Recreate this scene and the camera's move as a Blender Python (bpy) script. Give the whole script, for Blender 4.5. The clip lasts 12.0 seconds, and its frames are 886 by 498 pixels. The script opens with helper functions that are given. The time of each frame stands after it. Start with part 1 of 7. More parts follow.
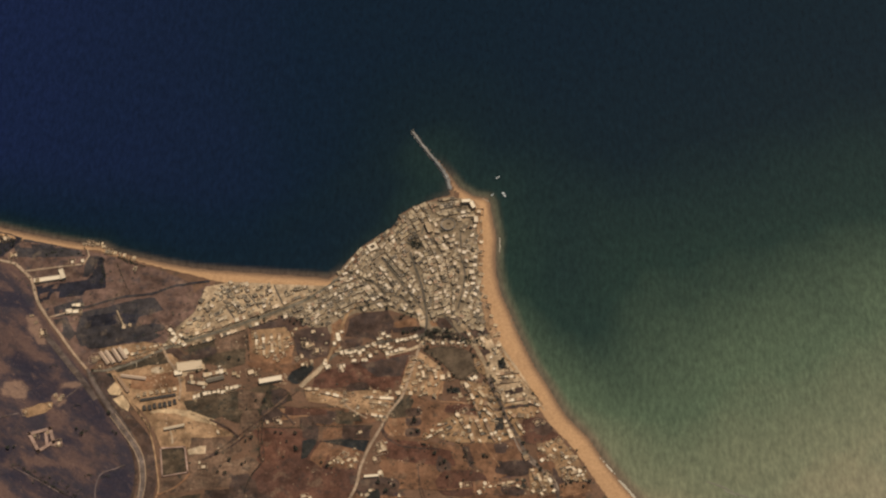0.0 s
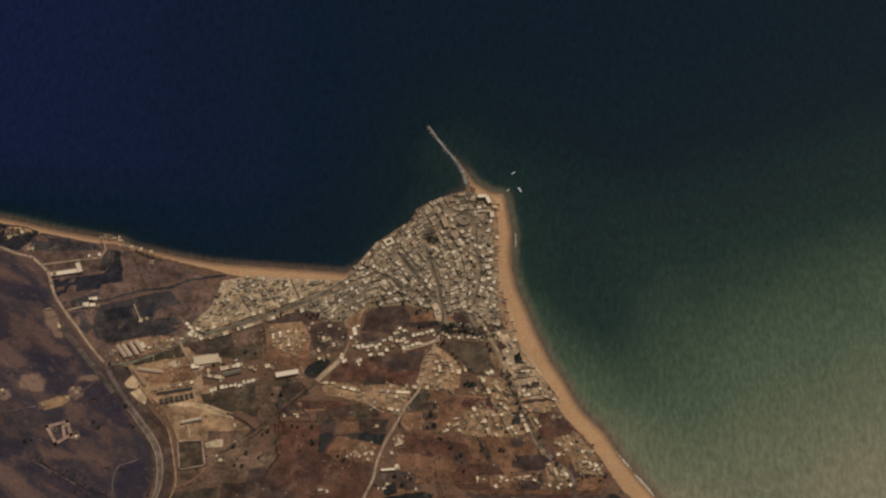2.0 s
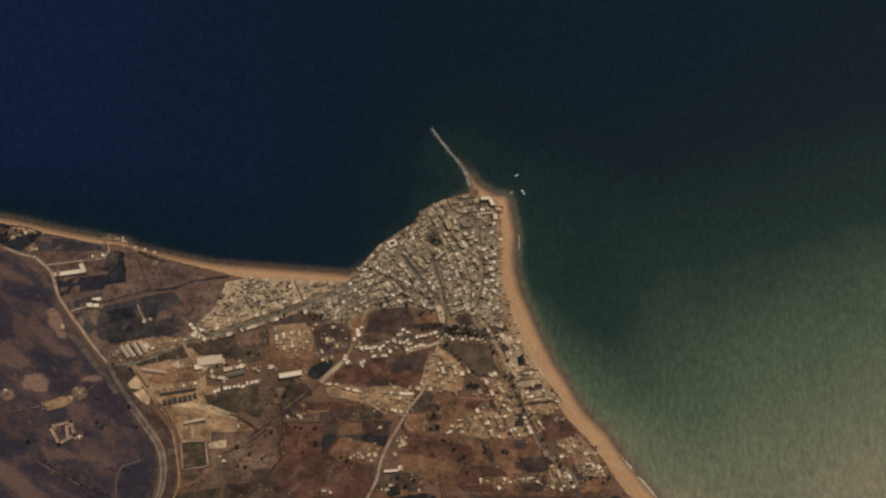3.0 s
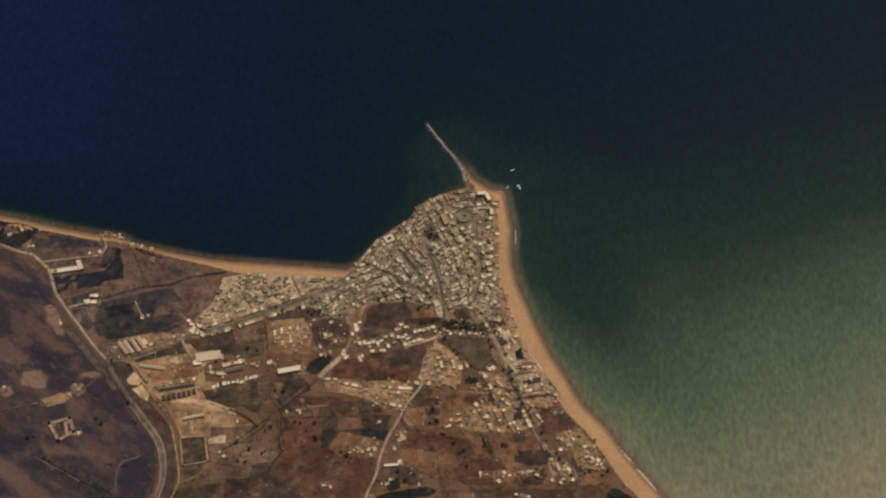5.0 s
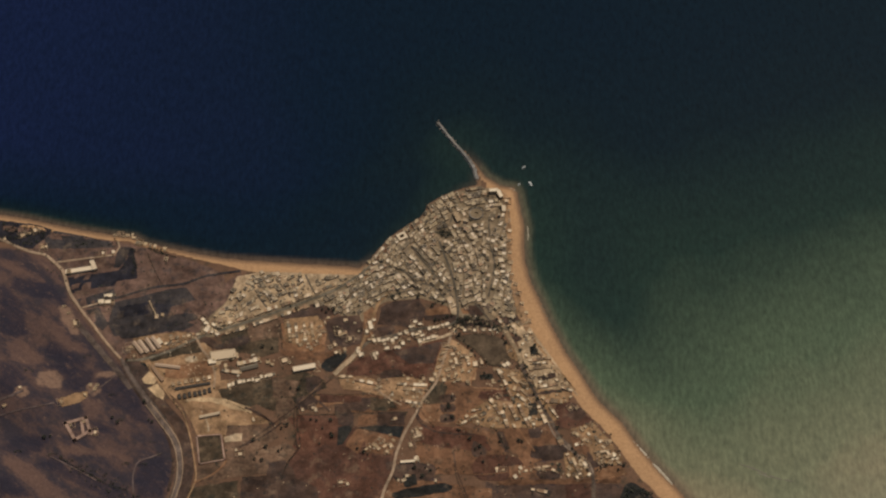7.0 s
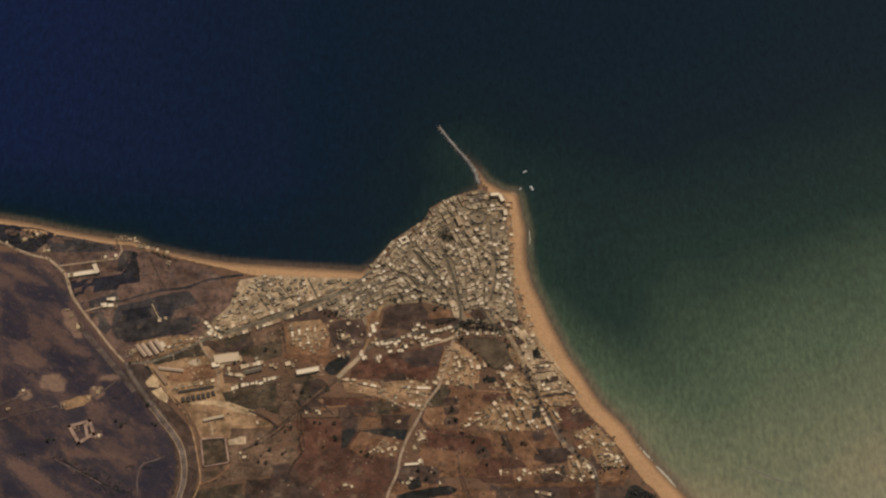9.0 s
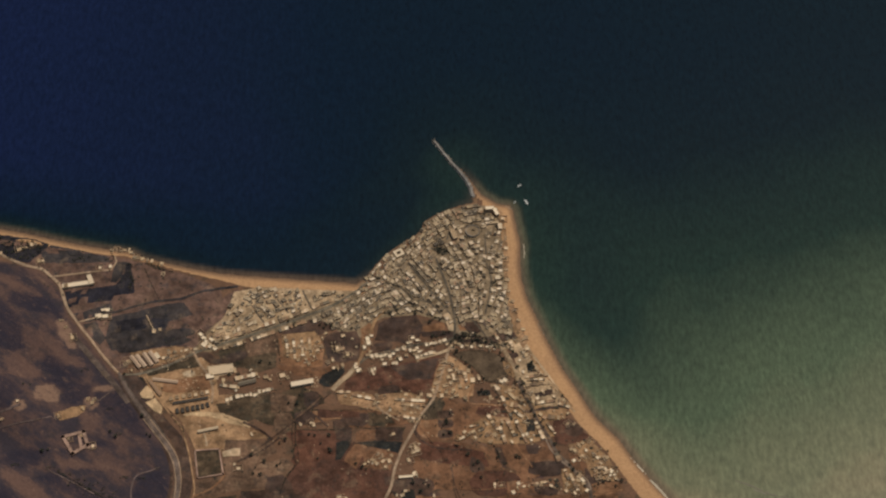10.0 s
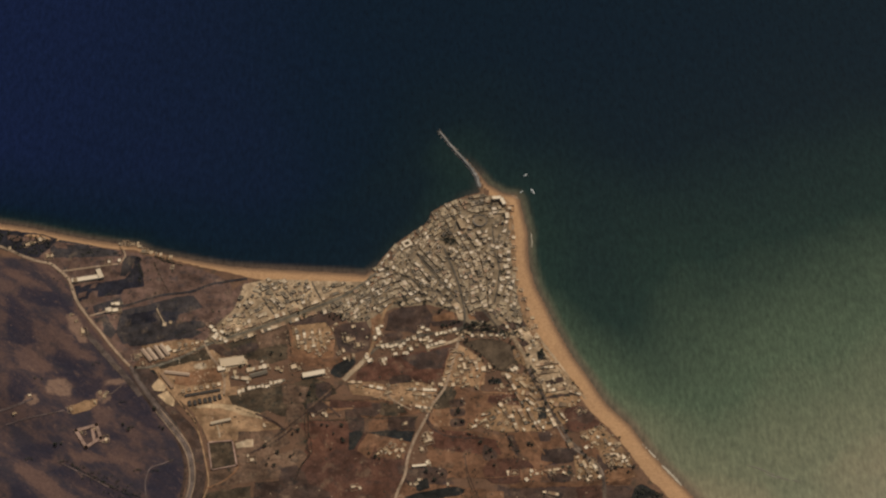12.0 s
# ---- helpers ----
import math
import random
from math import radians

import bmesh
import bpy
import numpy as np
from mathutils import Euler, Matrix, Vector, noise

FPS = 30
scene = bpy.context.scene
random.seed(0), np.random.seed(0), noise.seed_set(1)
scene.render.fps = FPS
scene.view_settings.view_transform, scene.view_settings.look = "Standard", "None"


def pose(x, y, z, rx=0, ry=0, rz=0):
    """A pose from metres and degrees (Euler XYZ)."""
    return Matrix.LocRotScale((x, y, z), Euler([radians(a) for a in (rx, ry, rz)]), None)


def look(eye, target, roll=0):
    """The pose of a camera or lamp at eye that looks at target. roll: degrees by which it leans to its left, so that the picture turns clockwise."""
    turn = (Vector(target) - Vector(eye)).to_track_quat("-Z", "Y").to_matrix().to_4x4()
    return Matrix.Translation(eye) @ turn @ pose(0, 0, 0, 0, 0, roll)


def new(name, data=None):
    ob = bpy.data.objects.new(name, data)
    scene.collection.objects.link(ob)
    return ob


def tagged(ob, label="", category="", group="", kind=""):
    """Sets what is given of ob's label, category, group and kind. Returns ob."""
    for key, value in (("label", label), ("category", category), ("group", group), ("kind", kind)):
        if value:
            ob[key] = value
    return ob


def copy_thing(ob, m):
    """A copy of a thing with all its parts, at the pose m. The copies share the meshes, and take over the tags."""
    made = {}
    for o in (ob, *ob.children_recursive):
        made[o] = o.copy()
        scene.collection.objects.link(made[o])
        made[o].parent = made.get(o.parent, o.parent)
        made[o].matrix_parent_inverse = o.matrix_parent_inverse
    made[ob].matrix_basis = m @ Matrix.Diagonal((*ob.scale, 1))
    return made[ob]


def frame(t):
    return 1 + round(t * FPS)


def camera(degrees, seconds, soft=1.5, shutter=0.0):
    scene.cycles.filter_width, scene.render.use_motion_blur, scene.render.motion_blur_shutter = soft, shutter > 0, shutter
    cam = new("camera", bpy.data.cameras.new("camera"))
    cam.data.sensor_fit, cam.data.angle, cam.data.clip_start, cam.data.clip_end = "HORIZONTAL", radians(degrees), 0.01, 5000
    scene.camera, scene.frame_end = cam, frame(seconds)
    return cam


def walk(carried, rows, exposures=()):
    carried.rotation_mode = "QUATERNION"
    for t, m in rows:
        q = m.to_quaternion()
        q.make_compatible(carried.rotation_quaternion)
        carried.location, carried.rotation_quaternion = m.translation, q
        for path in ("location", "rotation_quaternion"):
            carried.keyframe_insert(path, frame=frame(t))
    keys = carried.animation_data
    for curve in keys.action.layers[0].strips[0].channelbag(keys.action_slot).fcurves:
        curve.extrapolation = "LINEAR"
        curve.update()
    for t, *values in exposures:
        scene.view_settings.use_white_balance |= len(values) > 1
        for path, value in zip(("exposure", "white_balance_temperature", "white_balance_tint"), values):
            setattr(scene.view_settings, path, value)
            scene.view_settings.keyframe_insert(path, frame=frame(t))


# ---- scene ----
cam = camera(26.0, 12.0, soft=2.3)
ROWS = [
    (0.0, 96.8, -1906.4, 2787.3, 34.626, 0.858, 0.562),
    (0.5, 90.3, -1909.6, 2787.2, 34.664, 0.905, 0.957),
    (1.0, 83.6, -1913.0, 2787.1, 34.790, 0.825, 0.845),
    (1.5, 76.5, -1916.4, 2787.0, 34.470, 1.200, 0.617),
    (2.0, 69.2, -1919.9, 2786.8, 34.669, 0.758, 0.727),
    (2.5, 61.6, -1923.4, 2786.7, 34.753, 0.584, 0.890),
    (3.0, 53.6, -1927.0, 2786.5, 34.829, 0.502, 0.807),
    (5.0, 19.0, -1941.9, 2785.8, 34.882, 0.112, 0.181),
    (5.5, 9.7, -1945.8, 2785.6, 34.747, 0.027, 0.168),
    (6.0, 0.0, -1949.8, 2785.4, 34.992, -0.000, 0.000),
    (6.5, -10.0, -1953.8, 2785.2, 35.018, 0.177, -0.174),
    (7.0, -20.2, -1957.8, 2784.9, 35.026, 0.165, -0.382),
    (8.8, -59.6, -1973.0, 2784.1, 35.387, -0.577, -0.707),
    (9.0, -64.2, -1974.7, 2784.0, 35.389, -0.398, -0.753),
    (9.5, -75.9, -1979.0, 2783.7, 35.653, -0.645, -0.751),
    (10.0, -87.9, -1983.5, 2783.4, 35.907, -1.067, -0.776),
    (10.5, -100.2, -1987.9, 2783.1, 36.033, -1.021, -0.899),
    (11.0, -112.8, -1992.5, 2782.9, 35.848, -0.859, -1.285),
    (11.5, -125.7, -1997.1, 2782.6, 35.828, -0.936, -1.447),
    (12.0, -138.8, -2001.7, 2782.2, 35.890, -1.141, -1.701),
]
walk(cam, [(t, pose(x, y, z, rx, ry, rz)) for t, x, y, z, rx, ry, rz in ROWS],
     [(0.0, -0.32, 6500, 10), (0.3, -0.72, 6400, 10), (1.0, -0.77, 6250, 10), (3.0, -0.72, 6200, 10), (5.0, -0.62, 6350, 10), (7.0, -0.66, 6420, 10), (9.0, -0.60, 6420, 10), (10.0, -0.60, 6380, 10), (11.0, -0.61, 6480, 10), (12.0, -0.67, 6350, 10)])

# ---- light ----
SUN_TO = Vector((0.310, 0.305, 0.900)).normalized()
sun = new("sun", bpy.data.lights.new("sun", "SUN"))
sun.data.energy, sun.data.angle, sun.data.color = 4.5, radians(0.6), (1.0, 0.88, 0.70)
sun.matrix_world = look(SUN_TO * 100, (0, 0, 0))
world = bpy.data.worlds.new("sky")
scene.world = world
world.use_nodes = True
sky = world.node_tree.nodes.new("ShaderNodeTexSky")
sky.sky_type, sky.sun_disc = "NISHITA", False
sky.sun_elevation = math.asin(SUN_TO.z)
sky.sun_rotation = math.atan2(SUN_TO.x, SUN_TO.y)
world.node_tree.links.new(sky.outputs[0], world.node_tree.nodes["Background"].inputs[0])
world.node_tree.nodes["Background"].inputs[1].default_value = 0.068


# ---- materials ----
def nodes_of(name):
    m = bpy.data.materials.new(name)
    m.use_nodes = True
    return m, m.node_tree, m.node_tree.nodes["Principled BSDF"]


def noise_node(tree, scale, detail=4.0, rough=0.55, coord=None):
    n = tree.nodes.new("ShaderNodeTexNoise")
    n.inputs["Scale"].default_value, n.inputs["Detail"].default_value, n.inputs["Roughness"].default_value = scale, detail, rough
    if coord is None:
        coord = tree.nodes.new("ShaderNodeNewGeometry").outputs["Position"]
    tree.links.new(coord, n.inputs["Vector"])
    return n.outputs["Fac"]


def math_node(tree, op, a, b):
    n = tree.nodes.new("ShaderNodeMath")
    n.operation = op
    for slot, v in zip(n.inputs, (a, b)):
        if isinstance(v, (int, float)):
            slot.default_value = v
        else:
            tree.links.new(v, slot)
    return n.outputs[0]


def ramp(tree, fac, lo, hi):
    n = tree.nodes.new("ShaderNodeMapRange")
    n.inputs["From Min"].default_value, n.inputs["From Max"].default_value = lo, hi
    n.interpolation_type = "SMOOTHSTEP"
    tree.links.new(fac, n.inputs["Value"])
    return n.outputs[0]


def mix(tree, fac, a, b, blend="MIX"):
    n = tree.nodes.new("ShaderNodeMix")
    n.data_type, n.blend_type = "RGBA", blend
    for slot, v in ((n.inputs[0], fac), (n.inputs[6], a), (n.inputs[7], b)):
        if isinstance(v, tuple):
            slot.default_value = (*v, 1)
        elif isinstance(v, (int, float)):
            slot.default_value = v
        else:
            tree.links.new(v, slot)
    return n.outputs[2]


def bump(tree, height, bsdf, strength, distance):
    b = tree.nodes.new("ShaderNodeBump")
    b.inputs["Strength"].default_value, b.inputs["Distance"].default_value = strength, distance
    tree.links.new(height, b.inputs["Height"])
    tree.links.new(b.outputs[0], bsdf.inputs["Normal"])


def earth(name, a, b, c, patch=0.02, grain=0.2, spread=0.25, rows=0.0, turn=0.0):
    """Soil or low growth: two tones in patches, a third in specks, tone varied from piece to piece; rows: ploughing."""
    m, tree, bsdf = nodes_of(name)
    big = ramp(tree, noise_node(tree, patch, 5), 0.36, 0.64)
    col = mix(tree, big, a, b)
    mid = ramp(tree, noise_node(tree, 0.07, 5, 0.7), 0.50, 0.66)
    col = mix(tree, mid, col, c)
    scuffs = ramp(tree, noise_node(tree, 0.033, 6, 0.75), 0.53, 0.68)
    col = mix(tree, math_node(tree, "MULTIPLY", scuffs, 0.55), col, mix(tree, 0.45, col, (0.34, 0.235, 0.15)))
    fine = noise_node(tree, grain, 6, 0.7)
    col = mix(tree, 0.75, col, mix(tree, fine, (0.12, 0.12, 0.12), (0.88, 0.88, 0.88)), "OVERLAY")
    rnd = tree.nodes.new("ShaderNodeObjectInfo").outputs["Random"]
    worn = ramp(tree, noise_node(tree, 0.05, 6, 0.72), 0.34, 0.66)
    tone = math_node(tree, "ADD", math_node(tree, "MULTIPLY", rnd, spread), 1 - spread / 2 - 0.33)
    tone = math_node(tree, "ADD", tone, math_node(tree, "MULTIPLY", worn, 0.66))
    broad = ramp(tree, noise_node(tree, 0.016, 5, 0.65), 0.32, 0.68)
    tone = math_node(tree, "ADD", tone, math_node(tree, "SUBTRACT", math_node(tree, "MULTIPLY", broad, 0.36), 0.18))
    vec = tree.nodes.new("ShaderNodeCombineColor")
    for k in range(3):
        tree.links.new(tone, vec.inputs[k])
    col = mix(tree, 1.0, col, vec.outputs[0], "MULTIPLY")
    if rows:
        wave = tree.nodes.new("ShaderNodeTexWave")
        wave.inputs["Scale"].default_value, wave.inputs["Distortion"].default_value = 0.16, 1.5
        turned = tree.nodes.new("ShaderNodeMapping")
        turned.inputs["Rotation"].default_value[2] = turn
        tree.links.new(tree.nodes.new("ShaderNodeNewGeometry").outputs["Position"], turned.inputs[0])
        tree.links.new(turned.outputs[0], wave.inputs["Vector"])
        col = mix(tree, rows, col, mix(tree, wave.outputs["Fac"], (0.3, 0.3, 0.3), (0.66, 0.66, 0.66)), "OVERLAY")
    tree.links.new(col, bsdf.inputs["Base Color"])
    bsdf.inputs["Roughness"].default_value = 0.95
    bsdf.inputs["Specular IOR Level"].default_value = 0.15
    bump(tree, fine, bsdf, 0.6, 1.2)
    return m


SOIL = earth("brown_soil", (0.130, 0.0665, 0.0375), (0.172, 0.0885, 0.0490), (0.086, 0.0510, 0.0318), 0.012, 0.18)
WORN = earth("worn_olive_soil", (0.104, 0.064, 0.042), (0.134, 0.081, 0.052), (0.068, 0.047, 0.034), 0.016, 0.2)
# brown soil of the west with the mauve of lens haze mixed in
MAUVE = earth("haze_tinted_brown_soil", (0.113, 0.068, 0.052), (0.145, 0.087, 0.066), (0.071, 0.051, 0.046), 0.012, 0.18)
RED = earth("red_ploughed_soil", (0.126, 0.0570, 0.0362), (0.100, 0.0480, 0.0328), (0.078, 0.0412, 0.0290), 0.012, 0.3, 0.3, 0.25, 0.4)
ORANGE = earth("orange_bare_soil", (0.230, 0.118, 0.062), (0.180, 0.095, 0.052), (0.260, 0.150, 0.085), 0.02, 0.3, 0.3)
MAROON = earth("dark_red_soil", (0.098, 0.0462, 0.0300), (0.078, 0.0398, 0.0284), (0.061, 0.0340, 0.0256), 0.012, 0.3, 0.25, 0.2, 0.4)
YARD = earth("dusty_yard", (0.31, 0.190, 0.100), (0.23, 0.138, 0.074), (0.155, 0.096, 0.054), 0.03, 0.3, 0.25)
DARK = earth("dark_fallow", (0.060, 0.0395, 0.0320), (0.078, 0.0470, 0.0338), (0.042, 0.0320, 0.0282), 0.018, 0.3, 0.35, 0.2, 1.2)
# fallow and crop of the west: blue lens haze is put into both colours
FALLOW = earth("haze_tinted_fallow", (0.038, 0.033, 0.034), (0.053, 0.043, 0.040), (0.026, 0.025, 0.029), 0.016, 0.3, 0.3, 0.2, 1.2)
CROP = earth("haze_tinted_dark_crop", (0.022, 0.021, 0.029), (0.031, 0.028, 0.033), (0.016, 0.016, 0.022), 0.02, 0.4, 0.3)
GARDEN = earth("dark_garden_green", (0.021, 0.022, 0.022), (0.030, 0.028, 0.024), (0.016, 0.017, 0.018), 0.02, 0.4, 0.3)
OLIVE = earth("olive_scrub", (0.058, 0.0432, 0.0282), (0.080, 0.0545, 0.0338), (0.038, 0.0338, 0.0244), 0.025, 0.3, 0.3)
RUIN = earth("pinkish_earth_wall", (0.33, 0.215, 0.162), (0.27, 0.176, 0.134), (0.39, 0.26, 0.195), 0.05, 0.5, 0.15)
HEATH = earth("worn_heath", (0.120, 0.086, 0.078), (0.098, 0.072, 0.068), (0.140, 0.098, 0.085), 0.010, 0.15, 0.3)
TAN = earth("pale_sandy_yard", (0.355, 0.219, 0.119), (0.265, 0.158, 0.086), (0.19, 0.115, 0.067), 0.03, 0.3, 0.3)
SANDLOT = earth("warm_bright_sand", (0.46, 0.32, 0.185), (0.40, 0.275, 0.158), (0.52, 0.37, 0.215), 0.05, 0.4, 0.15)
DUST = earth("dusty_suburb_ground", (0.36, 0.258, 0.158), (0.29, 0.205, 0.125), (0.43, 0.315, 0.20), 0.04, 0.4, 0.2)
PALE = earth("pale_gravel", (0.44, 0.33, 0.21), (0.38, 0.27, 0.17), (0.50, 0.39, 0.27), 0.05, 0.4, 0.25)
DIRT = earth("pale_dirt_track", (0.34, 0.24, 0.16), (0.28, 0.19, 0.12), (0.40, 0.29, 0.20), 0.05, 0.5, 0.2)
ASPHALT = earth("worn_asphalt", (0.104, 0.076, 0.058), (0.086, 0.063, 0.049), (0.130, 0.098, 0.074), 0.03, 0.4, 0.2)
ROADGREY = earth("dusty_highway_asphalt", (0.098, 0.072, 0.060), (0.082, 0.060, 0.051), (0.118, 0.088, 0.073), 0.03, 0.4, 0.1)
HIGHWAYLANE = earth("bleached_highway", (0.132, 0.098, 0.080), (0.114, 0.086, 0.071), (0.150, 0.114, 0.094), 0.03, 0.4, 0.1)
MAINSTREET = earth("dusty_green_grey_paving", (0.150, 0.128, 0.094), (0.124, 0.106, 0.080), (0.178, 0.150, 0.110), 0.03, 0.4, 0.1)
LANE = earth("bleached_asphalt", (0.190, 0.142, 0.108), (0.158, 0.118, 0.090), (0.210, 0.160, 0.122), 0.03, 0.4, 0.1)
CHALK = earth("pale_road_gravel", (0.35, 0.25, 0.168), (0.30, 0.212, 0.142), (0.41, 0.30, 0.205), 0.05, 0.5, 0.1)
TURF = earth("trodden_turf", (0.100, 0.071, 0.046), (0.088, 0.063, 0.042), (0.114, 0.080, 0.052), 0.03, 0.3, 0.1)
# paving toned down: the shade of the house fronts is in this colour
STREET = earth("shade_toned_street_paving", (0.095, 0.080, 0.060), (0.075, 0.062, 0.048), (0.130, 0.105, 0.078), 0.05, 0.5, 0.2)
TOWNGROUND = earth("town_paving", (0.240, 0.177, 0.112), (0.185, 0.137, 0.088), (0.305, 0.222, 0.140), 0.05, 0.4, 0.2)
JETTY = earth("grey_breakwater_stone", (0.225, 0.212, 0.192), (0.18, 0.168, 0.154), (0.27, 0.254, 0.23), 0.15, 0.8, 0.1)
ROCK = earth("rubble_stone", (0.155, 0.144, 0.128), (0.125, 0.114, 0.100), (0.21, 0.192, 0.168), 0.15, 0.8, 0.2)


def ground_material():
    m, tree, bsdf = nodes_of("ground")
    at = tree.nodes.new("ShaderNodeAttribute")
    at.attribute_name = "beach"
    n1 = noise_node(tree, 0.012, 6, 0.6)
    n2 = noise_node(tree, 0.05, 6, 0.65)
    n3 = noise_node(tree, 0.25, 6, 0.7)
    soil = mix(tree, ramp(tree, n1, 0.38, 0.62), (0.122, 0.069, 0.043), (0.158, 0.090, 0.056))
    soil = mix(tree, ramp(tree, n2, 0.52, 0.66), soil, (0.078, 0.054, 0.036))
    hill = tree.nodes.new("ShaderNodeAttribute")
    hill.attribute_name = "heath"
    # gullies and ridges of the heath run from north-west to south-east
    grain = tree.nodes.new("ShaderNodeMapping")
    grain.vector_type = "TEXTURE"
    grain.inputs["Rotation"].default_value[2] = radians(-38)
    grain.inputs["Scale"].default_value = (2.2, 1.0, 1.0)
    tree.links.new(tree.nodes.new("ShaderNodeNewGeometry").outputs["Position"], grain.inputs[0])
    rib = noise_node(tree, 0.028, 8, 0.70, grain.outputs[0])
    heath = mix(tree, ramp(tree, rib, 0.41, 0.61), (0.038, 0.031, 0.039), (0.093, 0.057, 0.049))
    heath = mix(tree, math_node(tree, "MULTIPLY", ramp(tree, n2, 0.52, 0.68), 0.6), heath, (0.034, 0.030, 0.034))
    soil = mix(tree, hill.outputs["Fac"], soil, heath)
    for key, tone in (("scrub", (0.023, 0.021, 0.033)), ("clay", (0.122, 0.072, 0.057)), ("bare", (0.232, 0.143, 0.098))):
        cover = tree.nodes.new("ShaderNodeAttribute")
        cover.attribute_name = key
        ragged = math_node(tree, "ADD", cover.outputs["Fac"], math_node(tree, "MULTIPLY", math_node(tree, "SUBTRACT", noise_node(tree, 0.10, 8, 0.8, grain.outputs[0]), 0.5), 3.6))
        soil = mix(tree, math_node(tree, "MULTIPLY", ramp(tree, ragged, 0.15, 1.0), 0.78), soil, tone)
    sand = mix(tree, n2, (0.365, 0.208, 0.103), (0.47, 0.285, 0.150))
    sand = mix(tree, math_node(tree, "MULTIPLY", ramp(tree, n1, 0.42, 0.62), 0.35), sand, (0.33, 0.195, 0.105))
    edge = math_node(tree, "ADD", at.outputs["Fac"], math_node(tree, "MULTIPLY", math_node(tree, "SUBTRACT", n2, 0.5), 0.9))
    col = mix(tree, ramp(tree, edge, 0.40, 0.60), soil, sand)
    wet = tree.nodes.new("ShaderNodeAttribute")
    wet.attribute_name = "wet"
    col = mix(tree, wet.outputs["Fac"], col, (0.150, 0.092, 0.058))
    col = mix(tree, 0.7, col, mix(tree, n3, (0.12, 0.12, 0.12), (0.88, 0.88, 0.88)), "OVERLAY")
    tree.links.new(col, bsdf.inputs["Base Color"])
    bsdf.inputs["Roughness"].default_value = 0.95
    bsdf.inputs["Specular IOR Level"].default_value = 0.15
    bump(tree, n3, bsdf, 0.5, 1.0)
    return m


def water_material():
    m, tree, bsdf = nodes_of("sea_water")
    at = tree.nodes.new("ShaderNodeAttribute")
    at.attribute_name = "depth"
    streak = tree.nodes.new("ShaderNodeMapping")
    streak.inputs["Scale"].default_value = (1.0, 0.42, 1.0)
    streak.inputs["Rotation"].default_value[2] = radians(9)
    tree.links.new(tree.nodes.new("ShaderNodeNewGeometry").outputs["Position"], streak.inputs[0])
    sway = noise_node(tree, 0.006, 5, 0.6)
    d = math_node(tree, "ADD", at.outputs["Fac"], math_node(tree, "MULTIPLY", math_node(tree, "SUBTRACT", sway, 0.5), 0.09))
    r = tree.nodes.new("ShaderNodeValToRGB")
    stops = ((0.0, (0.250, 0.196, 0.115)), (0.06, (0.143, 0.150, 0.087)), (0.15, (0.068, 0.097, 0.056)), (0.30, (0.0130, 0.0292, 0.0216)), (0.5, (0.0046, 0.0124, 0.0166)), (0.66, (0.0031, 0.0103, 0.0188)), (0.78, (0.0031, 0.0100, 0.0232)), (0.89, (0.0046, 0.0106, 0.0320)), (1.0, (0.0060, 0.0118, 0.0440)))
    while len(r.color_ramp.elements) < len(stops):
        r.color_ramp.elements.new(0.5)
    for e, (p, c) in zip(r.color_ramp.elements, stops):
        e.position, e.color = p, (*c, 1)
    tree.links.new(d, r.inputs[0])
    silt = tree.nodes.new("ShaderNodeAttribute")
    silt.attribute_name = "silt"
    body = mix(tree, silt.outputs["Fac"], r.outputs[0], (0.088, 0.060, 0.042))
    chop = noise_node(tree, 0.15, 4, 0.6, streak.outputs[0])
    col = mix(tree, 0.85, body, mix(tree, chop, (0.12, 0.12, 0.12), (0.88, 0.88, 0.88)), "OVERLAY")
    swell = noise_node(tree, 0.07, 4, 0.6, streak.outputs[0])
    col = mix(tree, 0.55, col, mix(tree, swell, (0.22, 0.22, 0.22), (0.78, 0.78, 0.78)), "OVERLAY")
    tree.links.new(col, bsdf.inputs["Base Color"])
    rough = math_node(tree, "ADD", 0.150, math_node(tree, "MULTIPLY", math_node(tree, "SUBTRACT", noise_node(tree, 0.10, 4, 0.65, streak.outputs[0]), 0.5), 0.06))
    tree.links.new(rough, bsdf.inputs["Roughness"])
    bsdf.inputs["IOR"].default_value = 1.333
    bump(tree, chop, bsdf, 0.10, 1.0)
    return m


def plaster(name, colours, island=False, rough=0.9):
    """Limewash, stucco or tile: one of several tones by chance from house to house, with stains."""
    m, tree, bsdf = nodes_of(name)
    if island:
        rnd = tree.nodes.new("ShaderNodeNewGeometry").outputs["Random Per Island"]
    else:
        rnd = tree.nodes.new("ShaderNodeObjectInfo").outputs["Random"]
    r = tree.nodes.new("ShaderNodeValToRGB")
    r.color_ramp.interpolation = "CONSTANT"
    while len(r.color_ramp.elements) < len(colours):
        r.color_ramp.elements.new(0.5)
    for k, (e, c) in enumerate(zip(r.color_ramp.elements, colours)):
        e.position, e.color = k / len(colours), (*c, 1)
    tree.links.new(rnd, r.inputs[0])
    stain = noise_node(tree, 0.35, 6, 0.7)
    col = mix(tree, 0.7, r.outputs[0], mix(tree, stain, (0.34, 0.33, 0.31), (0.64, 0.64, 0.65)), "OVERLAY")
    tree.links.new(col, bsdf.inputs["Base Color"])
    bsdf.inputs["Roughness"].default_value = rough
    bsdf.inputs["Specular IOR Level"].default_value = 0.2
    bump(tree, stain, bsdf, 0.3, 0.15)
    return m


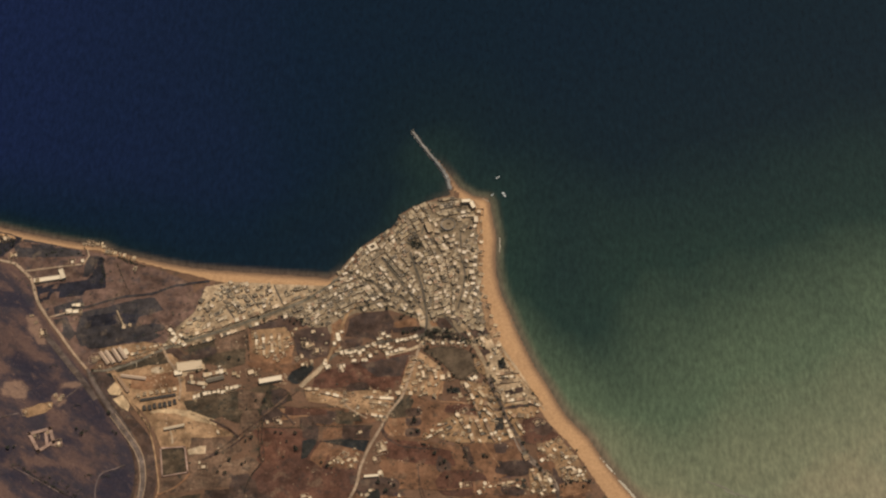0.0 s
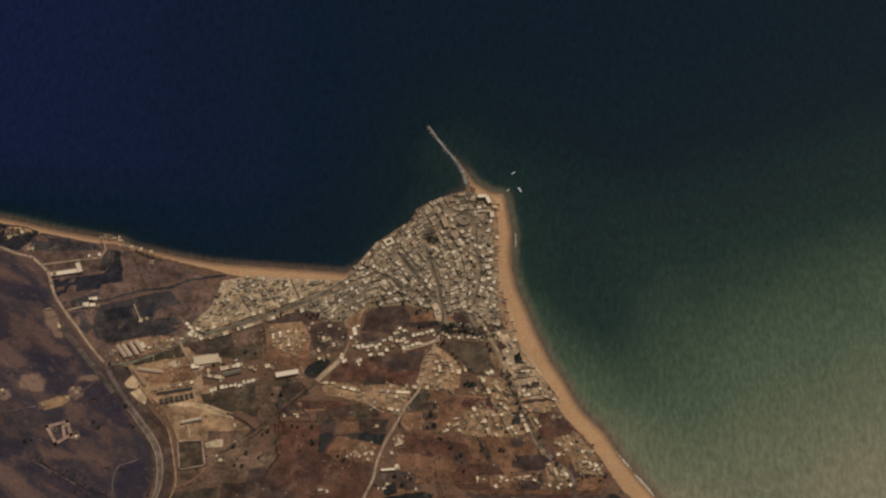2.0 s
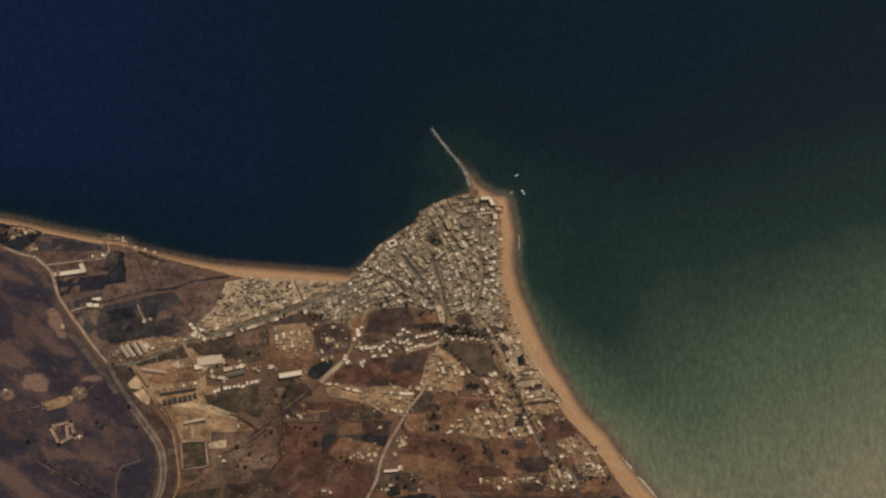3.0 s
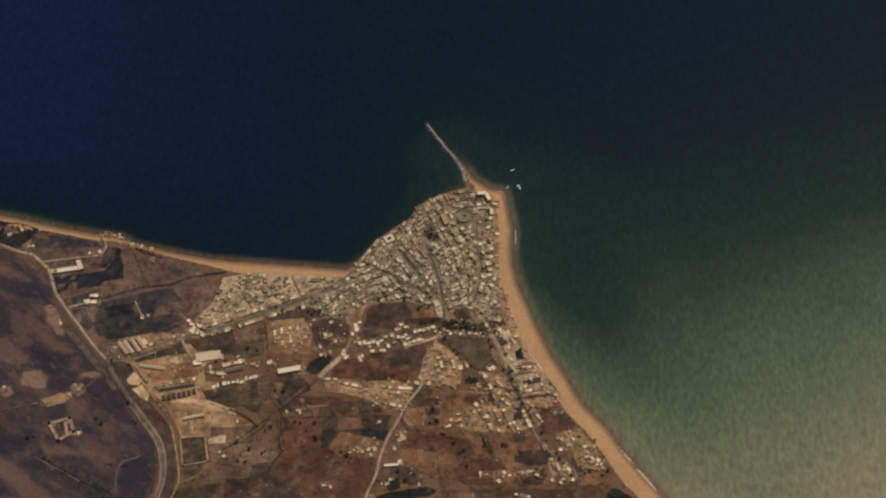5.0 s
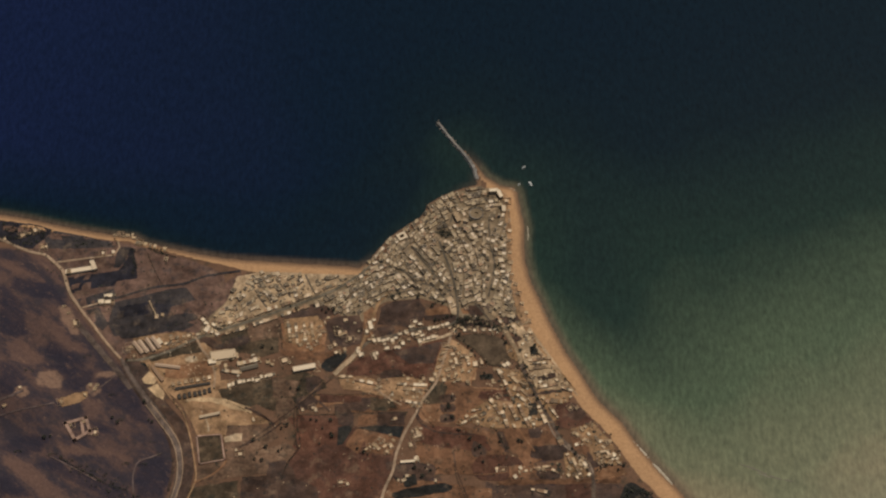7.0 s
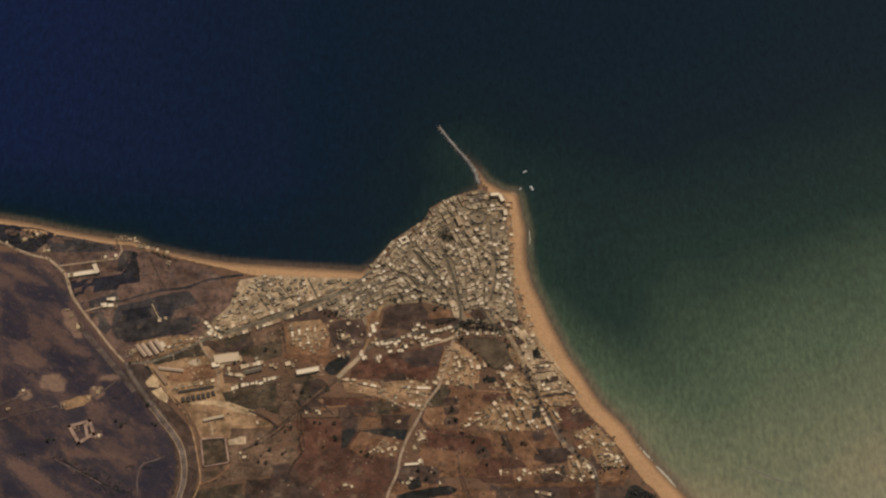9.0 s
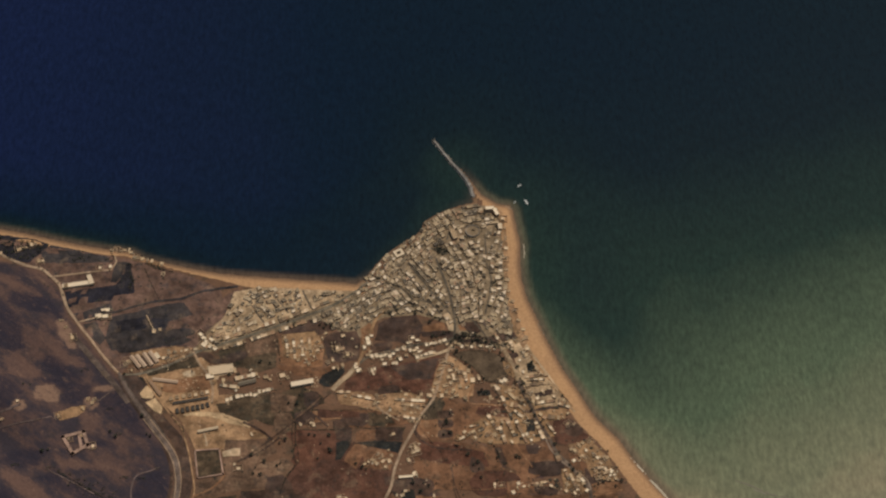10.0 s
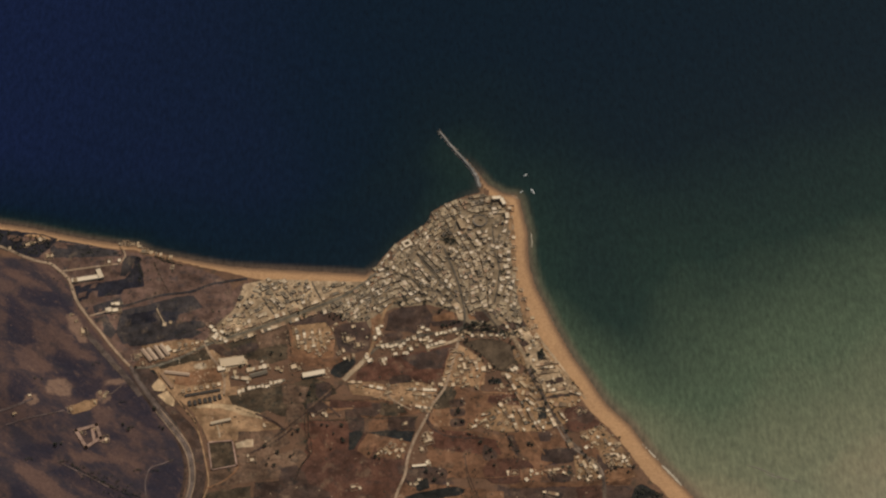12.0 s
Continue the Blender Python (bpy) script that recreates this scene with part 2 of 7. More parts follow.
TOWN_TONES = [(0.347, 0.265, 0.164), (0.225, 0.172, 0.112), (0.445, 0.348, 0.232), (0.281, 0.208, 0.126), (0.160, 0.125, 0.084), (0.384, 0.297, 0.192), (0.565, 0.446, 0.322), (0.310, 0.200, 0.126), (0.093, 0.076, 0.057), (0.400, 0.303, 0.196), (0.645, 0.534, 0.403), (0.188, 0.140, 0.093), (0.356, 0.273, 0.177), (0.484, 0.375, 0.258), (0.122, 0.098, 0.070), (0.300, 0.232, 0.150)]
TOWN_ROOF, HOUSE_ROOF = plaster("town_roof_terrace", TOWN_TONES, True), plaster("old_town_terrace", TOWN_TONES)
WALL_TONES = [(0.38, 0.31, 0.22), (0.46, 0.38, 0.28), (0.30, 0.24, 0.17)]
TOWN_WALL, HOUSE_WALL = plaster("town_wall", WALL_TONES, True), plaster("old_town_wall", WALL_TONES)
LIME_ROOF = plaster("limewashed_terrace", [(0.50, 0.37, 0.23), (0.35, 0.25, 0.152), (0.68, 0.53, 0.365), (0.22, 0.155, 0.096), (0.40, 0.285, 0.175), (0.29, 0.20, 0.122), (0.56, 0.42, 0.28), (0.17, 0.12, 0.08)])
LIME_WALL = plaster("limewashed_wall", [(0.60, 0.46, 0.30), (0.44, 0.33, 0.20), (0.50, 0.38, 0.24)])
WHITE_ROOF = plaster("white_terrace", [(0.74, 0.62, 0.46), (0.60, 0.49, 0.35), (0.69, 0.57, 0.42)])
CREAM_ROOF = plaster("cream_terrace", [(0.54, 0.42, 0.285), (0.50, 0.39, 0.265)])
BROWN_ROOF = plaster("clay_tile", [(0.30, 0.19, 0.115), (0.36, 0.23, 0.14), (0.25, 0.16, 0.10)])
PALE_TILE = plaster("pinkish_tile", [(0.45, 0.33, 0.235), (0.40, 0.285, 0.20)])
DARK_ROOF = plaster("dark_tarred_roof", [(0.050, 0.044, 0.040), (0.062, 0.054, 0.046)])
GREY_ROOF = plaster("grey_sheet_roof", [(0.14, 0.115, 0.085), (0.18, 0.15, 0.11)])
TRIM = plaster("parapet_plaster", [(0.54, 0.42, 0.27), (0.44, 0.335, 0.21)])
LEAF = plaster("dark_foliage", [(0.048, 0.050, 0.037), (0.058, 0.058, 0.042), (0.038, 0.042, 0.033)], True)
BARK = plaster("bark", [(0.10, 0.07, 0.05), (0.12, 0.085, 0.06)])
HULL = plaster("white_boat_paint", [(0.58, 0.60, 0.58), (0.52, 0.54, 0.52)], False, 0.4)
DRIFT = plaster("thin_drift", [(0.19, 0.18, 0.135), (0.15, 0.142, 0.105)], True)
SHED = plaster("shed_plaster", [(0.31, 0.23, 0.14), (0.42, 0.325, 0.21), (0.24, 0.175, 0.11), (0.52, 0.43, 0.31), (0.20, 0.15, 0.10), (0.36, 0.26, 0.16)], True)
FOAM = plaster("sea_foam", [(0.48, 0.42, 0.32), (0.40, 0.35, 0.265)], True)

YARD_TONES = plaster("yard_beds", [(0.050, 0.042, 0.030), (0.27, 0.185, 0.11), (0.038, 0.034, 0.026), (0.40, 0.295, 0.18), (0.075, 0.055, 0.038), (0.20, 0.13, 0.08), (0.045, 0.040, 0.030)], True)
# ---- plan: the coast, with the width of its beach at each bend ----
COAST = [(-6000, 900, 30), (-2600, 420, 30), (-1500, 240, 26)] + ([(-876, 94, 22), (-813, 78, 22), (-762, 68, 20), (-710, 54, 18), (-658, 41, 16), (-607, 31, 14), (-566, 25, 12), (-543, 12, 9), (-504, 1, 10), (-453, -12, 12), (-403, -22, 16), (-363, -26, 24), (-303, -31, 30), (-243, -36, 32), (-193, -40, 32), (-163, -44, 26), (-148, -34, 8), (-133, -11, 4), (-113, 16, 4), (-81, 45, 4)] + [(-56, 62, 4), (-46, 76, 4), (-42, 91, 4), (-26, 104, 4), (-6, 115, 4), (22, 128, 6), (49, 136, 8)]) + ([(40, 172, 4), (22, 217, 4), (10, 233, 4), (24, 217, 5), (44, 185, 9), (64, 154, 18), (92, 134, 26), (115, 130, 26), (121, 117, 26), (125, 85, 24), (132, 41, 25), (129, -2, 26), (131, -33, 28), (139, -76, 30), (154, -115, 33), (171, -165, 38), (195, -223, 38), (215, -259, 36), (236, -302, 34), (248, -322, 34)] + [(282, -361, 34), (304, -401, 34), (331, -441, 36), (367, -488, 36), (417, -563, 36), (521, -687, 36)]) + [(1500, -1800, 36), (3200, -4200, 36), (6000, -6500, 36), (-6500, -6500, 36)]
CX = np.array(COAST, float)


def coast_of(px, py):
    """Signed distance to the coast (positive on land) and the beach's width there."""
    px, py = np.asarray(px, float), np.asarray(py, float)
    best, wide, inside = np.full(px.shape, 1e18), np.zeros(px.shape), np.zeros(px.shape, bool)
    for (ax, ay, aw), (bx, by, bw) in zip(CX, np.roll(CX, -1, 0)):
        ex, ey = bx - ax, by - ay
        s = np.clip(((px - ax) * ex + (py - ay) * ey) / (ex * ex + ey * ey), 0, 1)
        d = (px - ax - s * ex) ** 2 + (py - ay - s * ey) ** 2
        near = d < best
        best, wide = np.where(near, d, best), np.where(near, aw + s * (bw - aw), wide)
        if ay != by:
            inside ^= ((ay > py) != (by > py)) & (px < ex * (py - ay) / ey + ax)
    return np.sqrt(best) * np.where(inside, 1, -1), wide


def smooth(a):
    a = np.clip(a, 0, 1)
    return a * a * (3 - 2 * a)


HILL_Y = -351


def heights(px, py):
    px, py = np.asarray(px, float), np.asarray(py, float)
    d, w = coast_of(px, py)
    beach = 2.5 * smooth(d / np.maximum(w, 3))
    sea_bed = np.maximum(d * 0.10, -12)
    # rolling heath west of the highway
    west = smooth((-619 - px - 0.25 * (py - HILL_Y) * (py < HILL_Y)) / 160)
    roll = 12 * np.sin((0.67 * px + 0.74 * py) / 26 + 0.9 * np.sin((px - py) / 120)) * np.sin((px - py) / 150 + 1) + 11
    land = beach + west * roll * smooth((d - 60) / 120)
    return np.where(d > 0, land, sea_bed)


def gz(x, y):
    return float(heights(np.array([x]), np.array([y]))[0])


def part(name, bm, material, parent=None, label=""):
    me = bpy.data.meshes.new(name)
    bm.to_mesh(me)
    bm.free()
    me.materials.append(material)
    ob = new(name, me)
    ob.parent = parent
    return tagged(ob, label)


def mesh_of(name, verts, faces, material, parent=None, label=""):
    me = bpy.data.meshes.new(name)
    me.from_pydata(verts, [], faces)
    me.update()
    me.materials.append(material)
    ob = new(name, me)
    ob.parent = parent
    return tagged(ob, label)


# ---- ground and sea ----
def steps(lo, hi, fine):
    inner = list(np.arange(lo, hi + 1e-6, fine))
    out, s = [], fine
    p = hi
    while p < 6400:
        s *= 1.35
        p += s
        out.append(p)
    back, s, p = [], fine, lo
    while p > -6400:
        s *= 1.35
        p -= s
        back.append(p)
    return np.array(back[::-1] + inner + out)


def sheet(name, gx, gy, z, material, attrs, keep=None):
    nx, ny = len(gx), len(gy)
    X, Y = np.meshgrid(gx, gy)
    verts = np.stack([X.ravel(), Y.ravel(), z.ravel()], 1)
    idx = np.arange(nx * ny).reshape(ny, nx)
    faces = np.stack([idx[:-1, :-1], idx[:-1, 1:], idx[1:, 1:], idx[1:, :-1]], -1).reshape(-1, 4)
    me = bpy.data.meshes.new(name)
    me.from_pydata(verts.tolist(), [], faces.tolist())
    for key, values in attrs.items():
        me.attributes.new(key, "FLOAT", "POINT").data.foreach_set("value", values.ravel().astype(np.float32))
    me.polygons.foreach_set("use_smooth", np.ones(len(faces), bool))
    me.update()
    me.materials.append(material)
    return new(name, me)


def plot_cover(plots, blur):
    """How far each point of the ground lies inside one of the plots, with a soft edge."""
    best = np.full(GX.shape, -1e9)
    for plot in plots:
        dist, inn = np.full(GX.shape, 1e18), np.zeros(GX.shape, bool)
        for (ax, ay), (bx, by) in zip(plot, plot[1:] + plot[:1]):
            ex, ey = bx - ax, by - ay
            s = np.clip(((GX - ax) * ex + (GY - ay) * ey) / (ex * ex + ey * ey), 0, 1)
            dist = np.minimum(dist, (GX - ax - s * ex) ** 2 + (GY - ay - s * ey) ** 2)
            if ay != by:
                inn ^= ((ay > GY) != (by > GY)) & (GX < ex * (GY - ay) / ey + ax)
        best = np.maximum(best, np.sqrt(dist) * np.where(inn, 1, -1))
    return smooth(best / blur + 0.5)


gx, gy = steps(-1000, 800, 4.5), steps(-640, 330, 4.5)
GX, GY = np.meshgrid(gx, gy)
shore, wide = coast_of(GX, GY)
beach = np.where(shore < 0, 1, 1 - smooth((shore - 0.75 * wide) / (0.5 * wide))) * smooth((wide - 5) / 5)
HEATHLAND = [(-1304, 11), (-784, 1), (-743, -10), (-702, -34), (-682, -60), (-663, -111), (-625, -165), (-564, -243), (-547, -275), (-524, -306), (-499, -339), (-480, -369), (-467, -399), (-460, -424), (-459, -450), (-465, -486), (-478, -531), (-506, -611), (-1355, -604)]
heath = plot_cover([HEATHLAND], 10)
SCRUB_NORTH = [[(-767, -62), (-731, -68), (-695, -81), (-671, -113), (-667, -132), (-691, -115), (-727, -109), (-770, -91)], [(-693, -192), (-676, -199), (-646, -222), (-629, -240), (-624, -250), (-663, -241), (-690, -228), (-698, -210)], [(-711, -246), (-673, -240), (-624, -249), (-608, -257), (-611, -285), (-638, -297), (-656, -291), (-657, -269), (-676, -253)], [(-608, -270), (-560, -265), (-538, -297), (-516, -327), (-506, -358), (-529, -358), (-556, -329), (-580, -313), (-593, -298)], [(-768, -244), (-739, -250), (-717, -275), (-734, -295), (-736, -311), (-760, -311)]]
SCRUB_SOUTH = [[(-732, -382), (-696, -376), (-670, -388), (-682, -414), (-718, -420), (-748, -409)], [(-518, -431), (-477, -420), (-463, -442), (-464, -468), (-476, -495), (-517, -499), (-524, -468)], [(-742, -454), (-717, -466), (-681, -499), (-736, -501)], [(-604, -355), (-561, -366), (-553, -379), (-593, -375)], [(-689, -437), (-654, -418), (-589, -457), (-531, -487), (-514, -503), (-553, -503), (-601, -479), (-650, -453)], [(-789, -83), (-770, -89), (-744, -124), (-728, -182), (-746, -194), (-776, -182)]]
SCRUB_EAST = [[(-195, -471), (-149, -463), (-157, -503), (-203, -512)], [(-36, -335), (-8, -331), (-2, -351), (-31, -355)], [(36, -405), (53, -405), (56, -422), (37, -424)], [(-102, -463), (-38, -458), (-19, -470), (-84, -478)], [(118, -399), (169, -406), (163, -434), (121, -440)], [(55, -479), (120, -465), (175, -476), (173, -505), (63, -509)], [(-27, -328), (-2, -322), (-2, -336), (-23, -340)]]
scrub = plot_cover(SCRUB_NORTH + SCRUB_SOUTH + SCRUB_EAST, 15)
clay = plot_cover([[(-708, -142), (-682, -160), (-650, -189), (-622, -213), (-622, -225), (-657, -213), (-683, -190), (-706, -165)], [(-739, -420), (-703, -430), (-668, -456), (-637, -482), (-615, -502), (-672, -502), (-704, -466), (-736, -441)], [(-562, -408), (-536, -420), (-534, -443), (-556, -432)], [(-739, -5), (-695, -41), (-679, -80), (-695, -77), (-719, -41), (-747, -17)], [(-771, -188), (-736, -194), (-697, -228), (-701, -251), (-750, -239)], [(-656, -395), (-562, -405), (-560, -421), (-645, -414)], [(-733, -53), (-706, -71), (-715, -77), (-752, -63), (-794, -41), (-796, -22)], [(-628, -307), (-594, -314), (-567, -351), (-614, -345)]], 18)
bare = plot_cover([[(-706, -268), (-695, -256), (-672, -253), (-657, -271), (-660, -289), (-682, -291), (-701, -285)], [(-733, -296), (-715, -292), (-708, -306), (-722, -316), (-735, -309)], [(-621, -283), (-600, -279), (-592, -296), (-604, -305), (-616, -296)], [(-684, -125), (-662, -126), (-649, -160), (-640, -183), (-654, -183), (-671, -160)], [(-608, -263), (-590, -255), (-565, -260), (-570, -267), (-603, -268)]], 8)
ground = sheet("ground", gx, gy, heights(GX, GY), ground_material(), {"beach": beach, "heath": heath, "wet": 1 - smooth((shore - 1) / 12), "scrub": scrub, "clay": clay, "bare": bare})
tagged(ground, "dry brown coastal land with orange sand beaches", "ground", kind="structure")

sx, sy = steps(-1000, 1000, 6.0), steps(-640, 760, 6.0)
SX, SY = np.meshgrid(sx, sy)
off, strand = coast_of(SX, SY)
off = np.maximum(-off, 0)
# the bed falls off fast west of the cape and slowly in the bay to the east
cape = (51, 136)
east = smooth((SX - cape[0] + 0.25 * (SY - cape[1]) + 420) / 700)
# pale turbid shoal in the south-east; its brightness also stands in for sun glint
bank_glint = smooth(((SX - 150) * 0.41 - (SY - 225)) / 985)
north = smooth((SY + 60) / 620)
west_sea = 0.50 + smooth(off / 190) * 0.20 + 0.32 * np.clip((-SX + 150) / 1050, 0, 1)
open_sea = (1 - east) * west_sea + east * (0.41 - 0.37 * bank_glint + 0.26 * north * np.clip(off / 250, 0, 1))
shelf = 0.86 - 0.58 * bank_glint
depth = open_sea * (shelf + (1 - shelf) * smooth(off / (14 + 130 * east)))
depth *= 1 - 0.88 * (1 - smooth(off / (13 + 9 * east))) * (0.35 + 0.65 * east) * smooth((strand - 8) / 6)
depth *= 1 - 0.55 * (1 - smooth(off / 48)) * (1 - east) * smooth((-SX - 250) / 450)
# a deeper channel follows the eastern beach
depth += 0.024 * east * np.exp(-((off - 105) / 95) ** 2) * smooth((bank_glint - 0.15) / 0.25) * (1 - smooth((bank_glint - 0.5) / 0.45))
bar = np.full(SX.shape, 1e9)
SHOAL = [(-246, 81), (-165, 144), (-103, 188), (-49, 201), (-10, 170)]
for (ax, ay), (bx, by) in zip(SHOAL, SHOAL[1:]):
    s = np.clip(((SX - ax) * (bx - ax) + (SY - ay) * (by - ay)) / ((bx - ax) ** 2 + (by - ay) ** 2), 0, 1)
    bar = np.minimum(bar, np.hypot(SX - ax - s * (bx - ax), SY - ay - s * (by - ay)))
depth *= 1 - 0.12 * np.exp(-(bar / 45) ** 2)
depth *= 1 - 0.16 * smooth((SX - 250) / 600) * smooth((SY + 50) / 350)
sea = sheet("water", sx, sy, np.zeros(SX.shape), water_material(), {"depth": depth, "silt": (1 - smooth((off - 1) / (14 + 6 * east))) * (1 - 0.30 * east) * smooth((strand - 3) / 9)})
tagged(sea, "dark blue to green rippled sea with sun glint", "sea", kind="structure")


# ---- roads, tracks and fields ----
def wander(points, step, rough, seed):
    """A line through the points with a bend-smoothed course and small unevenness."""
    rnd = random.Random(seed)
    p = [Vector(q[:2]) for q in points]
    out = []
    for k in range(len(p) - 1):
        a, b, c, d = p[max(k - 1, 0)], p[k], p[k + 1], p[min(k + 2, len(p) - 1)]
        n = max(1, int((c - b).length / step))
        for j in range(n):
            t = j / n
            q = 0.5 * (2 * b + (c - a) * t + (2 * a - 5 * b + 4 * c - d) * t * t + (3 * b - a - 3 * c + d) * t ** 3)
            out.append(q + Vector((rnd.uniform(-rough, rough), rnd.uniform(-rough, rough))))
    return out + [p[-1]]


LEVEL = [0, 0]


def ribbon(name, points, width, material, label, lift=0.45, category="road", rough=0.25):
    LEVEL[1] += 1
    lift += 0.3 + 0.004 * LEVEL[1]
    line = wander(points, 7, rough, len(points) * 7 + int(width * 3))
    verts, faces = [], []
    for k, q in enumerate(line):
        t = (line[min(k + 1, len(line) - 1)] - line[max(k - 1, 0)]).normalized()
        s = Vector((-t.y, t.x)) * width / 2
        for m in (-1.0, -0.35, 0.35, 1.0):
            v = q + s * m
            verts.append((v.x, v.y, m))
    zz = heights([v[0] for v in verts], [v[1] for v in verts])
    # crowned in the middle, with shoulders that go down into the ground
    verts = [(v[0], v[1], z + (lift if abs(v[2]) < 0.5 else lift - 0.12)) for v, z in zip(verts, zz)]
    for k in range(len(line) - 1):
        for j in range(3):
            a = k * 4 + j
            faces.append((a, a + 4, a + 5, a + 1))
    return tagged(mesh_of(name, verts, faces, material), label, category, kind="structure")


def patch(name, corners, material, label, category="field", rough=2.2, lift=0.2, rounded=False):
    """A plot of land laid on the ground: uneven edge, cut into small faces that follow the relief."""
    LEVEL[0] += 1
    rnd = random.Random(LEVEL[0])
    ring = [Vector(c) for c in corners]
    edge = []
    if rounded:
        loop = wander(corners + [corners[0]], 6, rough * 0.6, LEVEL[0])[:-1]
        edge = loop
    else:
        for a, b in zip(ring, ring[1:] + ring[:1]):
            n = max(1, int((b - a).length / 7))
            for j in range(n):
                edge.append(a.lerp(b, j / n) + Vector((rnd.uniform(-rough, rough), rnd.uniform(-rough, rough))) * (0.6 if j else 0.3))
    bm = bmesh.new()
    vs = [bm.verts.new((p.x, p.y, 0)) for p in edge]
    face = bm.faces.new(vs)
    if face.calc_area() and face.normal.z < 0:
        face.normal_flip()
    bmesh.ops.triangulate(bm, faces=bm.faces[:])
    xs, ys = [p.x for p in edge], [p.y for p in edge]
    for lo, hi, n in ((min(xs), max(xs), (1, 0, 0)), (min(ys), max(ys), (0, 1, 0))):
        for k in range(int(lo // 18) + 1, int(hi // 18) + 1):
            c = k * 18.0
            bmesh.ops.bisect_plane(bm, geom=bm.verts[:] + bm.edges[:] + bm.faces[:], plane_co=(c * n[0], c * n[1], 0), plane_no=n)
    bmesh.ops.recalc_face_normals(bm, faces=bm.faces[:])
    if sum(f.normal.z for f in bm.faces) < 0:
        bmesh.ops.reverse_faces(bm, faces=bm.faces[:])
    zz = heights([v.co.x for v in bm.verts], [v.co.y for v in bm.verts])
    up = lift + 0.004 * LEVEL[0]
    for v, z in zip(bm.verts, zz):
        v.co.z = z + up
    return tagged(part(name, bm, material), label, category, kind="structure")


# trodden ground under the town
patch("town_ground", ([(-153, -43), (-137, -20), (-115, 12), (-83, 42), (-50, 65), (-42, 87), (-8, 111), (47, 130), (92, 122), (96, 66), (98, 4), (100, -57), (106, -111), (116, -164), (127, -183), (92, -185), (44, -166), (10, -164), (-5, -131), (-52, -112)] + [(-113, -118), (-142, -135), (-161, -174), (-201, -139), (-240, -122), (-298, -148), (-356, -166), (-413, -189), (-441, -187), (-434, -161), (-402, -126), (-387, -103), (-377, -64), (-332, -53), (-242, -60), (-163, -62)]), TOWNGROUND, "pale trodden ground between town houses", "ground", 1.0, 0.12)
patch("yard", [(-390, -112), (-377, -64), (-332, -53), (-242, -59), (-163, -61), (-202, -88), (-241, -105), (-299, -130), (-347, -150), (-403, -175), (-437, -184), (-405, -133)], DUST, "dusty tan ground of the western suburb", "ground", 1.5, 0.36)
patch("field", [(-276, -349), (-187, -345), (-149, -380), (-129, -424), (-92, -412), (-97, -454), (-120, -516), (-135, -576), (-289, -575), (-287, -474), (-267, -411), (-261, -379)], MAROON, "wide brown-red fallow land")
# plots west of the town, between the beach and the highway
patch("field", [(-860, 62), (-720, 36), (-600, 14), (-545, 0), (-470, -24), (-400, -55), (-395, -110), (-440, -180), (-530, -195), (-575, -225), (-610, -180), (-660, -105), (-676, -60), (-700, -30), (-740, -6), (-860, 44)], MAUVE, "brown land between the beach and the highway")
# shade under the trees is painted as a dark patch of ground
patch("woodland_floor", [(-853, 73), (-811, 63), (-770, 57), (-745, 53), (-712, 40), (-724, 20), (-742, -1), (-759, 1), (-785, 12), (-806, 18), (-848, 33)], CROP, "ground under a coastal grove, tree shade in its dark colour", "field")
patch("field", [(-724, 20), (-708, 38), (-657, 27), (-605, 12), (-598, 0), (-654, -1), (-714, -1)], FALLOW, "brown scrub strip behind the beach")
patch("field", [(-695, 28), (-656, 25), (-639, 8), (-687, 8)], FALLOW, "dark fallow plot")
patch("field", [(-726, -4), (-654, -2), (-598, 0), (-591, -12), (-652, -22), (-693, -29)], MAUVE, "long brown strip field")
patch("field", [(-689, -31), (-652, -24), (-595, -15), (-589, -42), (-622, -46), (-636, -32), (-678, -44)], MAUVE, "brown yard field beside a long white building")
patch("field", [(-674, -63), (-619, -54), (-586, -49), (-576, -30), (-568, 1), (-562, -3), (-551, -66), (-586, -71), (-591, -82), (-646, -89), (-663, -99)], CROP, "dark irrigated crop field")
patch("field", [(-590, 1), (-568, 1), (-576, -30), (-586, -44), (-595, -42)], FALLOW, "dark fallow plot")
patch("field", [(-558, 5), (-535, -18), (-518, -60), (-498, -85), (-535, -92), (-581, -108), (-591, -85), (-584, -75), (-547, -68)], MAUVE, "reddish bare field")
patch("field", [(-532, -8), (-501, -18), (-482, -54), (-459, -74), (-502, -81), (-516, -60)], MAUVE, "brown bare field")
patch("field", [(-653, -111), (-615, -97), (-591, -87), (-583, -108), (-594, -120), (-632, -127)], FALLOW, "olive scrub plot round a white farmhouse")
patch("field", [(-636, -132), (-615, -125), (-592, -160), (-603, -174), (-617, -160)], FALLOW, "small scrub plot by the road")
patch("field", [(-588, -116), (-534, -102), (-498, -90), (-443, -83), (-436, -108), (-486, -126), (-492, -143), (-444, -163), (-463, -175), (-492, -177), (-549, -186), (-580, -186), (-594, -160)], FALLOW, "very dark fallow field")
patch("field", [(-579, -125), (-530, -116), (-518, -155), (-565, -172)], CROP, "darkest part of a fallow field")
# shaded plot: the shade is given by the dark crop colour
patch("field", [(-521, -116), (-494, -122), (-492, -138), (-508, -142)], CROP, "garden plot with shade in its dark colour")
patch("field", [(-489, -128), (-445, -114), (-379, -110), (-397, -126), (-445, -140), (-483, -138)], MAUVE, "pale brown strip field")
patch("field", [(-598, -186), (-549, -188), (-550, -218), (-559, -232)], MAUVE, "brown verge field by the highway")
